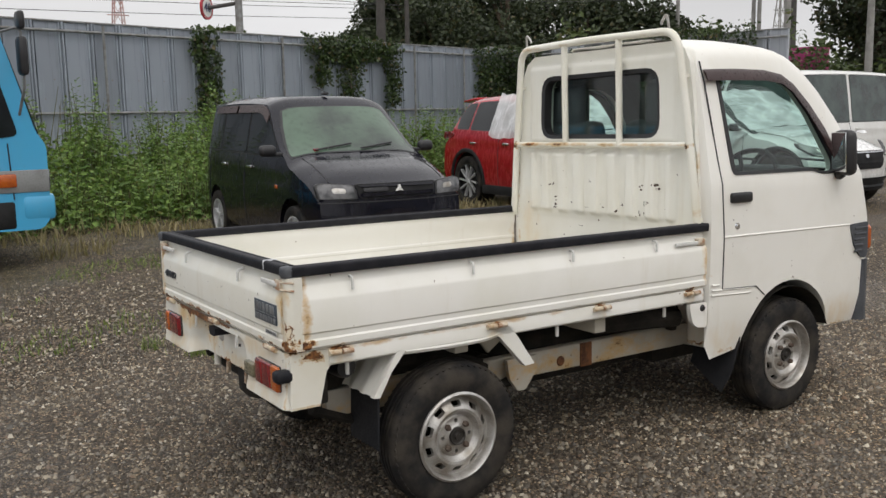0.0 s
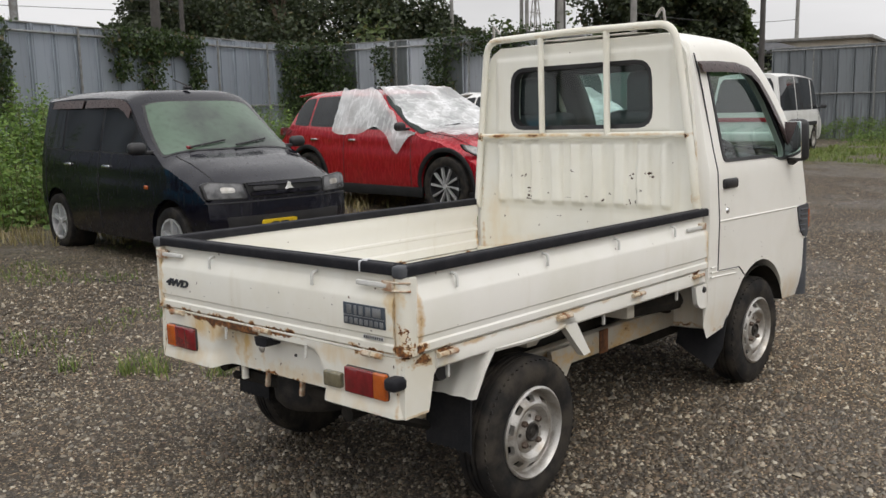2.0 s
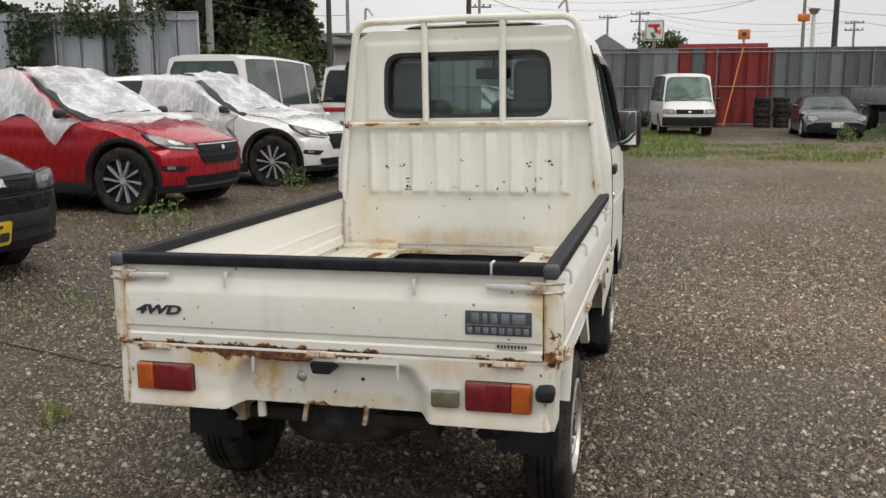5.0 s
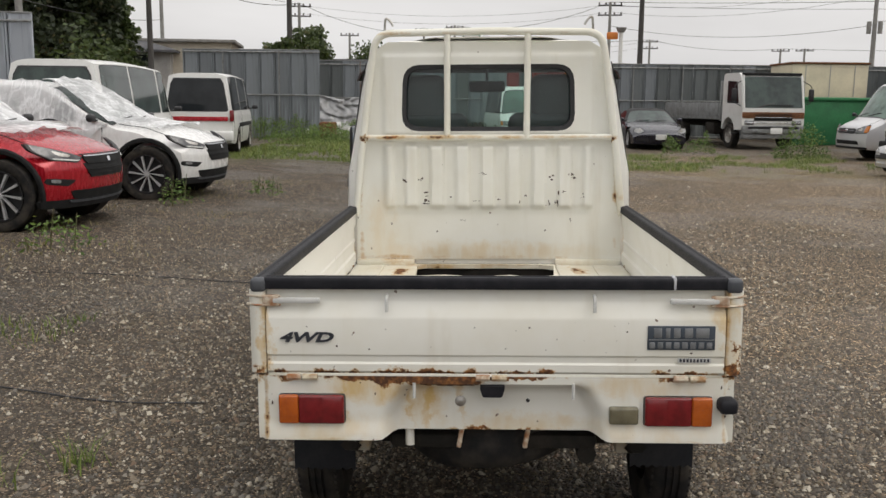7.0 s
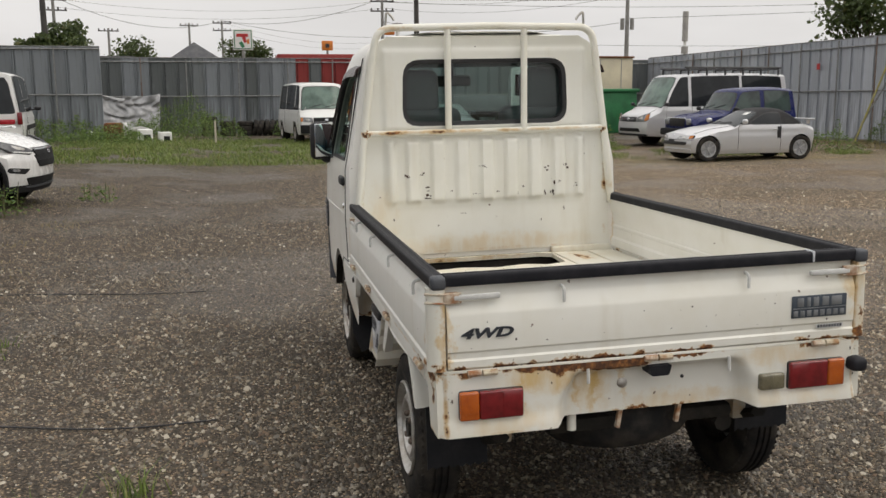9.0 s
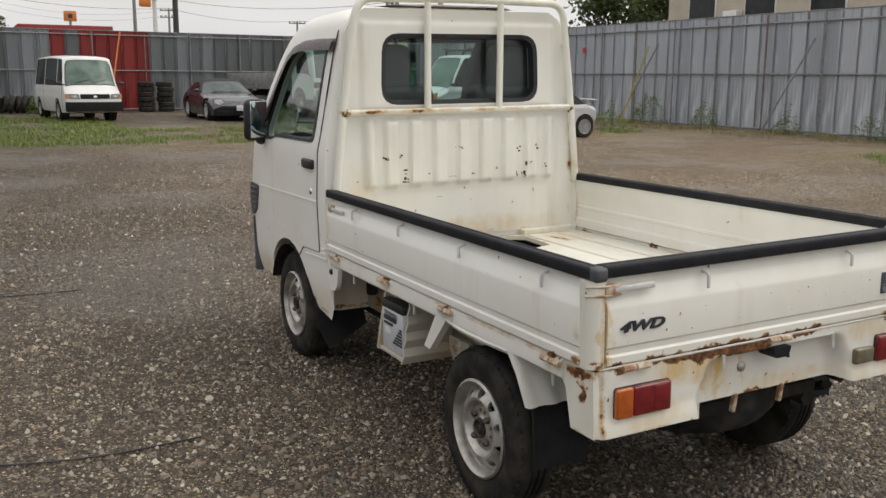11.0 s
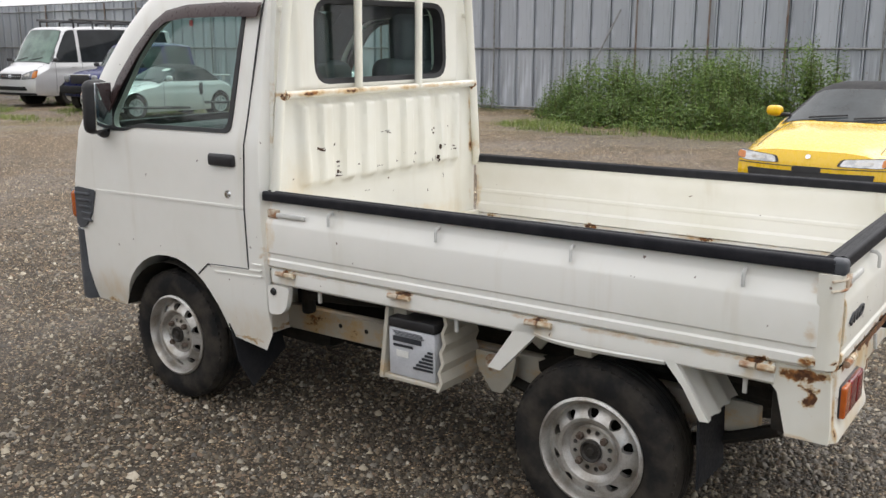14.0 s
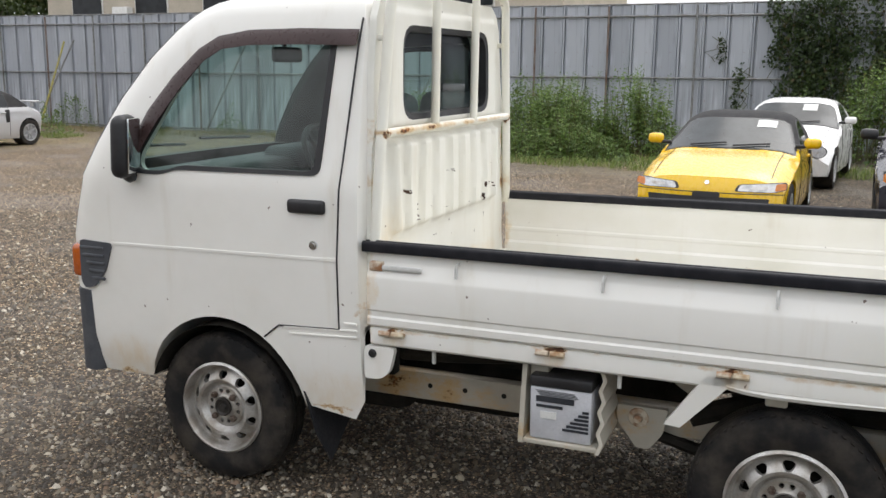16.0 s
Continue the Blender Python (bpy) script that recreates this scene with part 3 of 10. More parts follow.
def panel_mesh(width, height):
    """One sheet: flat, with a folded double rib at both edges and a mid rib; its front looks along -y."""
    prof = []
    rib = 0.048
    for u, d in ((0.0, 0), (0.012, rib), (0.045, rib), (0.048, -0.05), (0.072, -0.05), (0.075, rib * 0.5), (0.088, rib * 0.5), (0.095, 0)):
        prof.append((u, -d))
    for u, d in ((width - 0.045, 0), (width - 0.035, rib * 0.55), (width - 0.012, rib * 0.55), (width, 0)):
        prof.append((u, -d))
    verts = [(u, d, z) for z in (0.0, height) for u, d in prof] + [(u, d + 0.004, z) for z in (0.0, height) for u, d in prof]
    k = len(prof)
    faces = [(i, i + 1, k + i + 1, k + i) for i in range(k - 1)] + [(2 * k + i + 1, 2 * k + i, 3 * k + i, 3 * k + i + 1) for i in range(k - 1)]
    me = bpy.data.meshes.new("panel")
    me.from_pydata(verts, [], faces)
    return me


def fence(name, a, b_, height, label, mats, z0=0.0, step=0.52, pipes=(0.06, 1.55, 2.9), lap=0.08, face=-1, braces=()):
    """A run of panels from a to b_ (plan points); face -1: ribs and pipes show on the right of the way from a to b_."""
    a, b_ = Vector((*a, z0)), Vector((*b_, z0))
    along = (b_ - a)
    length = along.length
    yaw = math.degrees(math.atan2(along.y, along.x))
    root = thing(name, pose(a.x, a.y, a.z, 0, 0, yaw), label, "fence", kind="structure")
    count = max(1, round(length / step))
    w = length / count
    shared = {}
    rng = random.Random(name)
    for i in range(count):
        m = mats(i, rng)
        if m.name not in shared:
            me = panel_mesh(w, height)
            me.materials.append(m)
            shared[m.name] = me
        p = new("panel", shared[m.name])
        p.parent = root
        p.matrix_basis = pose(i * w, 0.0 if face < 0 else 0.0, 0, rng.uniform(-0.25, 0.25), 0, 0 if face < 0 else 0)
        if face > 0:
            p.matrix_basis = pose((i + 1) * w, 0, 0, rng.uniform(-0.25, 0.25), 0, 180)
    s = -1 if face < 0 else 1
    for z in pipes:
        if z < height:
            part("pipe", bm_sweep([(0, s * 0.065, z), (length, s * 0.065, z)], 0.0245, 8), M_PIPE, root)
    x = rng.uniform(0.5, 1.5)
    while x < length:
        part("post", bm_sweep([(x, s * 0.11, 0), (x, s * 0.11, height - 0.03)], 0.0245, 8), M_PIPE if rng.random() < 0.65 else M_RUSTPIPE, root)
        x += rng.uniform(1.7, 2.1)
    for bx in braces:
        part("brace", bm_sweep([(bx - 0.9, s * 0.9, -0.02), (bx, s * 0.12, height * 0.78)], 0.0245, 8), M_PIPE, root)
    part("cap", bm_box(length / 2, 0, height + 0.012, length, 0.05, 0.03, 0.005), M_PIPE, root)
    return root


fence("fence_north", (-6.0, 14.0), (15.3, 20.2), 3.05, "tall fence of upright grey steel panels with pipe rails and ivy", lambda i, r: M_PANEL_BLUE)
fence("fence_corner", (15.3, 20.2), (16.75, 12.5), 3.05, "tall grey steel panel fence overgrown with ivy", lambda i, r: M_PANEL if r.random() < 0.7 else M_PANEL_DARK)
fence("fence_gate_side", (30.4, 14.0), (30.6, 9.3), 3.12, "tall grey steel panel fence standing forward of the back fence", lambda i, r: M_PANEL_MID, pipes=(0.06, 1.6, 3.05))
fence("fence_back", (36.8, 11.0), (38.6, -13.5), 3.05, "weathered steel panel fence, partly painted red", lambda i, r: M_PANEL_RED if (16 <= i <= 22 and i != 17) else (M_PANEL_MID if r.random() < 0.25 else M_PANEL_DARK))
fence("fence_south", (38.6, -13.5), (-12.0, -14.4), 3.15, "long fence of grey steel panels with pipe rails and braces", lambda i, r: M_PANEL, braces=(9.0, 16.4, 22.3, 28.0))

# ---- the small white truck: X forward from the tail, Y to its left ----
truck = thing("pickup_truck", pose(1.365, 3.692, 0), "aged white four-wheel-drive kei pickup truck with rusty seams", "truck")
BODY = pose(0, 0, 0.0, -0.9, 0.45, 0)
CAB = BODY @ pose(0, 0, 0.025)
seat_on = BODY


def tp(name, bm, mat, label="", parent=None, smooth=40):
    ob = part(name, bm, mat, parent or truck, label, smooth)
    if parent is None:
        ob.matrix_basis = seat_on
    return ob


def tpm(name, me, mat, label="", parent=None, smooth=35):
    ob = part_mesh(name, me, mat, parent or truck, label, smooth)
    if parent is None:
        ob.matrix_basis = seat_on
    return ob


# the cab sits a little higher on its mounts than the bed
seat_on = CAB
HW = [(0.30, 0.640), (0.36, 0.660), (0.42, 0.677), (0.50, 0.689), (0.86, 0.697), (1.09, 0.690), (1.20, 0.668), (1.40, 0.635), (1.58, 0.603), (1.66, 0.575), (1.70, 0.53), (1.728, 0.44), (1.742, 0.25)]
XF = [(0.30, 3.24), (0.66, 3.265), (0.867, 3.26), (0.98, 3.235), (1.09, 3.20), (1.197, 3.135), (1.355, 3.03), (1.50, 2.905), (1.62, 2.77), (1.684, 2.665), (1.715, 2.54), (1.732, 2.38), (1.742, 2.08)]
XR = [(0.30, 1.955), (1.60, 1.965), (1.68, 1.985), (1.728, 2.06), (1.742, 2.25)]


def cab_ring(z, inset=0.0):
    hw, xf, xr = curve_at(HW, z) - inset, curve_at(XF, z) - inset, curve_at(XR, z) + inset
    if xf < xr + 0.1:
        mid = (xf + xr) / 2
        xf, xr = mid + 0.05, mid - 0.05
    side = [(xr, 0.0), (xr, hw * 0.6), (xr, hw - 0.05), (xr + 0.012, hw - 0.012), (xr + 0.05, hw)]
    up = soft_step(1.0, 1.25, z)
    ax, ay, bow = 0.15 + 0.03 * up, 0.12, 0.055 - 0.030 * up
    side += [(xr + (xf - bow - ax - xr) * t, hw) for t in (0.25, 0.5, 0.75)]
    for k in range(7):
        a = math.pi / 2 * k / 6
        side.append((xf - bow - ax + ax * math.sin(a), hw - ay * (1 - math.cos(a))))
    side += [(xf - bow * 0.5, hw * 0.6), (xf - bow * 0.15, hw * 0.3), (xf, 0.0)]
    right = [(x, -y) for x, y in side[1:-1]][::-1]
    return [(x, y, z) for x, y in side + right]


def cab_solid(zs, inset=0.0):
    b = bmesh.new()
    rings = [[b.verts.new(p) for p in cab_ring(z, inset)] for z in zs]
    if not inset:
        # the sill behind the wheel hangs lower than the nose
        for v in rings[0]:
            v.co.z -= 0.042 * soft_step(2.35, 2.0, v.co.x)
    for q, w in zip(rings, rings[1:]):
        for k in range(len(q)):
            b.faces.new((q[k], q[(k + 1) % len(q)], w[(k + 1) % len(w)], w[k]))
    b.faces.new(rings[0][::-1])
    b.faces.new(rings[-1])
    return b


ZS = [0.36, 0.42, 0.5, 0.6, 0.7, 0.78, 0.845, 0.856, 0.868, 0.94, 1.0, 1.05, 1.09, 1.14, 1.2, 1.28, 1.36, 1.44, 1.5, 1.55, 1.6, 1.635, 1.66, 1.685, 1.70, 1.715, 1.728, 1.737, 1.742]
DOORWIN = [(2.115, 1.135), (2.66, 1.135), (2.72, 1.115), (2.835, 1.115), (2.845, 1.165), (2.70, 1.395), (2.595, 1.51), (2.50, 1.552), (2.075, 1.572)]


def build_cab():
    arch_c = (2.515, 0.30)
    arch = [(arch_c[0] + 0.325 * math.cos(a), arch_c[1] + 0.325 * math.sin(a)) for a in (math.pi * k / 18 for k in range(-3, 22))]
    win = rounded(DOORWIN, 0.03)
    back = rounded([(-0.41, 1.30), (0.41, 1.30), (0.40, 1.60), (-0.40, 1.60)], 0.075)
    inner = cab_solid([0.62, 0.7, 0.86, 1.0, 1.09, 1.2, 1.36, 1.5, 1.6, 1.66, 1.70], 0.045)
    screen = bmesh.new()
    # the windscreen's opening: a slab that slopes with the front
    lo, hi = 1.115, 1.60
    pts = []
    for z in (lo, hi):
        xf, hw = curve_at(XF, z), curve_at(HW, z)
        pts += [(xf - 0.28, hw - 0.065, z), (xf + 0.2, hw - 0.065, z), (xf + 0.2, -hw + 0.065, z), (xf - 0.28, -hw + 0.065, z)]
    vs = [screen.verts.new(p) for p in pts]
    for f in ((0, 1, 2, 3), (7, 6, 5, 4), (0, 4, 5, 1), (1, 5, 6, 2), (2, 6, 7, 3), (3, 7, 4, 0)):
        screen.faces.new([vs[i] for i in f])
    body = carve(cab_solid(ZS), [prism(arch, "Y", -1, 1), inner, prism(win, "Y", -1, 1), prism(back, "X", 1.8, 2.2), screen, bm_box(2.0, 0, 0.42, 0.24, 1.318, 0.44)])
    cab = tpm("cab", body, M_PAINT, "white painted steel cab", smooth=32)
    # the inside is lined in grey
    body.materials.append(M_CABIN)
    for f in body.polygons:
        x, y, z = f.center
        if 0.6 < z < 1.695 and abs(y) < curve_at(HW, z) - 0.03 and curve_at(XR, z) + 0.03 < x < curve_at(XF, z) - 0.03:
            f.material_index = 1
    return cab


cab = build_cab()


def side_pane(sign):
    """The door's glass follows the cab's lean."""
    b = bmesh.new()
    out = rounded(DOORWIN, 0.03)
    b.faces.new([b.verts.new((x, sign * (curve_at(HW, z) - 0.016), z)) for x, z in out])
    bmesh.ops.triangulate(b, faces=b.faces[:])
    return b


def window_rim(sign):
    b = bmesh.new()
    out = rounded(DOORWIN, 0.03)
    big = [((x - 2.45) * 1.0 + 2.45, z) for x, z in out]
    cx, cz = 2.42, 1.33
    rings = []
    for grow, off in ((-0.012, -0.012), (-0.012, 0.004), (0.012, 0.005), (0.014, -0.004)):
        ring = []
        for x, z in big:
            d = Vector((x - cx, z - cz)).normalized()
            ring.append(b.verts.new((x + d.x * grow, sign * (curve_at(HW, z + d.y * grow) + off), z + d.y * grow)))
        rings.append(ring)
    for q, w in zip(rings, rings[1:]):
        for k in range(len(q)):
            b.faces.new((q[k], q[(k + 1) % len(q)], w[(k + 1) % len(w)], w[k]))
    return b


def on_side(x, z, sign, off=0.0):
    return (x, sign * (curve_at(HW, z) + off), z)


def seam(points, sign, r=0.0035, off=0.0005):
    dense = []
    for (x0, z0), (x1, z1) in zip(points, points[1:]):
        for k in range(6):
            t = k / 6
            dense.append(on_side(x0 + (x1 - x0) * t, z0 + (z1 - z0) * t, sign, off))
    dense.append(on_side(*points[-1], sign, off))
    return bm_sweep(dense, r, 5)


for sign in (1, -1):
    door = tp("door", seam([(1.985, 1.62), (2.03, 1.09), (2.04, 0.86), (2.04, 0.632), (2.27, 0.622), (2.33, 0.575)], sign), M_BLACKPL, "cab door, closed, outlined by a dark gap")
    pane = tp("door_glass", side_pane(sign), M_GLASS, "clear greenish door glass", smooth=0)
    pane.visible_shadow = False
    tp("window_seal", window_rim(sign), M_BLACKPL)
    # rain visor over the door window
    top = [(1.99, 1.585), (2.2, 1.592), (2.4, 1.590), (2.52, 1.572), (2.60, 1.53), (2.70, 1.44), (2.80, 1.325), (2.865, 1.215), (2.87, 1.15)]
    low = [(1.99, 1.535), (2.2, 1.540), (2.38, 1.540), (2.49, 1.528), (2.56, 1.49), (2.645, 1.405), (2.74, 1.29), (2.81, 1.185), (2.835, 1.14)]
    vb = bmesh.new()
    rows = []
    for (tx, tz), (lx, lz) in zip(top, low):
        rows.append([vb.verts.new(on_side(tx, tz, sign, 0.002)), vb.verts.new(on_side((tx * 2 + lx) / 3, (tz * 2 + lz) / 3, sign, 0.020)), vb.verts.new(on_side(lx, lz, sign, 0.026)), vb.verts.new(on_side(lx, lz, sign, 0.021))])
    for q, w in zip(rows, rows[1:]):
        for k in range(3):
            vb.faces.new((q[k], w[k], w[k + 1], q[k + 1]))
    for q in (rows[0], rows[-1]):
        vb.faces.new(q)
    tp("rain_visor", vb, M_VISOR, "smoked brown plastic rain visor")
    # handle in its recess, lock
    hy = curve_at(HW, 1.03)
    tp("handle_recess", bm_box(2.147, sign * (hy - 0.002), 0.985, 0.15, 0.006, 0.045, 0.02, 2), M_PAINT)
    tp("door_handle", bm_box(2.147, sign * (hy + 0.006), 1.030, 0.138, 0.024, 0.046, 0.012, 3), M_BLACKPL, "black plastic door handle")
    tp("door_lock", bm_lathe([(0.0001, 0.006), (0.008, 0.006), (0.009, 0.004), (0.014, 0.004), (0.016, 0.0)], 16, m=Matrix.Translation((2.126, sign * curve_at(HW, 0.905), 0.905)) @ Matrix.Scale(sign, 4, (0, 1, 0))), M_CHROME)
    # pressed stripes behind the wheel
    for k in range(3):
        z = 0.655 - k * 0.022
        tp("stripe", seam([(1.975, z), (2.0 + 0.0 + (0.02 if k == 0 else 0.27 - 0.02 * k), z - (0.0 if k == 0 else 0.012))], sign, 0.0045, 0.0), M_PAINT)
    tp("body_crease", seam([(2.04, 0.862), (2.96, 0.852)], sign, 0.0085, -0.0045), M_PAINT)
    # corner marker lamp and bumper end
    mb = bm_extrude(rounded([(2.955, 0.852), (3.105, 0.858), (3.11, 0.70), (3.09, 0.676), (3.05, 0.685), (2.995, 0.745)], 0.015, 2), "Y", sign * 0.655, sign * 0.702)
    grill = tp("marker_panel", mb, M_DARKPL, "dark grey ribbed plastic corner panel")
    for k in range(5):
        tp("rib", bm_box(3.05 - k * 0.006, sign * 0.703, 0.83 - k * 0.028, 0.11 - k * 0.012, 0.008, 0.012, 0.004), M_DARKPL, parent=grill)
    tp("turn_signal", bm_box(3.125, sign * 0.645, 0.775, 0.075, 0.10, 0.125, 0.02, 3), M_ORANGE, "orange turn signal lens")
    # mirror
    my = sign * 0.738
    mir = tp("door_mirror", bm_box(2.835, my, 1.205, 0.066, 0.125, 0.215, 0.032, 3, Matrix.Rotation(radians(20 * sign), 4, "Z") @ Matrix.Rotation(radians(-3), 4, "Y")), M_BLACKPL, "black plastic door mirror")
    tp("mirror_glass", bm_box(2.8035, my - sign * 0.0115, 1.208, 0.006, 0.104, 0.185, 0.0028, 3, Matrix.Rotation(radians(20 * sign), 4, "Z") @ Matrix.Rotation(radians(-3), 4, "Y")), M_MIRROR, parent=mir)
    tp("mirror_arm", bm_sweep(bend([(2.86, sign * 0.670, 1.115), (2.845, sign * 0.71, 1.09), (2.835, sign * 0.735, 1.13)], 0.03), 0.022, 8), M_BLACKPL, parent=mir)

# rear window glass and windscreen
bp = bmesh.new()
bp.faces.new([bp.verts.new((1.985, y, z)) for y, z in rounded([(-0.41, 1.30), (0.41, 1.30), (0.40, 1.60), (-0.40, 1.60)], 0.075)])
rp = tp("rear_glass", bp, M_GLASS, "clear rear window glass", smooth=0)
rp.visible_shadow = False
wsb = bmesh.new()
rows = []
for z in (1.10, 1.2, 1.36, 1.5, 1.615):
    xf, hw = curve_at(XF, z), curve_at(HW, z) - 0.075
    rows.append([wsb.verts.new((xf - 0.022 - 0.065 * abs(t) ** 3, hw * t, z)) for t in (-1, -0.8, -0.6, -0.3, 0, 0.3, 0.6, 0.8, 1)])
for q, w in zip(rows, rows[1:]):
    for k in range(8):
        wsb.faces.new((q[k], q[k + 1], w[k + 1], w[k]))
ws = tp("windscreen", wsb, M_GLASS, "clear windscreen glass")
ws.visible_shadow = False

# bumper
tp("front_bumper", bm_extrude(rounded([(3.06, -0.70), (3.15, -0.69), (3.25, -0.5), (3.275, 0), (3.25, 0.5), (3.15, 0.69), (3.06, 0.70)], 0.05, 3), "Z", 0.36, 0.668), M_DARKPL, "dark grey plastic bumper")


def back_x(y, z):
    """How far back the fluted panel stands at a place."""
    x = 1.947
    flute = soft_step(0.515, 0.485, abs(y)) * soft_step(0.912, 0.936, z) * soft_step(1.235, 1.215, z)
    x -= 0.033 * flute * (0.35 + 0.65 * soft_step(-0.45, 0.35, math.cos(2 * math.pi * y / 0.1235)))
    ledge = soft_step(0.515, 0.48, abs(y)) * math.exp(-((z - 0.91) / 0.014) ** 2)
    x -= 0.004 * ledge * (0.75 + 0.5 * noise.noise((y * 9, 0.3, 4.1)))
    ring = soft_step(0.52, 0.49, abs(y)) * soft_step(1.255, 1.285, z) * soft_step(1.665, 1.645, z)
    x -= 0.014 * ring
    x -= 0.030 * soft_step(0.60, 0.64, abs(y)) * soft_step(1.2, 1.3, z)
    x += 0.006 * noise.noise((y * 5, z * 5, 1.7)) * soft_step(0.66, 0.75, z) * soft_step(1.3, 1.2, z)
    return x


def back_panel():
    """The cab's back: pressed flutes below, a raised surround about the window, a dent."""
    ny, nz = 150, 110
    b = bmesh.new()
    front = []
    for j in range(nz + 1):
        z = 0.665 + (1.715 - 0.665) * j / nz
        hw = curve_at([(0.66, 0.648), (0.95, 0.640), (1.2, 0.622), (1.42, 0.600), (1.62, 0.572), (1.68, 0.54), (1.715, 0.48)], z)
        row = []
        for i in range(ny + 1):
            u = -1 + 2 * i / ny
            y = hw * u
            x = back_x(y, z)
            row.append(b.verts.new((x, y, z)))
        front.append(row)
    rim = [[b.verts.new((1.972, v.co.y, v.co.z)) for v in row] for row in (front[0], front[-1])]
    for q, w in zip(front, front[1:]):
        for k in range(ny):
            b.faces.new((q[k], q[k + 1], w[k + 1], w[k]))
    # close the box behind
    backs = [[b.verts.new((1.972, row[0].co.y, row[0].co.z)), b.verts.new((1.972, row[-1].co.y, row[-1].co.z))] for row in front[1:-1]]
    lefts = [rim[0][0], *[q[0] for q in backs], rim[1][0]]
    rights = [rim[0][-1], *[q[1] for q in backs], rim[1][-1]]
    for j in range(nz):
        b.faces.new((front[j][0], lefts[j], lefts[j + 1], front[j + 1][0]))
        b.faces.new((front[j][-1], rights[j], rights[j + 1], front[j + 1][-1]))
    for k in range(ny):
        b.faces.new((front[0][k], front[0][k + 1], rim[0][k + 1], rim[0][k]))
        b.faces.new((front[-1][k], front[-1][k + 1], rim[1][k + 1], rim[1][k]))
    b.faces.new([*rim[0], *[q[1] for q in backs], *rim[1][::-1], *[q[0] for q in backs][::-1]])
    return carve(b, [prism(rounded([(-0.418, 1.292), (0.418, 1.292), (0.408, 1.608), (-0.408, 1.608)], 0.085), "X", 1.8, 2.2)])


tpm("cab_back", back_panel(), M_BACK, "fluted white cab back with scratches and a dent", smooth=50)
# paint knocked off down to dark metal
chips = bmesh.new()
crng = random.Random(5)
for y, z, w, h in [(0.408, 1.06, 0.022, 0.016), (0.323, 1.06, 0.018, 0.014), (0.296, 0.988, 0.026, 0.012), (0.296, 0.955, 0.022, 0.018), (0.30, 0.94, 0.03, 0.006), (-0.307, 1.07, 0.02, 0.016), (-0.41, 1.072, 0.034, 0.016), (-0.334, 1.01, 0.010, 0.030), (-0.334, 0.955, 0.009, 0.028), (-0.299, 0.945, 0.012, 0.020),
                   (-0.36, 1.0, 0.02, 0.006), (0.036, 1.094, 0.024, 0.007), (0.02, 1.085, 0.012, 0.006), (-0.184, 0.98, 0.010, 0.010), (-0.156, 0.95, 0.012, 0.010), (0.178, 0.97, 0.014, 0.009), (-0.45, 0.98, 0.012, 0.012), (0.47, 0.84, 0.014, 0.010), (0.25, 0.80, 0.010, 0.010), (-0.28, 0.81, 0.012, 0.008), (0.06, 0.955, 0.02, 0.005), (-0.05, 0.96, 0.012, 0.008), (-0.40, 0.86, 0.008, 0.014), (0.12, 0.86, 0.016, 0.004)]:
    for k in range(3):
        cy, cz, s = y + crng.gauss(0, w * 0.34), z + crng.gauss(0, h * 0.42), crng.uniform(0.22, 0.46)
        ring = []
        for q in range(7):
            a = 2 * math.pi * q / 7
            r = s * crng.uniform(0.6, 1.2)
            py, pz = cy + math.cos(a) * w * r, cz + math.sin(a) * h * r
            ring.append(chips.verts.new((back_x(py, pz) - 0.0012, py, pz)))
        chips.faces.new(ring)
tp("paint_chips", chips, M_CHIP, "dark rusty paint chips and scratches", smooth=0)["kind"] = "stuff"
sb = bmesh.new()
o1 = rounded([(-0.418, 1.292), (0.418, 1.292), (0.408, 1.608), (-0.408, 1.608)], 0.085, 6)
o2 = rounded([(-0.398, 1.312), (0.398, 1.312), (0.388, 1.588), (-0.388, 1.588)], 0.07, 6)
rings = [[sb.verts.new((x, y, z)) for y, z in o] for o, x in ((o1, 1.955), (o1, 1.935), (o2, 1.938), (o2, 1.986))]
for q, w in zip(rings, rings[1:]):
    for k in range(len(q)):
        sb.faces.new((q[k], q[(k + 1) % len(q)], w[(k + 1) % len(w)], w[k]))
tp("rear_window_seal", sb, M_BLACKPL)

# guard frame of bent tube
frame_path = bend([(1.93, 0.645, 0.90), (1.922, 0.612, 1.20), (1.912, 0.558, 1.60), (1.902, 0.532, 1.752), (1.900, 0.0, 1.760), (1.902, -0.532, 1.752), (1.912, -0.558, 1.60), (1.922, -0.612, 1.20), (1.93, -0.645, 0.90)], 0.075, 6)
guard = tp("guard_frame", bm_sweep(frame_path, 0.0178, 10), M_TUBE, "chipped white tubular cab guard")
tp("crossbar", bm_sweep([(1.915, 0.588, 1.262), (1.915, -0.588, 1.262)], 0.0155, 10), M_TUBE, parent=guard)
for y in (0.196, -0.184):
    tp("upright", bm_sweep([(1.912, y, 1.262), (1.902, y - 0.002, 1.756)], 0.016, 10), M_TUBE, parent=guard)
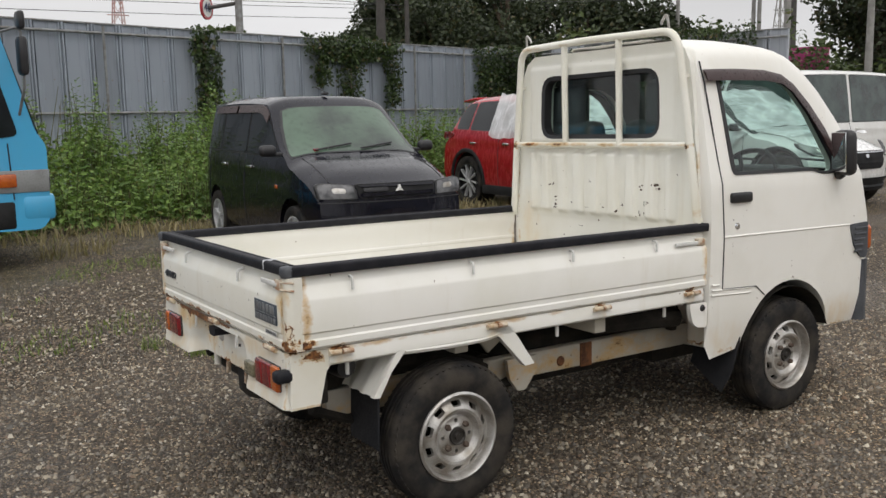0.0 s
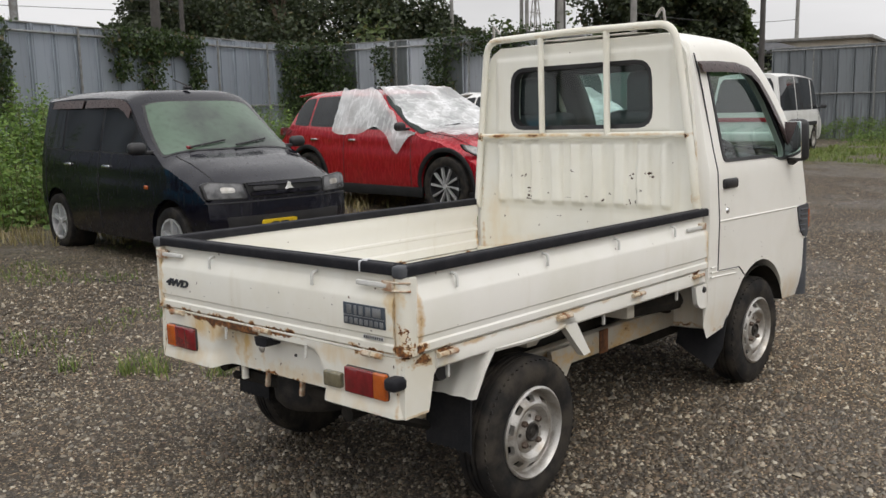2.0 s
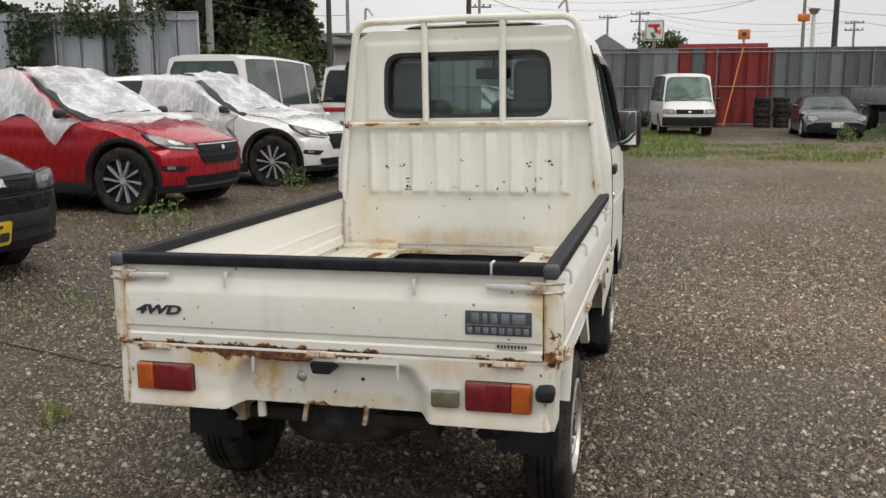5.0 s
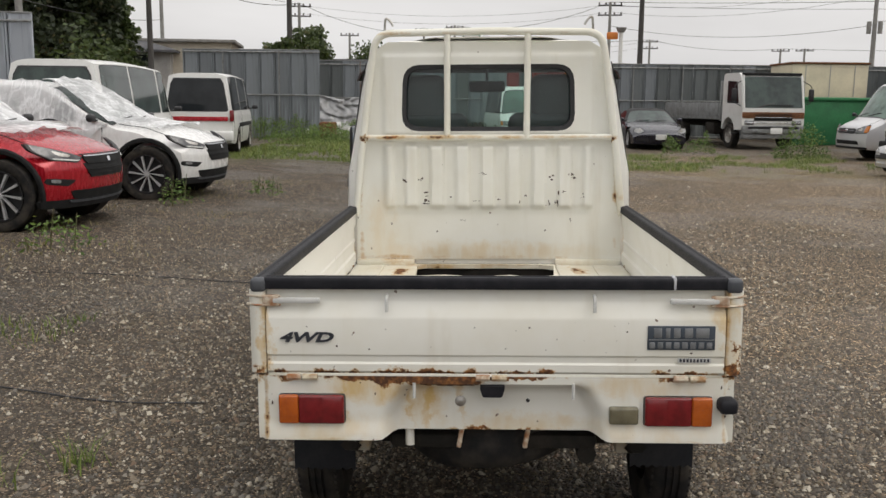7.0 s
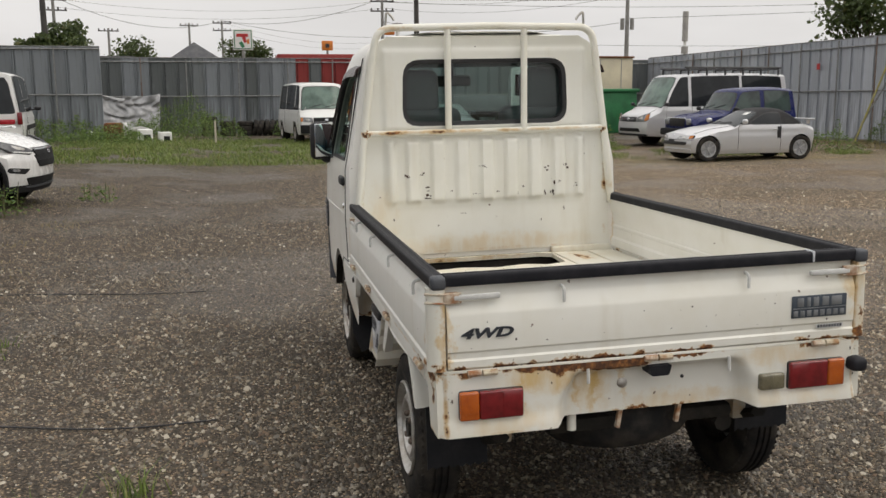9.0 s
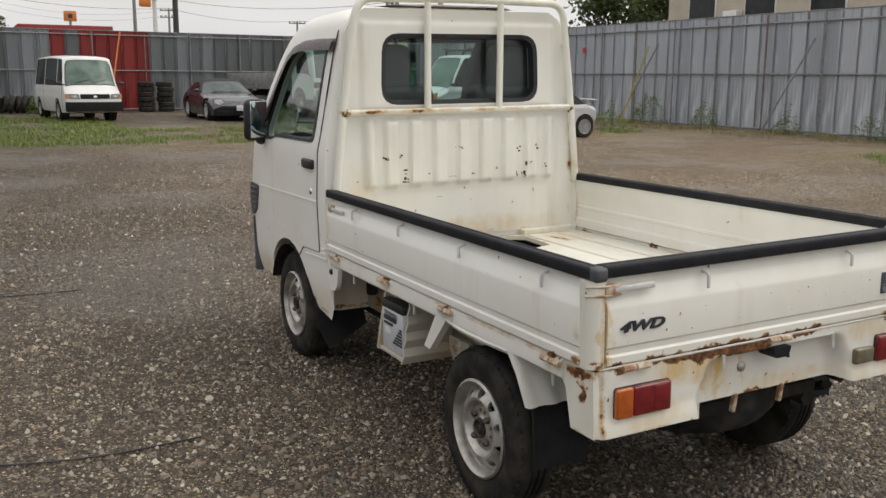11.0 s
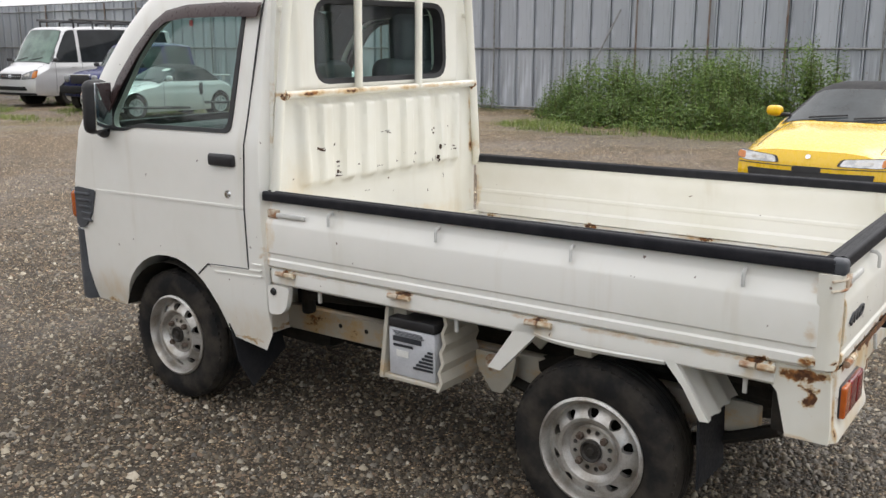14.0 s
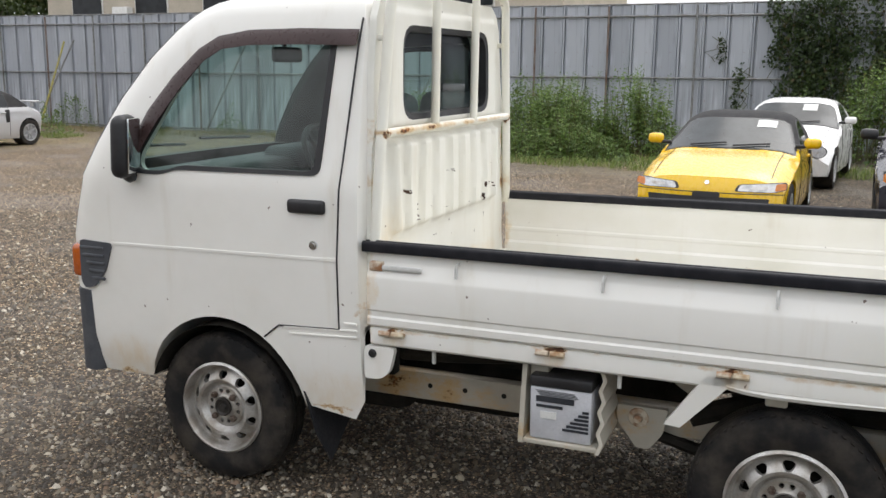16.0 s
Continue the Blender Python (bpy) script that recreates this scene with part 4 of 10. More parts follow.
for s in (1, -1):
    tp("bracket", bm_box(1.94, s * 0.600, 1.262, 0.04, 0.016, 0.028, 0.005), M_TUBE, parent=guard)
    tp("bracket", bm_box(1.94, s * 0.564, 1.56, 0.05, 0.014, 0.020, 0.005), M_TUBE, parent=guard)
    tp("bracket", bm_box(1.94, s * 0.642, 0.915, 0.035, 0.018, 0.07, 0.005), M_TUBE, parent=guard)
    tp("hook", bm_sweep(bend([(1.905, s * 0.49, 1.765), (1.895, s * 0.485, 1.83), (1.90, s * 0.455, 1.80), (1.90, s * 0.45, 1.785)], 0.02, 3), 0.006, 6), M_STEEL, parent=guard)

# bed
seat_on = BODY
GATE_OUT = [(0.668, 0.923), (0.668, 0.892), (0.672, 0.885), (0.692, 0.848), (0.695, 0.838), (0.695, 0.738), (0.690, 0.732), (0.690, 0.716), (0.695, 0.710), (0.695, 0.690), (0.688, 0.682)]
GATE_IN = [(0.650, 0.682), (0.650, 0.722), (0.658, 0.732), (0.658, 0.775), (0.6545, 0.780), (0.6545, 0.790), (0.658, 0.795), (0.658, 0.846), (0.650, 0.866), (0.648, 0.923)]
for s in (1, -1):
    g = tp("side_gate", bm_extrude([(s * y, z) for y, z in GATE_OUT + GATE_IN], "X", 0.045, 1.935), M_GATE, "white fold-down side gate with pressed lines", smooth=30)
    pad = rounded([(s * 0.640, 0.921), (s * 0.686, 0.921), (s * 0.686, 0.953), (s * 0.672, 0.955), (s * 0.669, 0.952), (s * 0.657, 0.952), (s * 0.654, 0.955), (s * 0.640, 0.953)], [0.004, 0.004, 0.009, 0.002, 0.002, 0.002, 0.002, 0.009], 3)
    tp("rail_padding", bm_extrude(pad, "X", 0.02, 1.955), M_RUBBER, "black vinyl padding along the gate top")
    tp("corner_post", bm_extrude(rounded([(0.0, s * 0.645), (0.0, s * 0.675), (0.018, s * 0.694), (0.055, s * 0.694), (0.055, s * 0.645)], 0.008, 2), "Z", 0.682, 0.919), M_TAIL)
    tp("padding_end", bm_box(0.014, s * 0.664, 0.936, 0.040, 0.044, 0.040, 0.011, 3), M_DARKPL)
tail_prof = [(0.022, 0.925), (0.022, 0.892), (0.018, 0.885), (0.0, 0.848), (-0.003, 0.838), (-0.003, 0.738), (0.002, 0.732), (0.002, 0.716), (-0.003, 0.710), (-0.003, 0.690), (0.004, 0.682), (0.036, 0.682), (0.036, 0.735), (0.03, 0.75), (0.03, 0.84), (0.04, 0.862), (0.042, 0.925)]
tp("tailgate", bm_extrude(tail_prof, "Y", -0.642, 0.642), M_TAIL, "white tailgate with rust along its lower seam", smooth=30)
tp("rail_padding", bm_extrude(rounded([(0.050, 0.924), (0.002, 0.924), (0.002, 0.956), (0.016, 0.958), (0.019, 0.955), (0.033, 0.955), (0.036, 0.958), (0.050, 0.956)], [0.004, 0.004, 0.009, 0.002, 0.002, 0.002, 0.002, 0.009], 3), "Y", -0.645, 0.645), M_RUBBER, "black vinyl padding along the tailgate top")
tp("tape", bm_box(0.026, -0.50, 0.942, 0.052, 0.009, 0.036, 0.006), M_BATTERY)


def bed_floor():
    b = bm_box(0.99, 0, 0.655, 1.92, 1.30, 0.02)
    hole = [(1.64, -0.30), (1.605, -0.2), (1.65, -0.1), (1.61, 0.05), (1.655, 0.2), (1.63, 0.335), (1.90, 0.345), (1.935, 0.30), (1.925, 0.1), (1.94, -0.05), (1.925, -0.15), (1.935, -0.25), (1.89, -0.32)]
    cut = prism(hole, "Z", 0.5, 0.8)
    return carve(b, [cut])


tpm("bed_floor", bed_floor(), M_BED, "worn cream bed floor with a rusted-through opening")
for k in range(7):
    y = -0.54 + k * 0.18
    if abs(y) < 0.36:
        tp("floor_rib", bm_box(0.83, y, 0.667, 1.46, 0.07, 0.012, 0.005), M_BED)
    else:
        tp("floor_rib", bm_box(0.98, y, 0.667, 1.80, 0.07, 0.012, 0.005), M_BED)
# hidden ledge at the bed's front
for y0, y1 in ((-0.645, -0.33), (0.36, 0.645)):
    tp("front_ledge", bm_box(1.93, (y0 + y1) / 2, 0.677, 0.04, y1 - y0, 0.03, 0.006), M_BED)

# skirts, rear panel
for s in (1, -1):
    tp("bed_skirt", bm_extrude([(s * 0.655, 0.676), (s * 0.680, 0.676), (s * 0.684, 0.670), (s * 0.684, 0.625), (s * 0.678, 0.618), (s * 0.672, 0.622), (s * 0.672, 0.664), (s * 0.655, 0.664)], "X", 0.142, 1.93), M_GATE)


def rear_panel():
    """The tail's lower panel with its hollow for the plate."""
    b = bmesh.new()
    ny, nz = 96, 16
    grid = []
    for j in range(nz + 1):
        v = j / nz
        row = []
        for i in range(ny + 1):
            y = -0.668 + 1.336 * i / ny
            z0 = 0.487 + (0.012 * soft_step(0.33, 0.28, abs(y)))
            z = z0 + (0.674 - z0) * v
            w = 0.325 - 0.045 * soft_step(0.50, 0.65, z) ** 2
            dip = soft_step(w, w - 0.055, abs(y)) * soft_step(0.650, 0.625, z)
            round_off = 0.02 * soft_step(0.64, 0.668, abs(y)) ** 2
            flare = -0.012 * soft_step(0.55, 0.49, z) * (1 - dip)
            row.append(b.verts.new((0.002 + 0.055 * dip + round_off + flare, y, z)))
        grid.append(row)
    for q, w in zip(grid, grid[1:]):
        for k in range(ny):
            b.faces.new((q[k], q[k + 1], w[k + 1], w[k]))
    lip = [b.verts.new((v.co.x + 0.03, v.co.y, v.co.z + 0.003)) for v in grid[0]]
    for k in range(ny):
        b.faces.new((grid[0][k], grid[0][k + 1], lip[k + 1], lip[k]))
    return b


tp("rear_panel", rear_panel(), M_TAIL, "white rear panel with rust and a hollow for a plate", smooth=50)
for s in (1, -1):
    tp("rear_corner", bm_extrude([(0.012, 0.674), (0.165, 0.674), (0.160, 0.628), (0.135, 0.600), (0.108, 0.487), (0.006, 0.487), (0.004, 0.52), (0.008, 0.60)], "Y", s * 0.652, s * 0.675), M_TAIL)
for s in (1, -1):
    lamp = tp("tail_lamp", bm_box(0.002, s * 0.518, 0.578, 0.018, 0.192, 0.088, 0.008), M_BLACKPL, "red and orange rear lamp")
    tp("orange_lens", bm_box(-0.003, s * 0.584, 0.578, 0.024, 0.057, 0.084, 0.006, 3), M_ORANGE, parent=lamp)
    tp("red_lens", bm_box(-0.003, s * 0.490, 0.578, 0.024, 0.130, 0.084, 0.006, 3), M_RED, parent=lamp)
    tp("brake_lens", bm_box(-0.005, s * 0.458, 0.578, 0.024, 0.058, 0.076, 0.004, 2), M_RED, parent=lamp)
tp("reversing_lamp", bm_box(-0.005, -0.366, 0.566, 0.024, 0.082, 0.05, 0.007, 3), M_BACKUP, "yellowed reversing lamp")
tp("bumper_stop", bm_box(-0.01, -0.652, 0.60, 0.06, 0.052, 0.042, 0.014, 3), M_RUBBER)
tp("latch_knob", bm_extrude(rounded([(0.040, 0.65), (-0.033, 0.65), (-0.024, 0.618), (0.031, 0.618)], 0.006, 2), "X", -0.014, 0.05), M_RUBBER)
# nicks in the tail's paint, each a small ragged spot
tail_chips = bmesh.new()
trng = random.Random(23)
for k in range(40):
    flat = trng.random() < 0.6
    y = trng.uniform(-0.62, 0.62)
    z = trng.uniform(0.744, 0.834) if flat else trng.uniform(0.56, 0.66)
    if not flat and (abs(y) < 0.335 or abs(y) > 0.40):
        y, z = math.copysign(trng.uniform(0.63, 0.655), y), trng.uniform(0.50, 0.66)
    s = trng.choice((0.0012, 0.0014, 0.002, 0.0032))
    tall = trng.choice((0.7, 1.0, 1.0, 2.2))
    ring = [tail_chips.verts.new((-0.0042 if flat else -0.0005, y + s * trng.uniform(0.6, 1.3) * math.cos(a * 1.047), z + s * tall * trng.uniform(0.6, 1.3) * math.sin(a * 1.047))) for a in range(6)]
    tail_chips.faces.new(ring)
tp("paint_chips", tail_chips, M_CHIP, "dark rusty nicks in the paint", smooth=0)["kind"] = "stuff"

# hinges, hooks, latches on all three gates
def hinge(x, y, z, along):
    """A pair of barrels, one painted, one rusty."""
    ax = Vector((1, 0, 0)) if along == "X" else Vector((0, 1, 0))
    p = Vector((x, y, z))
    h = tp("hinge", bm_sweep([p - ax * 0.045, p - ax * 0.003], 0.0095, 8), M_HINGE_PALE, "barrel hinge, half rusted")
    tp("hinge_barrel", bm_sweep([p + ax * 0.003, p + ax * 0.042], 0.0095, 8), M_HINGE, parent=h)


for s in (1, -1):
    for x in HINGES:
        hinge(x, s * 0.694, 0.662, "X")
    for x in (1.630, 1.180, 0.712, 0.230):
        tp("rope_hook", bm_sweep(bend([(x, s * 0.672, 0.905), (x, s * 0.694, 0.902), (x, s * 0.694, 0.862)], 0.012, 3), 0.005, 6), M_GUM)
    latch = tp("latch", bm_box(1.905, s * 0.680, 0.878, 0.045, 0.022, 0.03, 0.004), M_HINGE, "gate latch with a lever")
    tp("latch_lever", bm_box(1.815, s * 0.688, 0.876, 0.135, 0.012, 0.016, 0.004), M_GUM, parent=latch)
    lt = tp("latch", bm_box(0.006, s * 0.628, 0.893, 0.022, 0.045, 0.03, 0.004), M_HINGE, "tailgate latch with a lever")
    tp("latch_lever", bm_box(0.000, s * 0.555, 0.893, 0.012, 0.135, 0.016, 0.004), M_GUM, parent=lt)
    tp("latch_link", bm_sweep(bend([(0.0, s * 0.60, 0.905), (-0.004, s * 0.665, 0.905), (0.02, s * 0.70, 0.905)], 0.02), 0.0035, 6), M_HINGE, parent=lt)
    tp("latch_link", bm_sweep(bend([(0.0, s * 0.60, 0.880), (-0.004, s * 0.665, 0.880), (0.02, s * 0.70, 0.880)], 0.02), 0.0035, 6), M_HINGE, parent=lt)
for y in (0.545, 0.008, -0.545):
    hinge(-0.004, y, 0.672, "Y")
for y in (0.30, -0.28):
    tp("rope_hook", bm_sweep(bend([(0.018, y, 0.905), (-0.006, y, 0.902), (-0.006, y, 0.862)], 0.012, 3), 0.005, 6), M_GUM)
for y in (0.225, -0.225):
    tp("rope_hook", bm_sweep([(0.0, y, 0.655), (-0.004, y, 0.612)], 0.005, 6), M_GUM)
for y in (0.096, -0.098):
    tp("tow_eye", bm_box(0.078, y, 0.466, 0.018, 0.014, 0.060, 0.004, 2, Matrix.Rotation(radians(10), 4, "X")), M_HINGE)
tp("tow_eye", bm_sweep([(0.085, 0.245, 0.50), (0.085, 0.245, 0.442)], 0.014, 10), M_TAIL)
tp("plate_screw", bm_lathe([(0.0001, -0.008), (0.008, -0.008), (0.016, -0.002), (0.017, 0.004)], 12, m=Matrix.Translation((0.056, 0.095, 0.585)) @ Matrix.Rotation(radians(-90), 4, "Z")), M_STEEL)

tp("plate_hole", bm_lathe([(0.0001, -0.004), (0.005, -0.004), (0.006, 0.002)], 10, m=Matrix.Translation((0.056, -0.10, 0.588)) @ Matrix.Rotation(radians(-90), 4, "Z")), M_BLACKPL)
# lettering: the drive emblem, badge bars, a weight sticker
em = text_mesh("4WD", 0.062, 0.002, 0.28, 0.0022)
em.transform(Matrix.Translation((-0.006, 0.531, 0.787)) @ Matrix.Rotation(radians(-90), 4, "Z") @ Matrix.Rotation(radians(90), 4, "X") @ Matrix.Diagonal((1.05, 0.62, 1, 1)))
tpm("emblem", em, M_INK, "dark slanted four-wheel-drive lettering", smooth=0)
badge = tp("badge", bm_box(-0.0045, -0.520, 0.791, 0.004, 0.186, 0.068, 0.001), M_BADGE, "slate badge with silver bars in place of a maker's name")
for yy, w in ((-0.455, 0.022), (-0.483, 0.012), (-0.508, 0.018), (-0.540, 0.022), (-0.578, 0.036)):
    tp("bar", bm_box(-0.0068, yy, 0.805, 0.003, w, 0.028, 0.001), M_SILVER_INK, parent=badge)
tp("bar", bm_box(-0.0068, -0.520, 0.786, 0.003, 0.18, 0.003), M_SILVER_INK, parent=badge)
for k in range(8):
    tp("bar", bm_box(-0.0068, -0.440 - k * 0.0225, 0.770, 0.003, 0.015, 0.018, 0.001), M_SILVER_INK, parent=badge)
st = tp("sticker", bm_box(-0.0042, -0.558, 0.7265, 0.0015, 0.092, 0.014), M_GUM, "small pale load sticker with dark print")
for k in range(9):
    tp("bar", bm_box(-0.0052, -0.520 - k * 0.0095, 0.7265, 0.001, 0.006, 0.009), M_INK, parent=st)

# wheels
def rim_profile():
    """(radius, depth behind the tyre's face) from the barrel to the hub."""
    return [(0.1545, -0.010), (0.152, -0.024), (0.148, -0.031), (0.142, -0.032), (0.131, -0.022), (0.116, -0.008), (0.104, -0.002), (0.094, -0.004), (0.086, -0.018), (0.078, -0.025), (0.072, -0.020), (0.046, -0.018), (0.038, -0.012), (0.0335, -0.014), (0.0001, -0.016)]


def wheel(x, s, z=0.272):
    """A steel wheel with ten openings and a tyre; s +1 on the left."""
    base = Matrix.Translation((x, s * 0.590, z)) @ (Matrix() if s > 0 else Matrix.Rotation(math.pi, 4, "Z"))
    r, hw = 0.272, 0.0725
    prof = [(0.155, -hw + 0.012), (0.172, -hw + 0.004), (0.205, -hw - 0.004), (0.240, -hw + 0.0), (0.258, -hw + 0.010), (0.268, -hw + 0.020), (0.272, -hw + 0.034)]
    tread = [(0.272, -0.026), (0.264, -0.024), (0.264, -0.018), (0.272, -0.016), (0.272, -0.004), (0.264, -0.002), (0.264, 0.004), (0.272, 0.006), (0.272, 0.018), (0.264, 0.020), (0.264, 0.026), (0.272, 0.028)]
    full = prof + tread + [(q, -y) for q, y in prof[::-1]]
    b = bm_lathe(full, 56)
    bm_lathe([(0.155, hw - 0.012), (0.155, -hw + 0.012)], 56, b)
    bmesh.ops.transform(b, matrix=base, verts=b.verts[:])
    tyre_root = part("wheel", b, M_TYRE, truck, "worn black tyre on a silver steel rim", 35)
    lug = bmesh.new()
    for k in range(60):
        a = 2 * math.pi * k / 60
        for side in (-1, 1):
            bm_box(0, 0, 0, 0.005, 0.020, 0.014, 0.0015, 1, bm=lug, turn=base @ Matrix.Rotation(a, 4, "Y") @ Matrix.Translation((0.2605, side * 0.056, 0)) @ Matrix.Rotation(side * 0.4, 4, "X"))
    part("tread", lug, M_TYRE, tyre_root)["kind"] = "stuff"
    cuts = []
    for k in range(10):
        a = 2 * math.pi * (k + 0.5) / 10
        slot = [(0.104, -0.006), (0.122, -0.019), (0.1315, -0.012), (0.1315, 0.012), (0.122, 0.019), (0.104, 0.006)] if s > 0 else [(0.112, -0.017), (0.132, -0.020), (0.132, 0.020), (0.112, 0.017)]
        c = bm_extrude(rounded(slot, 0.006, 3), "Y", -0.2, 0.2)
        bmesh.ops.transform(c, matrix=Matrix.Rotation(a, 4, "Y"), verts=c.verts[:])
        cuts.append(c)
    for a in [k * math.pi / 2 + q for k in range(4) for q in ((-0.25, 0.25) if s > 0 else (0.0,))]:
        c = bm_lathe([(0.0001, -0.2), (0.0075, -0.2), (0.0075, 0.2), (0.0001, 0.2)], 10)
        bmesh.ops.translate(c, vec=(0.058 * math.cos(a), 0, 0.058 * math.sin(a)), verts=c.verts[:])
        cuts.append(c)
    face = [(q, hw + y) for q, y in rim_profile()]
    rb = bm_lathe(face + [(0.0001, hw - 0.030), (0.060, hw - 0.036), (0.088, hw - 0.030), (0.105, hw - 0.016), (0.127, hw - 0.044), (0.142, hw - 0.058), (0.1535, hw - 0.052), (0.1545, hw - 0.010)], 64)
    rm = carve(rb, cuts)
    rm.transform(base)
    rim = part_mesh("rim", rm, M_STEEL, tyre_root, "silver steel rim", 35)
    lipb = bm_lathe([(0.154, hw - 0.022), (0.1575, hw - 0.006), (0.166, hw - 0.010), (0.168, hw + 0.001), (0.160, hw + 0.006), (0.1535, hw - 0.004), (0.150, hw - 0.03)], 64)
    bmesh.ops.transform(lipb, matrix=base, verts=lipb.verts[:])
    part("rim_lip", lipb, M_STEEL, rim)
    capb = bm_lathe([(0.0001, hw - 0.004), (0.010, hw - 0.004), (0.013, hw - 0.010), (0.024, hw - 0.010), (0.029, hw - 0.003), (0.0325, hw - 0.004), (0.033, hw - 0.022)], 24)
    bmesh.ops.transform(capb, matrix=base, verts=capb.verts[:])
    part("hub_cap", capb, M_HUB, rim, "dark greasy hub")
    for k in range(4):
        a = math.pi / 4 + k * math.pi / 2
        nb = bm_lathe([(0.0001, hw - 0.001), (0.008, hw - 0.001), (0.0115, hw - 0.006), (0.0115, hw - 0.032)], 6)
        bmesh.ops.transform(nb, matrix=base @ Matrix.Translation((0.055 * math.cos(a), 0, 0.055 * math.sin(a))), verts=nb.verts[:])
        part("wheel_nut", nb, M_NUT, rim)
    drum = bm_lathe([(0.0001, hw - 0.080), (0.115, hw - 0.080), (0.12, hw - 0.085), (0.12, -0.06), (0.0001, -0.06)], 32)
    bmesh.ops.transform(drum, matrix=base, verts=drum.verts[:])
    part("brake_drum", drum, M_UNDER, tyre_root)
    return tyre_root


for x in (0.658, 2.548):
    for s in (1, -1):
        wheel(x, s)

# underbody
for s in (1, -1):
    tp("chassis_rail", bm_box(1.18, s * 0.41, 0.405, 1.87, 0.05, 0.10, 0.008), M_FRAME, "dirty white chassis rail with rust")
    # rear curve of the same rail, coloured dark to look shaded
    tp("chassis_rail", bm_sweep(bend([(0.95, s * 0.41, 0.42), (0.75, s * 0.41, 0.50), (0.45, s * 0.41, 0.50), (0.1, s * 0.41, 0.47)], 0.1), 0.035, 8), M_UNDER)
    tp("rear_strut", bm_extrude([(0.885, 0.650), (0.80, 0.650), (0.95, 0.488), (0.995, 0.492)], "Y", s * 0.655, s * 0.684), M_GATE, "white bed strut")
    tp("strut_web", bm_extrude([(0.86, 0.640), (0.815, 0.640), (0.93, 0.50), (1.02, 0.56), (1.05, 0.64)], "Y", s * 0.46, s * 0.475), M_FRAME)
    # mud guard bracket: a fluted sloping plate
    mg = bmesh.new()
    rows = []
    for k in range(13):
        t = k / 12
        y = s * (0.45 + 0.234 * t)
        dip = 0.008 * (1 if k % 4 in (1, 2) else 0)
        rows.append([mg.verts.new((0.430 + dip, y, 0.625)), mg.verts.new((0.375 + dip, y, 0.560)), mg.verts.new((0.325 + dip, y, 0.475)), mg.verts.new((0.300 + dip, y, 0.478)), mg.verts.new((0.400 + dip, y, 0.63))])
    for q, w in zip(rows, rows[1:]):
        for k in range(5):
            mg.faces.new((q[k], q[(k + 1) % 5], w[(k + 1) % 5], w[k]))
    mg.faces.new(rows[0])
    mg.faces.new(rows[-1][::-1])
    tp("guard_bracket", mg, M_GATE)
    # arch edge beneath the skirt above the wheel
    tp("arch_edge", bm_sweep(bend([(0.83, s * 0.674, 0.628), (0.76, s * 0.674, 0.615), (0.6, s * 0.674, 0.615), (0.43, s * 0.674, 0.622)], 0.08), 0.012, 6), M_GATE)
    fb = bmesh.new()
    edge = [(s * (0.445 + 0.20 * k / 14), (0.255 if s > 0 else 0.275) + (0.010 if k % 2 else 0.0)) for k in range(15)]
    outline = [(s * 0.445, 0.470), *edge, (s * 0.645, 0.470)]
    f0 = [fb.verts.new((0.346 - 0.03 * (0.49 - z), y, z)) for y, z in outline]
    f1 = [fb.verts.new((0.338 - 0.03 * (0.49 - z), y, z)) for y, z in outline]
    fb.faces.new(f0)
    fb.faces.new(f1[::-1])
    for k in range(len(outline)):
        fb.faces.new((f0[k], f0[(k + 1) % len(outline)], f1[(k + 1) % len(outline)], f1[k]))
    tp("mud_flap", fb, M_FLAP, "black rubber mud flap")
    ff = bmesh.new()
    o = [(s * 0.44, 0.42), (s * 0.672, 0.42), (s * 0.672, 0.27), (s * 0.635, 0.168), (s * 0.43, 0.265)]
    a0 = [ff.verts.new((2.19 - 0.30 * (0.40 - z), y, z)) for y, z in o]
    a1 = [ff.verts.new((2.182 - 0.30 * (0.40 - z), y, z)) for y, z in o]
    ff.faces.new(a0)
    ff.faces.new(a1[::-1])
    for k in range(5):
        ff.faces.new((a0[k], a0[(k + 1) % 5], a1[(k + 1) % 5], a1[k]))
    tp("mud_flap", ff, M_FLAP, "black rubber mud flap")
    tp("leaf_spring", bm_sweep(bend([(0.18, s * 0.44, 0.40), (0.45, s * 0.44, 0.29), (0.75, s * 0.44, 0.28), (1.05, s * 0.44, 0.36)], 0.2), 0.022, 6, flat=(1.3, 0.8)), M_UNDER)
    tp("spring_hanger", bm_extrude(rounded([(1.01, 0.46), (1.17, 0.46), (1.165, 0.405), (1.105, 0.325), (1.065, 0.325), (1.025, 0.38)], 0.008, 2), "Y", s * 0.47, s * 0.49), M_FRAME, "rusty white spring hanger plate")
    tp("cab_flap", bm_extrude(rounded([(1.955, 0.612), (1.845, 0.612), (1.865, 0.53), (1.895, 0.505), (1.955, 0.500)], 0.015, 2), "Y", s * 0.66, s * 0.682), M_PAINT)
    tp("rubber_plug", bm_lathe([(0.0001, 0.008), (0.010, 0.008), (0.014, 0.003), (0.015, 0.0)], 12, m=Matrix.Translation((1.925, s * 0.682, 0.588)) @ Matrix.Scale(s, 4, (0, 1, 0))), M_BLACKPL)
    # dark plate added to stand for the shade behind the bracket
    tp("bed_channel", bm_box(0.36, s * 0.43, 0.575, 0.52, 0.03, 0.13, 0.006), M_UNDER)
    tp("cab_mount", bm_box(1.955, s * 0.475, 0.50, 0.04, 0.05, 0.10, 0.012), M_UNDER)
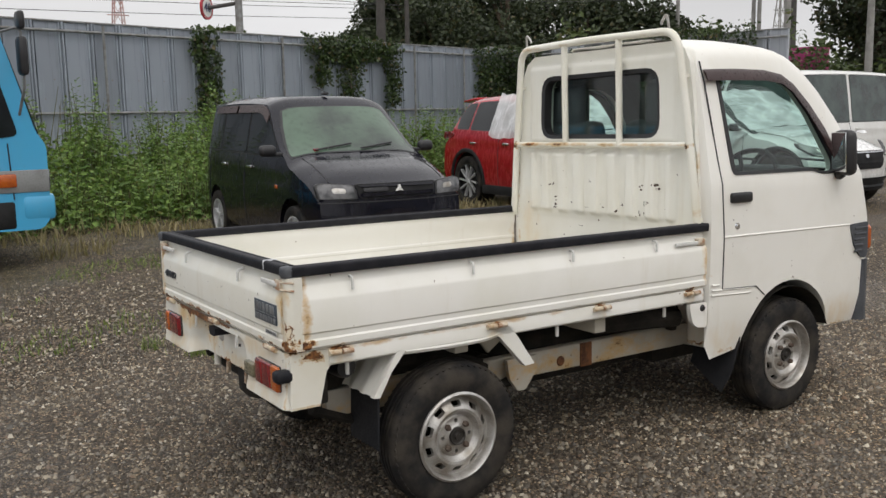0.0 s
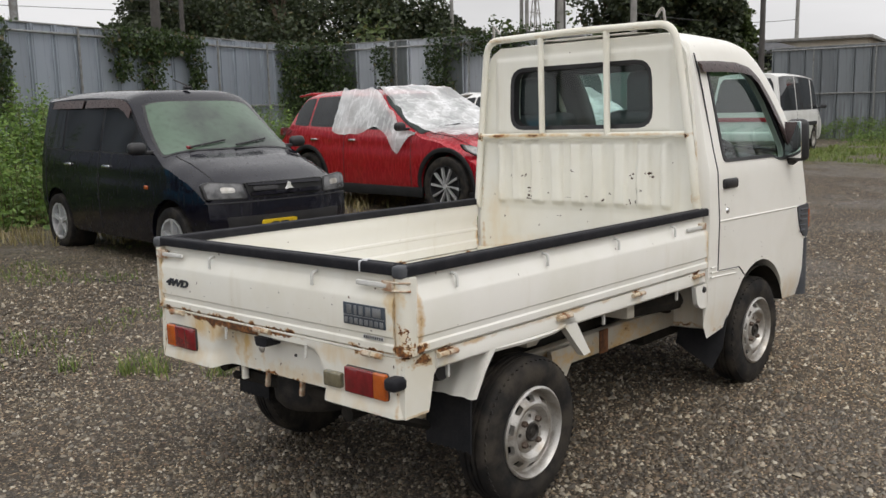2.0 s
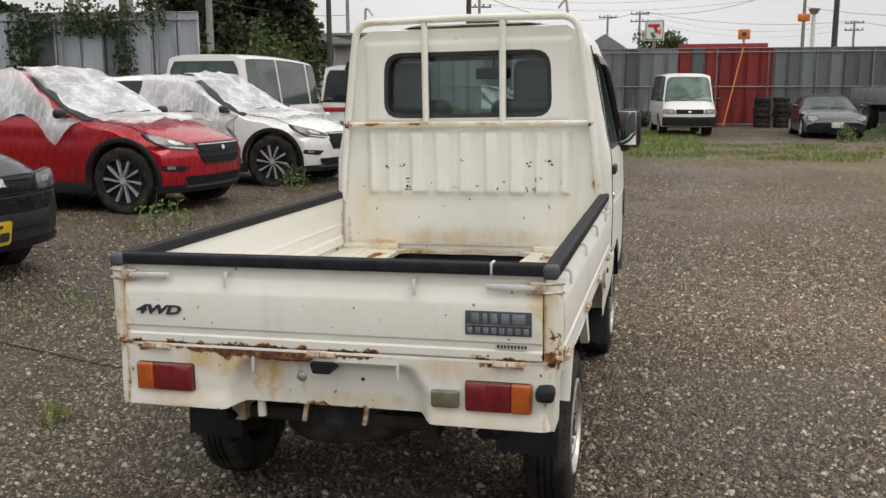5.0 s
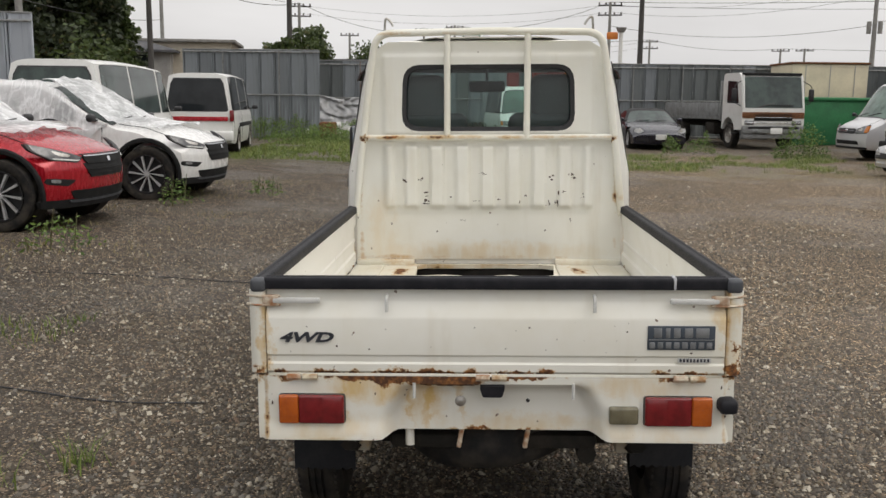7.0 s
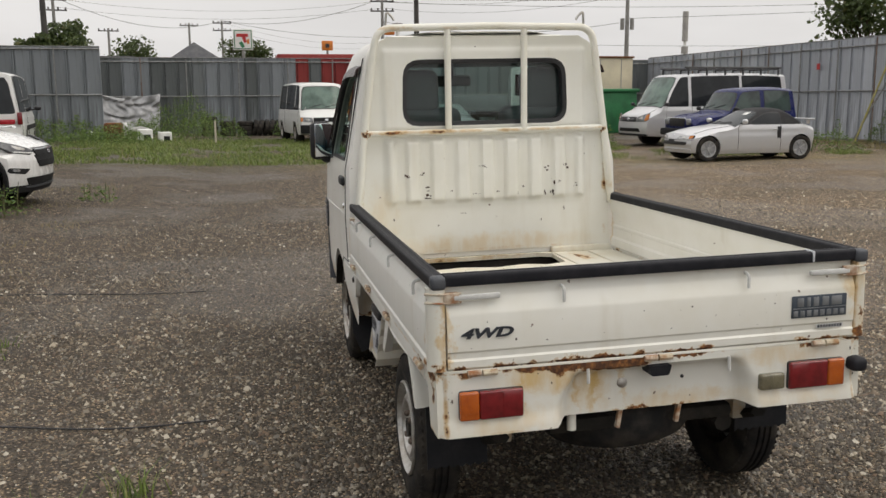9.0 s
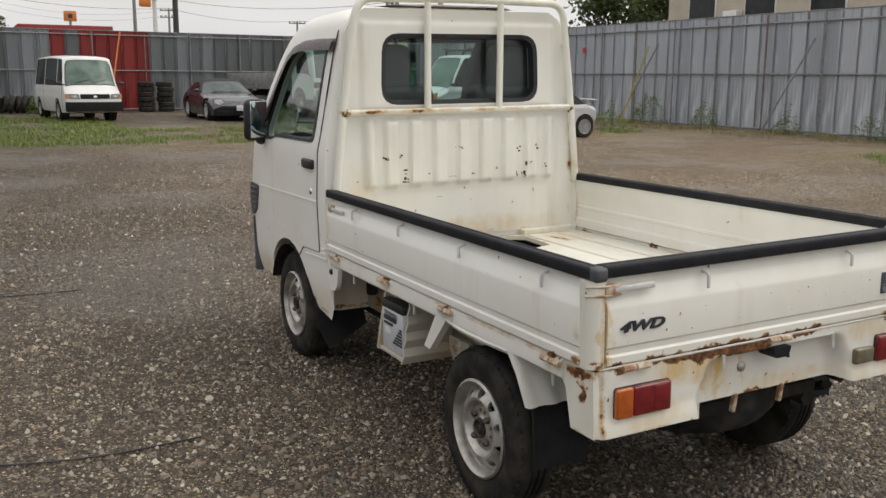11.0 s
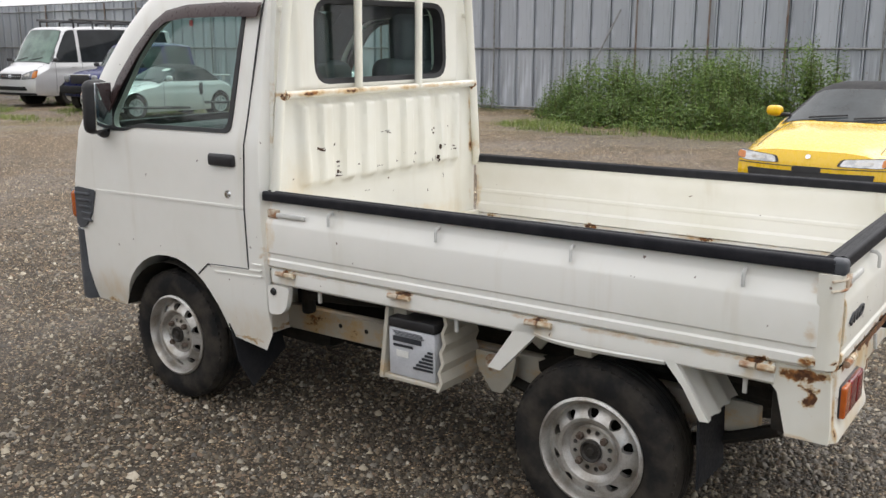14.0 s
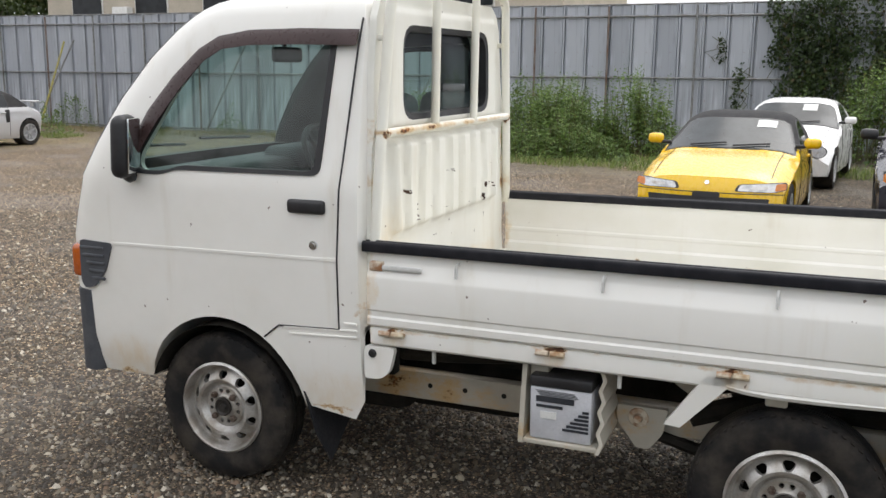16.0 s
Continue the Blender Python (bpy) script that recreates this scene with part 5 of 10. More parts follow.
    for x in (1.72, 1.13, 0.22):
        tp("drop_hook", bm_box(x, s * 0.655, 0.595, 0.012, 0.012, 0.05, 0.003), M_GUM)
    tp("bed_bearer", bm_box(0.70, s * 0.50, 0.60, 0.06, 0.26, 0.07, 0.006), M_FRAME)
    tp("bed_bearer", bm_box(1.38, s * 0.50, 0.59, 0.06, 0.26, 0.09, 0.006), M_FRAME)
    well = bm_lathe([(0.318, 0.0), (0.318, 0.30), (0.0001, 0.30)], 40, m=Matrix.Translation((2.515, s * 0.686, 0.30)) @ Matrix.Scale(-s, 4, (0, 1, 0)))
    bmesh.ops.delete(well, geom=[v for v in well.verts if v.co.z < 0.36 and (Vector((v.co.x, v.co.z)) - Vector((2.515, 0.30))).length > 0.1], context="VERTS")
    tp("wheel_well", well, M_UNDER)
for x, z, r in ((1.145, 0.405, 0.024), (1.335, 0.395, 0.022)):
    tp("rail_boss", bm_lathe([(0.0001, 0.005), (r * 0.8, 0.005), (r, 0.0)], 16, m=Matrix.Translation((x, -0.436, z)) @ Matrix.Scale(-1, 4, (0, 1, 0))), M_RUST, "rusty boss on the chassis rail")
tp("rail_clamp", bm_box(1.475, -0.438, 0.405, 0.065, 0.008, 0.104, 0.003), M_RUST, "rusty clamp round the chassis rail")
tp("rail_boss", bm_lathe([(0.0001, 0.02), (0.012, 0.02), (0.016, 0.008), (0.03, 0.004), (0.032, 0.0)], 16, m=Matrix.Translation((1.10, 0.49, 0.425))), M_HINGE)
for x in (1.83, 1.70, 1.56):
    tp("rail_hole", bm_lathe([(0.0001, 0.0015), (0.009, 0.0015), (0.009, 0.0)], 10, m=Matrix.Translation((x, 0.4355, 0.41))), M_UNDER)
tp("rear_axle", bm_sweep([(0.65, 0.55, 0.272), (0.65, -0.55, 0.272)], 0.035, 10), M_UNDER)
tp("differential", bm_box(0.66, 0.03, 0.272, 0.22, 0.2, 0.19, 0.08, 3), M_UNDER)
# dark sheets added behind the floor's opening so that it reads as shaded
tp("floor_brace", bm_box(1.74, 0, 0.50, 0.46, 0.76, 0.02, 0.004), M_UNDER)
tp("floor_brace", bm_box(1.947, 0, 0.575, 0.006, 0.9, 0.13), M_UNDER)
tp("prop_shaft", bm_sweep([(0.72, 0.0, 0.28), (1.95, 0.0, 0.34)], 0.032, 8), M_UNDER)
tp("exhaust", bm_sweep(bend([(2.0, -0.25, 0.30), (0.9, -0.25, 0.30), (0.6, -0.28, 0.42), (0.12, -0.28, 0.40)], 0.1), 0.03, 8), M_UNDER)
tp("silencer", bm_sweep([(1.0, -0.33, 0.38), (1.0, 0.20, 0.38)], 0.075, 12), M_UNDER)
tp("engine", bm_box(2.2, 0, 0.41, 0.5, 0.74, 0.30, 0.05), M_UNDER)
tp("front_axle", bm_sweep([(2.55, 0.55, 0.272), (2.55, -0.55, 0.272)], 0.035, 10), M_UNDER)
# tank and gearbox drawn large to block light beneath the truck
tp("fuel_tank", bm_box(1.40, -0.14, 0.40, 0.66, 0.44, 0.22, 0.05, 3), M_UNDER)
tp("gearbox", bm_box(1.78, 0.06, 0.36, 0.5, 0.42, 0.22, 0.06, 3), M_UNDER)
tp("air_duct", bm_sweep(bend([(1.90, -0.55, 0.53), (1.72, -0.55, 0.545), (1.5, -0.45, 0.53)], 0.05), 0.045, 8), M_UNDER)
tp("air_duct", bm_sweep(bend([(1.90, 0.50, 0.55), (1.72, 0.50, 0.56), (1.5, 0.42, 0.56)], 0.05), 0.035, 8), M_UNDER)
# unseen tyre and plate, added to keep light out from under the bed
spare = bm_lathe([(0.16, -0.06), (0.24, -0.07), (0.265, -0.04), (0.265, 0.04), (0.24, 0.07), (0.16, 0.06), (0.14, 0.0), (0.16, -0.06)], 28, m=Matrix.Translation((0.36, 0.0, 0.425)) @ Matrix.Rotation(radians(84), 4, "X"))
tp("spare_tyre", spare, M_TYRE, "black tyre shape added under the bed to block light")
tp("spare_carrier", bm_box(0.36, 0, 0.44, 0.50, 0.62, 0.05, 0.02), M_UNDER)
# cross member made deeper than needed, a dark cover for the panel's inside
tp("cross_member", bm_box(0.13, 0, 0.555, 0.05, 1.29, 0.15, 0.01), M_UNDER)
# plain black round cup below the skirt, right side only
tp("filler_neck", bm_lathe([(0.0001, 0.02), (0.035, 0.02), (0.042, 0.0), (0.042, -0.1)], 16, m=Matrix.Translation((0.235, -0.60, 0.585)) @ Matrix.Scale(-1, 4, (0, 1, 0))), M_BLACKPL)

# battery in its tray under the left side
tray = tp("battery_tray", bm_box(1.305, 0.575, 0.372, 0.235, 0.20, 0.016, 0.004), M_FRAME, "rusty white battery tray")
tp("tray_side", bm_extrude(rounded([(0.685, 0.364), (0.475, 0.364), (0.475, 0.62), (0.64, 0.62)], 0.01, 2), "X", 1.415, 1.430), M_FRAME, parent=tray)
ts = bmesh.new()
rows = []
for k in range(9):
    z = 0.366 + 0.25 * k / 8
    off = 0.012 if k % 2 else 0.0
    rows.append([ts.verts.new((1.178 - off, 0.475, z)), ts.verts.new((1.178 - off, 0.690 - 0.04 * k / 8, z)), ts.verts.new((1.190 - off, 0.690 - 0.04 * k / 8, z)), ts.verts.new((1.190 - off, 0.475, z))])
for q, w in zip(rows, rows[1:]):
    for k in range(4):
        ts.faces.new((q[k], q[(k + 1) % 4], w[(k + 1) % 4], w[k]))
ts.faces.new(rows[0])
ts.faces.new(rows[-1][::-1])
tp("tray_side", ts, M_FRAME, parent=tray)
bat = tp("battery", bm_box(1.302, 0.585, 0.465, 0.190, 0.17, 0.165, 0.006), M_BATTERY, "silver-grey car battery with a label")
tp("battery_lid", bm_box(1.302, 0.585, 0.565, 0.194, 0.174, 0.036, 0.008), M_BLACKPL, parent=bat)
tp("bar", bm_box(1.318, 0.672, 0.512, 0.118, 0.002, 0.018), M_INK, "dark bar of lettering", parent=bat)
tp("bar", bm_box(1.335, 0.672, 0.490, 0.082, 0.002, 0.009), M_INK, parent=bat)
for k in range(4):
    tp("bar", bm_box(1.318 - k * 0.004, 0.672, 0.538 - k * 0.0045, 0.12, 0.001, 0.0018), M_INK, parent=bat)
for k in range(6):
    w = 0.02 + k * 0.012
    tp("bar", bm_box(1.214 + w / 2, 0.672, 0.485 - k * 0.0125, w, 0.002, 0.008), M_INK, parent=bat)
tp("label_patch", bm_box(1.338, 0.672, 0.462, 0.05, 0.002, 0.022), M_WHITE, parent=bat)

# inside the cab
seat_on = CAB
tp("cabin_floor", bm_box(2.5, 0, 0.63, 1.0, 1.26, 0.02), M_CABIN)
for s in (1, -1):
    seat = tp("seat", bm_box(2.24, s * 0.33, 0.80, 0.42, 0.46, 0.14, 0.05, 3), M_SEAT, "dark grey vinyl seat")
    tp("seat_back", bm_box(2.085, s * 0.33, 1.10, 0.12, 0.46, 0.56, 0.05, 3, Matrix.Rotation(radians(-6), 4, "Y")), M_SEAT, parent=seat)
    tp("headrest", bm_box(2.065, s * 0.33, 1.455, 0.09, 0.24, 0.22, 0.045, 3), M_SEAT, parent=seat)
tp("dashboard", bm_box(2.86, 0, 0.98, 0.32, 1.22, 0.24, 0.06, 4), M_DASH, "grey plastic dashboard")
tp("instrument_hood", bm_box(2.78, -0.32, 1.09, 0.2, 0.36, 0.10, 0.04, 3), M_DASH)
wheel_m = Matrix.Translation((2.62, -0.32, 1.06)) @ Matrix.Rotation(radians(-58), 4, "Y")
ring = [wheel_m @ Vector((0.185 * math.cos(a), 0.185 * math.sin(a), 0)) for a in (2 * math.pi * k / 32 for k in range(33))]
sw = tp("steering_wheel", bm_sweep(ring, 0.013, 8, close=False), M_BLACKPL, "black steering wheel")
for a in (0.5, 2.64, -1.57):
    tp("spoke", bm_sweep([wheel_m @ Vector((0, 0, -0.03)), wheel_m @ Vector((0.18 * math.cos(a), 0.18 * math.sin(a), 0))], 0.012, 6), M_BLACKPL, parent=sw)
tp("steering_hub", bm_sweep([wheel_m @ Vector((0, 0, -0.02)), wheel_m @ Vector((0, 0, -0.25))], 0.04, 8), M_BLACKPL, parent=sw)
tp("interior_mirror", bm_box(2.64, 0.0, 1.52, 0.03, 0.20, 0.06, 0.018, 3), M_DASH)
tp("mirror_stem", bm_sweep([(2.65, 0, 1.55), (2.69, 0, 1.655)], 0.010, 6), M_DARKPL)
for y in (-0.46, 0.02):
    tp("wiper", bm_sweep([(3.155, y, 1.150), (3.135, y + 0.40, 1.172)], 0.007, 6), M_BLACKPL)

# ---- parked vehicles ----
def car_paint(name, c, metal=0.0, rough=0.25, dirt=(0.20, 0.18, 0.15), dust=0.25):
    m, n, l, b = nodes_of(name)
    big = noise_node(n, l, 1.6, 5.0, 0.6)
    col = mix(n, l, remap(n, l, big, 0.45, 0.75, 0.0, dust), c, dirt)
    spots = noise_node(n, l, 26.0, 4.0, 0.6, "Object", (1, 1, 0.3))
    col = mix(n, l, remap(n, l, spots, 0.60, 0.75, 0.0, dust), col, dirt)
    l.new(col, b.inputs["Base Color"])
    b.inputs["Metallic"].default_value = metal
    l.new(remap(n, l, spots, 0.4, 0.7, rough, rough + 0.25), b.inputs["Roughness"])
    b.inputs["Coat Weight"].default_value = 0.6
    b.inputs["Coat Roughness"].default_value = 0.08
    return m


P_BLACK = car_paint("black_car_paint", (0.005, 0.005, 0.010), 0.0, 0.07, (0.02, 0.02, 0.026), 0.05)
P_RED = car_paint("red_car_paint", (0.40, 0.009, 0.02), 0.25, 0.18, (0.26, 0.02, 0.03), 0.03)
P_WHITE = car_paint("pearl_white_paint", (0.74, 0.74, 0.73), 0.0, 0.2, (0.5, 0.48, 0.44), 0.15)
P_VAN = car_paint("white_van_paint", (0.70, 0.70, 0.68), 0.0, 0.35, (0.42, 0.40, 0.35), 0.3)
P_SILVER = car_paint("silver_paint", (0.60, 0.60, 0.61), 0.4, 0.28, (0.38, 0.37, 0.35), 0.15)
P_BLUE = car_paint("dark_blue_paint", (0.007, 0.012, 0.080), 0.0, 0.25, (0.025, 0.028, 0.07), 0.05)
P_GUNMETAL = car_paint("dark_violet_grey_paint", (0.011, 0.011, 0.022), 0.2, 0.22, (0.04, 0.038, 0.05), 0.06)
P_YELLOW = car_paint("yellow_paint", (0.80, 0.50, 0.008), 0.0, 0.22, (0.6, 0.40, 0.05), 0.06)
P_SKY = car_paint("light_blue_truck_paint", (0.05, 0.36, 0.62), 0.0, 0.3, (0.15, 0.28, 0.36), 0.2)
for deep in (P_BLACK, P_BLUE):
    deep.node_tree.nodes["Principled BSDF"].inputs["Coat Weight"].default_value = 0.15
    deep.node_tree.nodes["Principled BSDF"].inputs["Specular IOR Level"].default_value = 0.32
M_SOFTTOP = plain("black_soft_top", (0.02, 0.02, 0.022), (0.035, 0.034, 0.034), 0.85, 0.0, 9.0, 0.001, 200)
M_GREYMETAL = plain("grey_truck_bed_metal", (0.26, 0.27, 0.27), (0.18, 0.18, 0.18), 0.6, 0.2, 5.0)
M_PLASTICBLK = plain("unpainted_black_trim", (0.014, 0.0145, 0.015), (0.024, 0.024, 0.025), 0.65, 0.0, 9.0)
M_PLASTICBLK.node_tree.nodes["Principled BSDF"].inputs["Specular IOR Level"].default_value = 0.2


def quad_patch(c, inset, r, lift, n=1):
    """A rounded pane laid on the plane of four corners (bottom front, bottom rear, top rear, top front)."""
    p = [Vector(q) for q in c]
    mid = sum(p, Vector()) / 4
    nrm = (p[1] - p[0]).cross(p[3] - p[0]).normalized()
    if abs(nrm.y) > 0.8 and nrm.y * mid.y < 0:
        nrm = -nrm
    ux = ((p[1] - p[0]) + (p[2] - p[3])).normalized()
    uy = nrm.cross(ux)
    flat = [((q - mid).dot(ux), (q - mid).dot(uy)) for q in p]
    # push every side inwards
    sides = []
    for i in range(4):
        a, b = Vector(flat[i]), Vector(flat[(i + 1) % 4])
        d = (b - a).normalized()
        nn = Vector((-d.y, d.x))
        if nn.dot(-a) < 0:
            nn = -nn
        k = inset[i] if isinstance(inset, (list, tuple)) else inset
        sides.append((a + nn * k, d))
    cor = []
    for i in range(4):
        (a, d), (b, e) = sides[i - 1], sides[i]
        den = d.x * e.y - d.y * e.x
        t = ((b.x - a.x) * e.y - (b.y - a.y) * e.x) / den
        cor.append((a.x + d.x * t, a.y + d.y * t))
    b = bmesh.new()
    out = rounded(cor, r, 4)
    top = [b.verts.new(mid + ux * x + uy * y + nrm * lift) for x, y in out]
    low = [b.verts.new(mid + ux * x + uy * y - nrm * 0.01) for x, y in out]
    b.faces.new(top)
    for k in range(len(out)):
        b.faces.new((low[k], low[(k + 1) % len(out)], top[(k + 1) % len(out)], top[k]))
    return b


def car_wheel(root, x, y, r, style, width=0.19):
    s = 1 if y > 0 else -1
    m = Matrix.Translation((x, y, r)) @ (Matrix() if s > 0 else Matrix.Rotation(math.pi, 4, "Z"))
    hw, rr = width / 2, r * (0.60 if style == "van" else (0.70 if style == "twist" else 0.65))
    b = bm_lathe([(rr - 0.01, -hw), (r * 0.93, -hw), (r, -hw * 0.7), (r, hw * 0.7), (r * 0.97, hw * 0.93), (r * 0.90, hw), (rr + 0.02, hw * 0.96), (rr, hw * 0.8), (rr - 0.015, -hw)], 36)
    bmesh.ops.transform(b, matrix=m, verts=b.verts[:])
    w = part("wheel", b, M_TYRE, root)
    d = bm_lathe([(rr + 0.002, hw * 0.90), (rr + 0.004, hw * 0.97), (rr - 0.012, hw * 0.97), (rr - 0.018, hw * 0.3), (0.0001, hw * 0.1)], 36)
    bmesh.ops.transform(d, matrix=m, verts=d.verts[:])
    part("rim", d, M_STEEL if style == "van" else (M_BLACKPL if style == "twist" else M_ALLOY), w)
    n = {"five": 5, "twist": 10, "six": 6, "van": 0, "eight": 8}[style]
    for k in range(n):
        a = 2 * math.pi * k / n + 0.3
        sweep = 0.42 if style == "twist" else 0.0
        wide = {"five": 0.30, "twist": 0.13, "six": 0.22, "eight": 0.16}[style]
        pts = [(0.03, a - wide), (rr - 0.008, a + sweep - wide * 0.42), (rr - 0.008, a + sweep + wide * 0.42), (0.03, a + wide)]
        sp = bm_extrude([(q * math.cos(t), q * math.sin(t)) for q, t in pts], "Y", hw * 0.45, hw * 0.88)
        bmesh.ops.transform(sp, matrix=m, verts=sp.verts[:])
        part("spoke", sp, M_ALLOY, w)
    if style == "van":
        c = bm_lathe([(0.0001, hw * 0.75), (rr * 0.4, hw * 0.75), (rr * 0.5, hw * 0.45), (rr * 0.85, hw * 0.3)], 24)
        bmesh.ops.transform(c, matrix=m, verts=c.verts[:])
        part("wheel_cover", c, M_STEEL, w)
    else:
        c = bm_lathe([(0.0001, hw * 0.92), (0.03, hw * 0.92), (0.04, hw * 0.7)], 16)
        bmesh.ops.transform(c, matrix=m, verts=c.verts[:])
        part("hub_cap", c, M_ALLOY, w)


def strip_patch(poly, surf, lift, n=14, rows=4, deep=0.012, out=None):
    """A thin pane over a curved surface. poly: outline in (u, v); surf(u, v) gives a point; out: the way that it faces."""
    us = [p[0] for p in poly]
    lo, hi = min(us), max(us)
    b = bmesh.new()
    o = Vector(out).normalized()
    front, back = [], []
    for i in range(n + 1):
        t = 0.5 - 0.5 * math.cos(math.pi * i / n)
        u = lo + (hi - lo) * min(0.9995, max(0.0005, t))
        hit = []
        for (u0, v0), (u1, v1) in zip(poly, poly[1:] + poly[:1]):
            if (u0 - u) * (u1 - u) < 0:
                hit.append(v0 + (v1 - v0) * (u - u0) / (u1 - u0))
        if len(hit) < 2:
            continue
        a, c = min(hit), max(hit)
        cf, cb = [], []
        for j in range(rows + 1):
            p = Vector(surf(u, a + (c - a) * j / rows))
            cf.append(b.verts.new(p + o * lift))
            cb.append(b.verts.new(p - o * deep))
        front.append(cf)
        back.append(cb)
    m = len(front)
    for i in range(m - 1):
        for j in range(rows):
            b.faces.new((front[i][j], front[i + 1][j], front[i + 1][j + 1], front[i][j + 1]))
        for j in (0, rows):
            b.faces.new((front[i][j], front[i + 1][j], back[i + 1][j], back[i][j]))
    for i in (0, m - 1):
        for j in range(rows):
            b.faces.new((front[i][j], front[i][j + 1], back[i][j + 1], back[i][j]))
    return b


class Shape:
    """The skin of a car: heights, widths, and how far its nose and tail reach."""

    def __init__(self, L, W, H, deck, belt, roof, zbot, tuck, nose, tail, bow, bow_rear, rise, camber=0.045):
        self.L, self.hw, self.H, self.deck, self.belt0, self.roof, self.zbot, self.tuck = L, W / 2, H, deck, belt, roof, zbot, tuck
        self.nose, self.tail, self.bow, self.bow_rear, self.rise = nose, tail, bow, bow_rear, rise
        x0, x1, x2, x3 = roof
        arch = []
        for k in range(9):
            t = k / 8
            arch.append((x2 + (x1 - x2) * t, H - camber * (2 * t - 0.9) ** 2))
        pts = [p for p in deck if p[0] < x3 - 0.01]
        if x2 > 0.25:
            pts.append((x3, curve_at(deck, x3)))
        else:
            pts = []
        self.line = pts + arch + [(x0, curve_at(deck, x0))] + [p for p in deck if p[0] > x0 + 0.02]

    def top(self, x):
        return sum(curve_at(self.line, x + d) for d in (-0.07, -0.035, 0.0, 0.035, 0.07)) / 5

    def belt(self, x):
        x0, x3 = self.roof[0], self.roof[3]
        return self.belt0 + self.rise * max(0.0, min(1.0, (x0 - x) / (x0 - x3)))

    def wide(self, x):
        e0, e1 = max(0.0, 1 - x / (0.2 * self.L)), max(0.0, 1 - (self.L - x) / (0.25 * self.L))
        return self.hw * (1 - 0.05 * e0 ** 2 - 0.07 * e1 ** 2)

    def zs(self, x):
        """Where the side ends and the roof or bonnet begins."""
        t = self.top(x)
        drop = 0.075 + 0.05 * soft_step(self.belt0 + 0.05, self.belt0 - 0.1, t)
        return t - drop

    def side(self, x, z):
        """Half-width at a height."""
        w, bz = self.wide(x), self.belt(x)
        if z >= bz:
            v = (z - bz) / max(0.1, self.H - bz)
            return w * 0.945 - self.tuck * (0.8 * v + 0.2 * v * v)
        v = (z - self.zbot) / max(0.1, bz - self.zbot)
        return w * curve_at([(-0.5, 0.90), (0, 0.93), (0.12, 0.975), (0.3, 0.992), (0.5, 1.0), (0.68, 0.994), (0.74, 0.978), (0.80, 0.985), (0.92, 0.968), (1, 0.945)], v)

    def push(self, x, y, z):
        """Bends the ends of the car round in plan and in profile."""
        u = min(1.2, abs(y) / self.hw)
        e1 = soft_step(self.L - 1.0, self.L, x)
        e0 = soft_step(0.8, 0.0, x)
        out = x - e1 * (curve_at(self.nose, z) + self.bow * u ** 2.6) + e0 * (curve_at(self.tail, z) + self.bow_rear * u ** 3)
        mid = self.roof[0] - 0.3
        out -= 0.11 * u ** 2 * soft_step(self.belt0 - 0.05, self.belt0 + 0.12, z) * soft_step(mid - 1.0, mid + 0.1, x)
        return out

    def front(self, y, z):
        return (self.push(self.L, y, z), y, z)

    def rear(self, y, z):
        return (self.push(0.0, y, z), y, z)

    def flank(self, s):
        return lambda x, z: (self.push(x, self.side(x, z), z), s * self.side(x, z), z)

    def crown(self, x, y):
        """A point on the bonnet, screen or roof."""
        z0 = self.zs(x)
        f = min(1.0, abs(y) / max(0.05, self.side(x, z0)))
        z = z0 + (self.top(x) - z0) * (1 - f ** 5)
        return (self.push(x, y, z), y, z)


SHAPES = {}


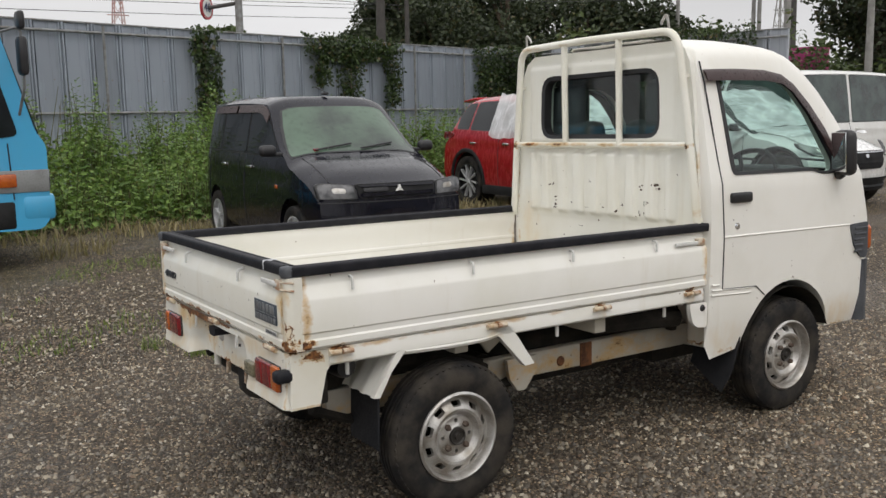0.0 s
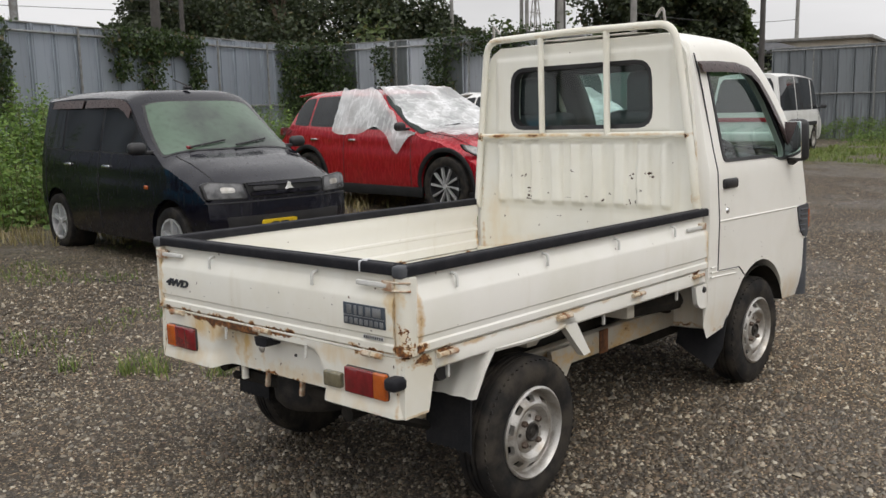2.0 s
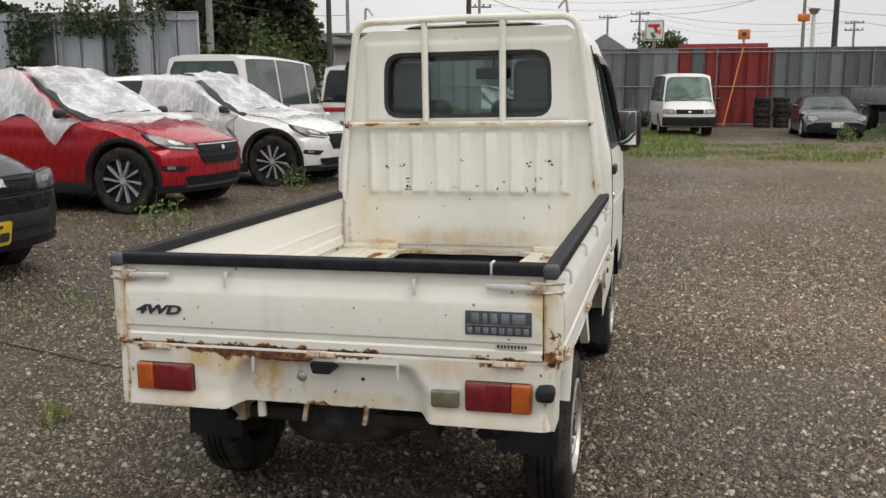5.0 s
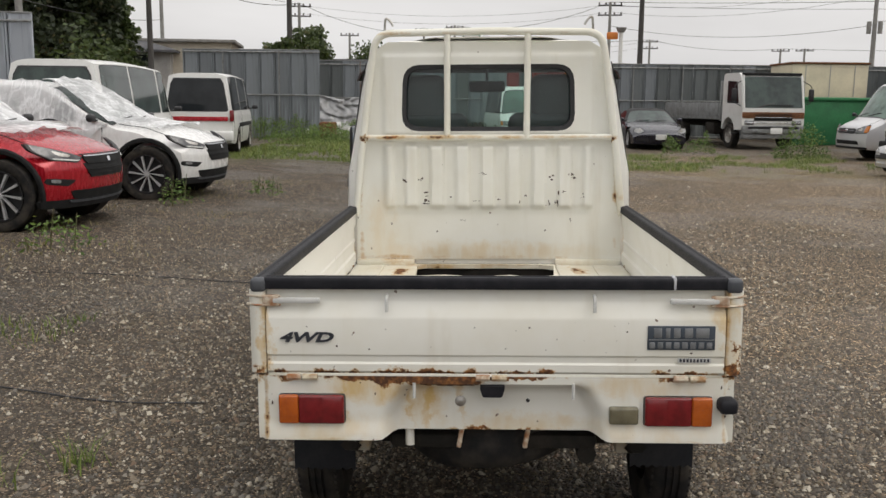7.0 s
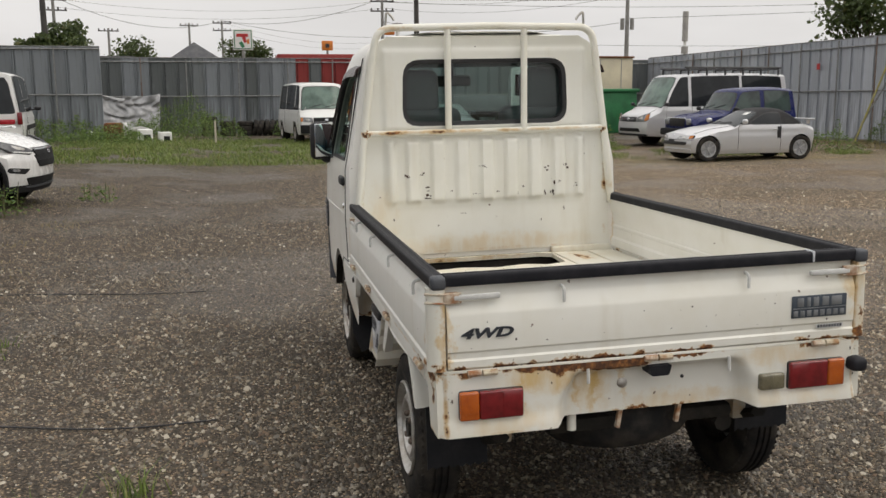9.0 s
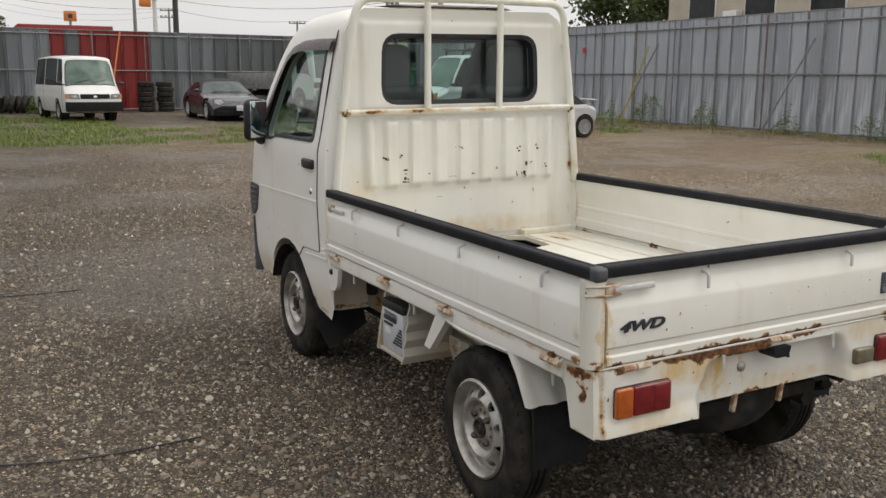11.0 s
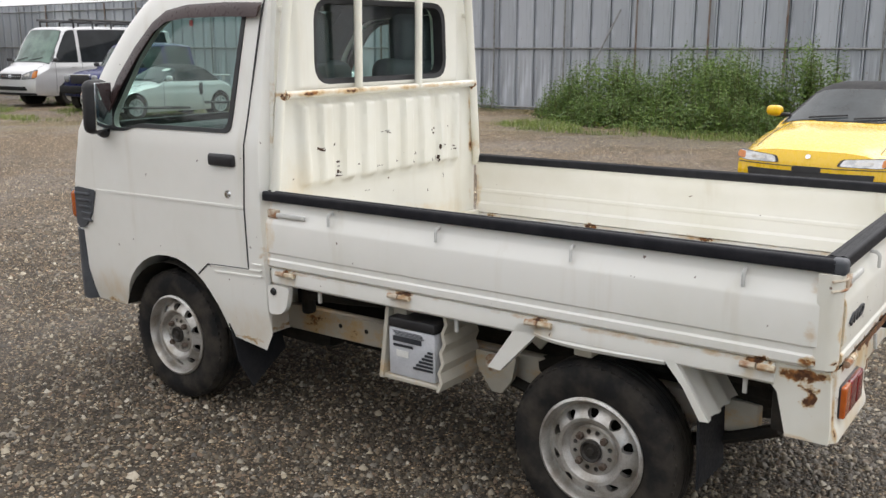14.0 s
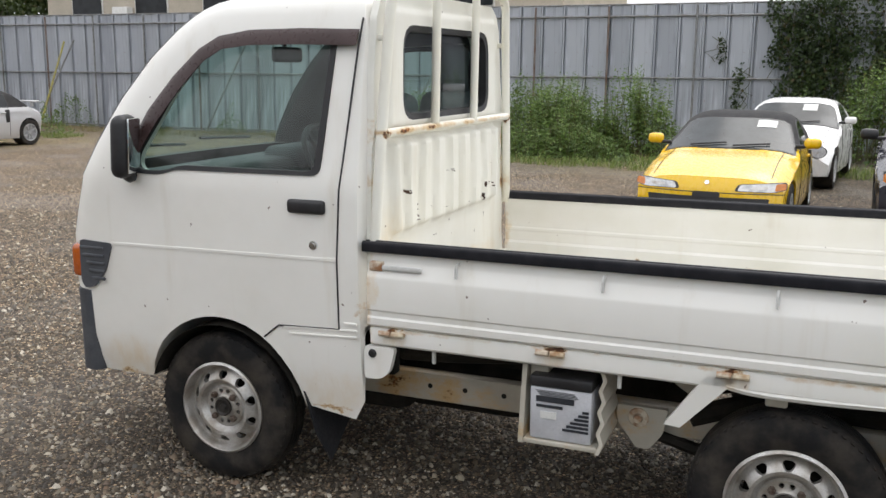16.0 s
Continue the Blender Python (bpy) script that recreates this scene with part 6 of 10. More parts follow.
def car(m, label, paint, L, W, H, wheels, deck, belt, roof, r=0.29, style="five", zbot=0.2, sides=((0.03, 0.47), (0.50, 0.80)), roof_mat=None,
        tuck=0.13, nose=((0.2, 0.05), (0.45, 0.0), (0.7, 0.03), (0.9, 0.10)), tail=((0.2, 0.06), (0.5, 0.0), (0.9, 0.03), (1.5, 0.10)), glass=None, screen=None, category="car", open_back=True, arch=1.18, dark_sill=False,
        bow=0.30, bow_rear=0.16, rise=0.0, mirror=None, gap_at=(), camber=0.045, header=0.06):
    """A parked car. X runs from its rear (0) to its nose (L). deck: (x, z) along the top of the lower body; belt: height at which the
    windows begin; roof: (foot of the windscreen, roof front, roof rear, foot of the rear window), all as x."""
    root = thing(category if category in ("van", "truck") else "car", m, label, category, kind="")
    sh = Shape(L, W, H, deck, belt, roof, zbot, tuck, nose, tail, bow, bow_rear, rise, camber)
    SHAPES[root.name] = sh
    hw = W / 2
    glass, screen = glass or M_TINT, screen or M_WSCREEN
    x0, x1, x2, x3 = roof
    stations = sorted({round(L * k / 64, 3) for k in range(65)} | {round(v, 3) for v in (x0, x1, x2, x3) if 0 < v < L})
    b = bmesh.new()
    rings = []
    for x in stations:
        e0, e1 = max(0.0, 1 - x / (0.16 * L)), max(0.0, 1 - (L - x) / (0.16 * L))
        zb = zbot + 0.05 * e0 ** 2 + 0.04 * e1 ** 2
        z1, bz = sh.zs(x), sh.belt(x)
        low = min(z1 - 0.004, bz)
        zz = [zb + (low - zb) * v for v in (0.02, 0.12, 0.25, 0.4, 0.55, 0.68, 0.74, 0.80, 0.9, 1.0)]
        zz += [low + (z1 - low) * v for v in (0.06, 0.3, 0.55, 0.8, 1.0)]
        half = [(0.0, zb), (sh.side(x, zb) * 0.8, zb)] + [(sh.side(x, z), z) for z in zz]
        ye = sh.side(x, z1)
        half += [(ye * f, z1 + (sh.top(x) - z1) * (1 - f ** 5)) for f in (0.985, 0.96, 0.92, 0.85, 0.7, 0.45, 0.0)]
        pts = half + [(-y, z) for y, z in half[-2:0:-1]]
        rings.append([b.verts.new((sh.push(x, y, z), y, z)) for y, z in pts])
    for q, w_ in zip(rings, rings[1:]):
        for k in range(len(q)):
            b.faces.new((q[k], q[(k + 1) % len(q)], w_[(k + 1) % len(w_)], w_[k]))
    for end, x in ((0, 0.0), (-1, L)):
        ring = rings[end]
        zm = (ring[0].co.z + sh.top(x)) / 2
        prev = ring
        for sc in (0.93, 0.8, 0.6, 0.35):
            cur = []
            for v in ring:
                y, z = v.co.y * sc, zm + (v.co.z - zm) * sc
                cur.append(b.verts.new((sh.push(x, y, z), y, z)))
            for k in range(len(ring)):
                b.faces.new((prev[k], prev[(k + 1) % len(ring)], cur[(k + 1) % len(ring)], cur[k]))
            prev = cur
        b.faces.new(prev)
    cuts = []
    for wx in wheels:
        for s in (1, -1):
            y0, y1 = sorted((s * (hw - 0.26), s * (hw + 0.3)))
            cuts.append(bm_extrude([(wx + r * arch * math.cos(a), r + 0.015 + r * arch * math.sin(a)) for a in (2 * math.pi * k / 32 for k in range(32))], "Y", y0, y1))
    whole = carve(b, cuts)
    for name, keep, mat in (("body", False, paint), ("cabin", True, roof_mat or paint)):
        c = bmesh.new()
        c.from_mesh(whole)
        away = []
        for f in c.faces:
            p = f.calc_center_median()
            up = p.z > sh.belt(p.x) + 0.004 and x3 - 0.1 < p.x < x0 + 0.02
            if up != keep:
                away.append(f)
        bmesh.ops.delete(c, geom=away, context="FACES")
        part(name, c, mat, root, "", 40)
    bpy.data.meshes.remove(whole)
    for wx in wheels:
        for s in (1, -1):
            wb = bm_lathe([(r * arch - 0.006, 0.0), (r * arch - 0.006, 0.22), (0.0001, 0.22)], 28, m=Matrix.Translation((wx, s * (hw - 0.045), r + 0.015)) @ Matrix.Scale(-s, 4, (0, 1, 0)))
            part("wheel_well", wb, M_UNDER, root)
            car_wheel(root, wx, s * (hw - 0.105), r, style)
    # side windows, each in a dark rubber surround
    for s in (1, -1):
        for a, c in sides:
            xa, xb = x0 + (x3 - x0) * a, x0 + (x3 - x0) * c
            cols = [xa + (xb - xa) * k / 16 for k in range(17)]
            for name, mat, grow, lift in (("window_seal", M_BLACKPL, 0.016, 0.002), ("side_window", glass, 0.0, 0.0045)):
                up = [(x, sh.zs(x) - 0.03 + grow) for x in cols if sh.zs(x) - 0.03 > sh.belt(x) + 0.05]
                if len(up) < 3:
                    continue
                dn = [(x, sh.belt(x) + 0.022 - grow) for x in (up[0][0], up[-1][0])]
                d = 1 if up[-1][0] > up[0][0] else -1
                up = [(up[0][0] - d * grow, up[0][1])] + up[1:-1] + [(up[-1][0] + d * grow, up[-1][1])]
                poly = [(up[0][0], dn[0][1])] + up + [(up[-1][0], dn[1][1])]
                part(name, strip_patch(rounded(poly, 0.035, 3), sh.flank(s), lift, 18, 3, 0.01, (0, s, 0.15)), mat, root)
    # windscreen and rear window follow the curve of the roof
    ang = math.atan2(sh.top(x1) - sh.top(x0), x0 - x1)
    for name, mat, grow, lift in (("screen_surround", M_BLACKPL, 0.022, 0.003), ("windscreen", screen, 0.0, 0.006)):
        wa, wc = sh.side(x0 - 0.06, sh.zs(x0 - 0.06)) * 0.93 + grow, sh.side(x1 + 0.03, sh.zs(x1 + 0.03)) * 0.88 + grow
        d = grow * 0.7
        poly = rounded([(-wa, x0 - 0.035 + d), (wa, x0 - 0.035 + d), (wc, x1 + header - d), (-wc, x1 + header - d)], 0.05, 3)
        part(name, strip_patch(poly, lambda y, x: sh.crown(x, y), lift, 20, 6, 0.01, (math.sin(ang), 0, math.cos(ang))), mat, root)
    if open_back and x2 > 0.25:
        ang2 = math.atan2(sh.top(x2) - sh.top(x3), x2 - x3)
        wa, wc = sh.side(x3 + 0.06, sh.zs(x3 + 0.06)) * 0.86, sh.side(x2 - 0.05, sh.zs(x2 - 0.05)) * 0.84
        poly = rounded([(-wa, x3 + 0.07), (wa, x3 + 0.07), (wc, x2 - 0.06), (-wc, x2 - 0.06)], 0.05, 3)
        part("rear_window", strip_patch(poly, lambda y, x: sh.crown(x, y), 0.005, 18, 5, 0.01, (-math.sin(ang2), 0, math.cos(ang2))), glass, root)
    elif open_back:
        zt = sh.zs(0.0)
        poly = rounded([(-sh.hw * 0.82, belt + 0.0), (sh.hw * 0.82, belt + 0.0), (sh.side(0, zt) * 0.88, zt - 0.06), (-sh.side(0, zt) * 0.88, zt - 0.06)], 0.07, 4)
        part("window_seal", strip_patch([(y * 1.03, belt + (z - belt) * 1.05 - 0.012) for y, z in poly], sh.rear, 0.003, 18, 4, 0.02, (-1, 0, 0)), M_BLACKPL, root)
        part("rear_window", strip_patch(poly, sh.rear, 0.006, 18, 4, 0.02, (-1, 0, 0)), glass, root)
    for f in (-0.55, 0.05):
        line = []
        for k in range(6):
            y = (f + 0.5 * k / 5) * sh.hw
            q = Vector(sh.crown(x0 - 0.05 - 0.06 * k / 5, y))
            line.append(q + Vector((0.012, 0, 0.018)))
        part("wiper", bm_sweep(line, 0.008, 5), M_BLACKPL, root)
    for s in (1, -1):
        mx = x0 - 0.16 * (x0 - x1) - 0.10
        my = sh.side(mx, belt + 0.04)
        mir = part("door_mirror", bm_box(mx, s * (my + 0.13), belt + 0.075, 0.09, 0.165, 0.105, 0.045, 4), mirror or paint, root)
        part("mirror_arm", bm_box(mx, s * (my + 0.02), belt + 0.04, 0.05, 0.10, 0.035, 0.012), M_BLACKPL, mir)
        xs = list(gap_at) or [x0 + (x3 - x0) * t for t in ([a for a, c in sides] + [sides[-1][1]])]
        for gx in xs:
            if all(abs(gx - wx) > r * 1.25 for wx in wheels):
                fl = sh.flank(s)
                part("door_gap", bm_sweep([fl(gx, zbot + 0.08 + (sh.belt(gx) - zbot - 0.08) * k / 8) for k in range(9)], 0.005, 4), M_BLACKPL, root)
        for a, c in sides[:2]:
            gx = x0 + (x3 - x0) * c + 0.12
            p = sh.flank(s)(gx, belt - 0.10)
            part("door_handle", bm_box(p[0], p[1] + s * 0.008, p[2], 0.15, 0.028, 0.03, 0.012), M_CHROME if paint in (P_BLACK, P_RED) else paint, root)
        if dark_sill:
            part("sill_trim", bm_box((wheels[0] + wheels[1]) / 2, s * (hw - 0.035), zbot + 0.05, wheels[1] - wheels[0] - 2 * r * arch + 0.04, 0.06, 0.13, 0.02), M_PLASTICBLK, root)
            for wx in wheels:
                fl = sh.flank(s)
                ring = []
                for k in range(-1, 18):
                    a = math.pi * k / 16
                    tx, tz = wx + (r * arch + 0.02) * math.cos(a), r + 0.015 + (r * arch + 0.02) * math.sin(a)
                    at = tx
                    for _ in range(6):
                        at += tx - fl(at, tz)[0]
                    ring.append(fl(at, tz))
                part("arch_trim", bm_sweep(ring, 0.032, 6, flat=(1.0, 0.6)), M_PLASTICBLK, root)
    # the bonnet's rear edge and front cut
    if deck[-1][0] - x0 > 0.4:
        for s in (1, -1):
            part("bonnet_gap", bm_sweep([Vector(sh.crown(x0 + (L - 0.12 - x0) * k / 8, s * sh.side(x0, belt) * 0.80)) for k in range(9)], 0.004, 4), M_BLACKPL, root)
    return root


def nose_bits(root, items):
    """Lamps and grilles laid on the nose: (name, material, outline in (y, z), lift, both sides)."""
    sh = SHAPES[root.name]
    for name, mat, poly, lift, both in items:
        for s in ((1, -1) if both else (1,)):
            part(name, strip_patch(rounded([(s * y, z) for y, z in poly], 0.018, 3), sh.front, lift, 14, 4, 0.03, (1, 0, 0)), mat, root)


def lamp(root, poly, signal=None, lens=None):
    """A headlamp: dark housing, clear lens, bright reflector, and a turn signal."""
    cy, cz = sum(p[0] for p in poly) / len(poly), sum(p[1] for p in poly) / len(poly)

    def inner(k, dy=0.0):
        return [(cy + dy + (y - cy) * k, cz + (z - cz) * k) for y, z in poly]
    nose_bits(root, [("headlamp", M_BLACKPL, poly, 0.004, True), ("headlamp_lens", lens or M_CLEAR, inner(0.90), 0.009, True), ("reflector", M_STEEL, inner(0.34, -0.03), 0.011, True)])
    if signal:
        nose_bits(root, [("turn_signal", M_AMBER, signal, 0.010, True)])


def screen_sheet(root, y, x, w, h):
    """A sheet of white paper behind a windscreen, seen on the glass."""
    sh = SHAPES[root.name]
    part("price_sheet", strip_patch([(y - w / 2, x - h / 2), (y + w / 2, x - h / 2), (y + w / 2, x + h / 2), (y - w / 2, x + h / 2)], lambda u, v: sh.crown(v, u), 0.009, 6, 3, 0.004, (0.6, 0, 0.8)), M_WHITE, root, "white paper sheet on the windscreen")


def face_bits(root, items):
    """Adds boxed details to a car: (name, material, centre, size, bevel, turn about z)."""
    for name, mat, c, size, bev, rz in items:
        part(name, bm_box(*c, *size, bev, 3, Matrix.Rotation(radians(rz), 4, "Z")), mat, root)


def place(front, yaw, L, z=0.0):
    """Pose of a car whose nose's middle stands at front and looks along yaw."""
    c, s = math.cos(radians(yaw)), math.sin(radians(yaw))
    return pose(front[0] - L * c, front[1] - L * s, z if z else ground_height(*front), 0, 0, yaw)


# the black kei wagon
kei_wagon = car(place((4.23, 7.17), -92.5, 3.395), "black kei wagon with a yellow plate parked on the gravel", P_BLACK, 3.395, 1.475, 1.55, (0.48, 2.72),
         [(0, 0.86), (0.1, 0.92), (2.3, 0.975), (2.55, 0.985), (2.9, 0.935), (3.2, 0.86), (3.34, 0.77), (3.395, 0.70)], 0.955, (2.62, 1.92, 0.14, 0.0), 0.275, "five",
         sides=((0.06, 0.43), (0.45, 0.74), (0.765, 0.95)), tuck=0.125, bow=0.15, bow_rear=0.08, rise=0.03, camber=0.022, header=0.13, mirror=M_BLACKPL, screen=M_WSCREEN4, tail=((0.2, 0.06), (0.5, 0.0), (1.0, 0.02), (1.5, 0.06)))
lamp(kei_wagon, [(0.375, 0.63), (0.70, 0.635), (0.715, 0.755), (0.66, 0.775), (0.395, 0.752)], None, M_SMOKE_LENS)
nose_bits(kei_wagon, [("grille", M_PLASTICBLK, [(-0.365, 0.635), (0.365, 0.635), (0.385, 0.755), (-0.385, 0.755)], 0.006, False),
               ("grille_slat", P_BLACK, [(-0.36, 0.735), (0.36, 0.722), (0.365, 0.748), (-0.365, 0.748)], 0.018, False), ("grille_slat", P_BLACK, [(-0.35, 0.65), (0.35, 0.65), (0.355, 0.68), (-0.355, 0.68)], 0.018, False),
               ("grille_opening", M_BLACKPL, [(-0.33, 0.69), (-0.10, 0.69), (-0.10, 0.724), (-0.33, 0.724)], 0.022, False),
               ("lower_grille", M_BLACKPL, [(-0.52, 0.28), (0.52, 0.28), (0.56, 0.49), (-0.56, 0.49)], 0.004, False), ("bumper_gap", M_BLACKPL, [(-0.70, 0.60), (0.70, 0.60), (0.70, 0.61), (-0.70, 0.61)], 0.003, False),
               ("grille_mesh", P_BLACK, [(-0.50, 0.375), (0.50, 0.375), (0.50, 0.39), (-0.50, 0.39)], 0.010, False), ("air_dam", P_BLACK, [(-0.66, 0.235), (0.66, 0.235), (0.66, 0.30), (-0.66, 0.30)], 0.02, False),
               ("number_plate", M_YPLATE, [(-0.275, 0.285), (0.055, 0.285), (0.055, 0.45), (-0.275, 0.45)], 0.022, False),
               *[("plate_bar", M_INK, [(u, v), (u + w, v), (u + w, v + h), (u, v + h)], 0.030, False) for u, v, w, h in ((-0.195, 0.408, 0.07, 0.022), (-0.11, 0.408, 0.075, 0.022), (-0.24, 0.315, 0.02, 0.025), (-0.195, 0.31, 0.085, 0.065), (-0.055, 0.31, 0.085, 0.065))]])
face_bits(kei_wagon, [("side_marker", M_ORANGE, (2.36, s * 0.735, 0.70), (0.06, 0.02, 0.035), 0.01, 0) for s in (1, -1)] + [("aerial_base", M_BLACKPL, (1.86, 0.0, 1.552), (0.09, 0.05, 0.03), 0.012, 0)])
for x, yb in ((2.62, -0.30), (2.60, -0.24), (2.61, -0.18)):
    part("trinket", bm_box(x - 0.10, yb - 0.10, 1.025, 0.05, 0.05, 0.035, 0.012), M_WHITE if yb > -0.3 else M_RED, kei_wagon)
for k in range(3):
    a = math.pi / 2 + k * 2 * math.pi / 3
    q = bm_extrude([(0.012 * math.cos(a - 1.0), 0.012 * math.sin(a - 1.0)), (0.038 * math.cos(a), 0.038 * math.sin(a)), (0.012 * math.cos(a + 1.0), 0.012 * math.sin(a + 1.0)), (0, 0)], "X", 3.385, 3.42)
    bmesh.ops.translate(q, vec=(-0.008, 0, 0.705), verts=q.verts[:])
    part("emblem", q, M_WHITE, kei_wagon, "plain silver emblem")
for s in (1, -1):
    for xa, xb in ((0.32, 1.02), (1.08, 1.98)):
        vb = bmesh.new()
        rows = []
        for k in range(9):
            x = xa + (xb - xa) * k / 8
            hi = 1.455 - 0.10 * max(0.0, (x - 1.70) / 0.28) ** 2
            rows.append([vb.verts.new((x, s * (SHAPES[kei_wagon.name].side(x, z) + d), z)) for z, d in ((hi, 0.004), (hi, 0.014), (hi - 0.075, 0.026), (hi - 0.075, 0.022))])
        for q, w in zip(rows, rows[1:]):
            for k in range(4):
                vb.faces.new((q[k], q[(k + 1) % 4], w[(k + 1) % 4], w[k]))
        vb.faces.new(rows[0])
        vb.faces.new(rows[-1][::-1])
        bmesh.ops.recalc_face_normals(vb, faces=vb.faces[:])
        part("window_visor", vb, M_VISOR, kei_wagon, "smoked brown rain visor")
part("aerial", bm_sweep([(1.86, 0, 1.57), (1.62, 0.0, 1.63)], 0.006, 5), M_BLACKPL, kei_wagon)


def suv(front, yaw, paint, label):
    v = car(place(front, yaw, 4.295), label, paint, 4.295, 1.77, 1.565, (0.91, 3.565),
            [(0, 0.96), (0.15, 1.03), (1.0, 1.06), (2.6, 1.03), (3.05, 1.02), (3.6, 0.975), (4.0, 0.90), (4.2, 0.825), (4.295, 0.75)], 1.00, (3.15, 2.20, 0.66, 0.06), 0.358, "twist",
            zbot=0.22, sides=((0.05, 0.45), (0.47, 0.71), (0.73, 0.86)), tuck=0.24, dark_sill=True, mirror=M_BLACKPL, arch=1.13, bow=0.32, bow_rear=0.25, rise=0.10,
            nose=((0.2, 0.08), (0.40, 0.01), (0.6, 0.0), (0.75, 0.04), (0.95, 0.18)), tail=((0.2, 0.10), (0.5, 0.0), (1.0, 0.06), (1.5, 0.2)))
    lamp(v, [(0.42, 0.722), (0.50, 0.672), (0.75, 0.705), (0.872, 0.800), (0.880, 0.875), (0.64, 0.802)], None, M_SMOKE_LENS)
    nose_bits(v, [("daytime_light", M_WHITE, [(0.46, 0.700), (0.52, 0.690), (0.74, 0.715), (0.74, 0.728), (0.52, 0.704)], 0.014, True),
                  ("grille_bar", M_PLASTICBLK, [(-0.43, 0.735), (0.43, 0.735), (0.40, 0.66), (-0.40, 0.66)], 0.016, False), ("chrome_strip", M_CHROME, [(-0.42, 0.745), (0.42, 0.745), (0.42, 0.732), (-0.42, 0.732)], 0.020, False),
                  ("grille", M_PLASTICBLK, [(-0.44, 0.665), (0.44, 0.665), (0.36, 0.52), (-0.36, 0.52)], 0.006, False), ("emblem", M_CHROME, [(-0.034, 0.715), (0.034, 0.715), (0.028, 0.668), (-0.028, 0.668)], 0.026, False),
                  ("grille_slat", M_PLASTICBLK, [(-0.41, 0.605), (0.41, 0.605), (0.40, 0.592), (-0.40, 0.592)], 0.012, False), ("grille_slat", M_PLASTICBLK, [(-0.38, 0.56), (0.38, 0.56), (0.37, 0.547), (-0.37, 0.547)], 0.012, False),
                  ("bonnet_edge", M_BLACKPL, [(-0.45, 0.757), (0.45, 0.757), (0.45, 0.750), (-0.45, 0.750)], 0.004, False),
                  ("lower_grille", M_PLASTICBLK, [(-0.60, 0.40), (0.60, 0.40), (0.54, 0.31), (-0.54, 0.31)], 0.004, False), ("fog_recess", M_PLASTICBLK, [(0.54, 0.505), (0.82, 0.535), (0.82, 0.475), (0.62, 0.445)], 0.004, True), ("fog_lamp", M_CLEAR, [(0.70, 0.515), (0.78, 0.522), (0.78, 0.487), (0.70, 0.482)], 0.012, True),
                  ("chin_trim", M_PLASTICBLK, [(-0.85, 0.31), (0.85, 0.31), (0.82, 0.225), (-0.82, 0.225)], 0.012, False), ("chin_strip", M_DARKPL, [(-0.60, 0.300), (0.60, 0.300), (0.58, 0.275), (-0.58, 0.275)], 0.022, False)])
    sh = SHAPES[v.name]
    for s in (1, -1):
        part("tail_lamp", strip_patch(rounded([(s * 0.52, 0.98), (s * 0.86, 0.94), (s * 0.86, 1.06), (s * 0.58, 1.05)], 0.03, 3), sh.rear, 0.02, 12, 4, 0.03, (-1, 0, 0)), M_RED, v)
        part("tail_lamp", strip_patch(rounded([(0.16, 0.95), (0.42, 1.01), (0.16, 1.06)], 0.03, 3), sh.flank(s), 0.012, 10, 4, 0.02, (0, s, 0)), M_RED, v)
    part("rear_spoiler", bm_box(0.50, 0, 1.505, 0.34, 1.10, 0.035, 0.015, 2, Matrix.Rotation(radians(-6), 4, "Y")), paint, v)
    return v


red_suv = suv((8.38, 7.67), -92.5, P_RED, "red compact crossover with plastic sheeting over its windows")
white_suv = suv((11.38, 7.31), -92.5, P_WHITE, "white compact crossover with plastic sheeting over its windows")


# milky plastic sheeting taped over the crossovers' windows
def sheet_mat():
    m, n, l, b = nodes_of("plastic_sheeting")
    b.inputs["Base Color"].default_value = (0.80, 0.81, 0.82, 1)
    b.inputs["Roughness"].default_value = 0.35
    veil = noise_node(n, l, 2.2, 5.0, 0.6, "Object", (1.0, 1.0, 0.7))
    fold = noise_node(n, l, 3.4, 5.0, 0.6, "Object", (1.5, 0.7, 0.45))
    ridge = math_node(n, l, "ABSOLUTE", math_node(n, l, "SUBTRACT", fold, 0.5), 0.0)
    fine = math_node(n, l, "ABSOLUTE", math_node(n, l, "SUBTRACT", noise_node(n, l, 9.0, 4.0, 0.6, "Object", (0.6, 1.4, 0.6)), 0.5), 0.0)
    line = math_node(n, l, "ADD", remap(n, l, ridge, 0.0, 0.05, 0.20, 0.0), remap(n, l, fine, 0.0, 0.03, 0.07, 0.0))
    alpha = math_node(n, l, "ADD", remap(n, l, veil, 0.36, 0.66, 0.40, 0.74), line)
    l.new(math_node(n, l, "MINIMUM", alpha, 0.9), b.inputs["Alpha"])
    bump(n, l, b, ridge, 0.35, 0.03)
    return m


M_SHEET = sheet_mat()


def sheeting(root, rows_of, seed):
    rng = random.Random(seed)
    b = bmesh.new()
    n, k = 22, 16
    grid = []
    for i in range(n + 1):
        line = []
        for j in range(k + 1):
            p = rows_of(i / n, j / k)
            wob = 0.010 * noise.noise((i * 0.9 + seed, j * 0.8, 2.0)) + 0.012 * noise.noise((i * 0.35, j * 1.9, seed))
            edge = 0.05 * noise.noise((i * 0.5, seed * 3.1, j * 0.5)) if j in (0, k) or i in (0, n) else 0.0
            line.append(b.verts.new((p[0] + edge, p[1] + p[3] * (0.012 + abs(wob)), p[2] + (1 - abs(p[3])) * (0.012 + abs(wob)) + edge)))
        grid.append(line)
    for q, w in zip(grid, grid[1:]):
        for j in range(k):
            b.faces.new((q[j], q[j + 1], w[j + 1], w[j]))
    part("plastic_sheet", b, M_SHEET, root, "crumpled clear plastic sheeting", 80)


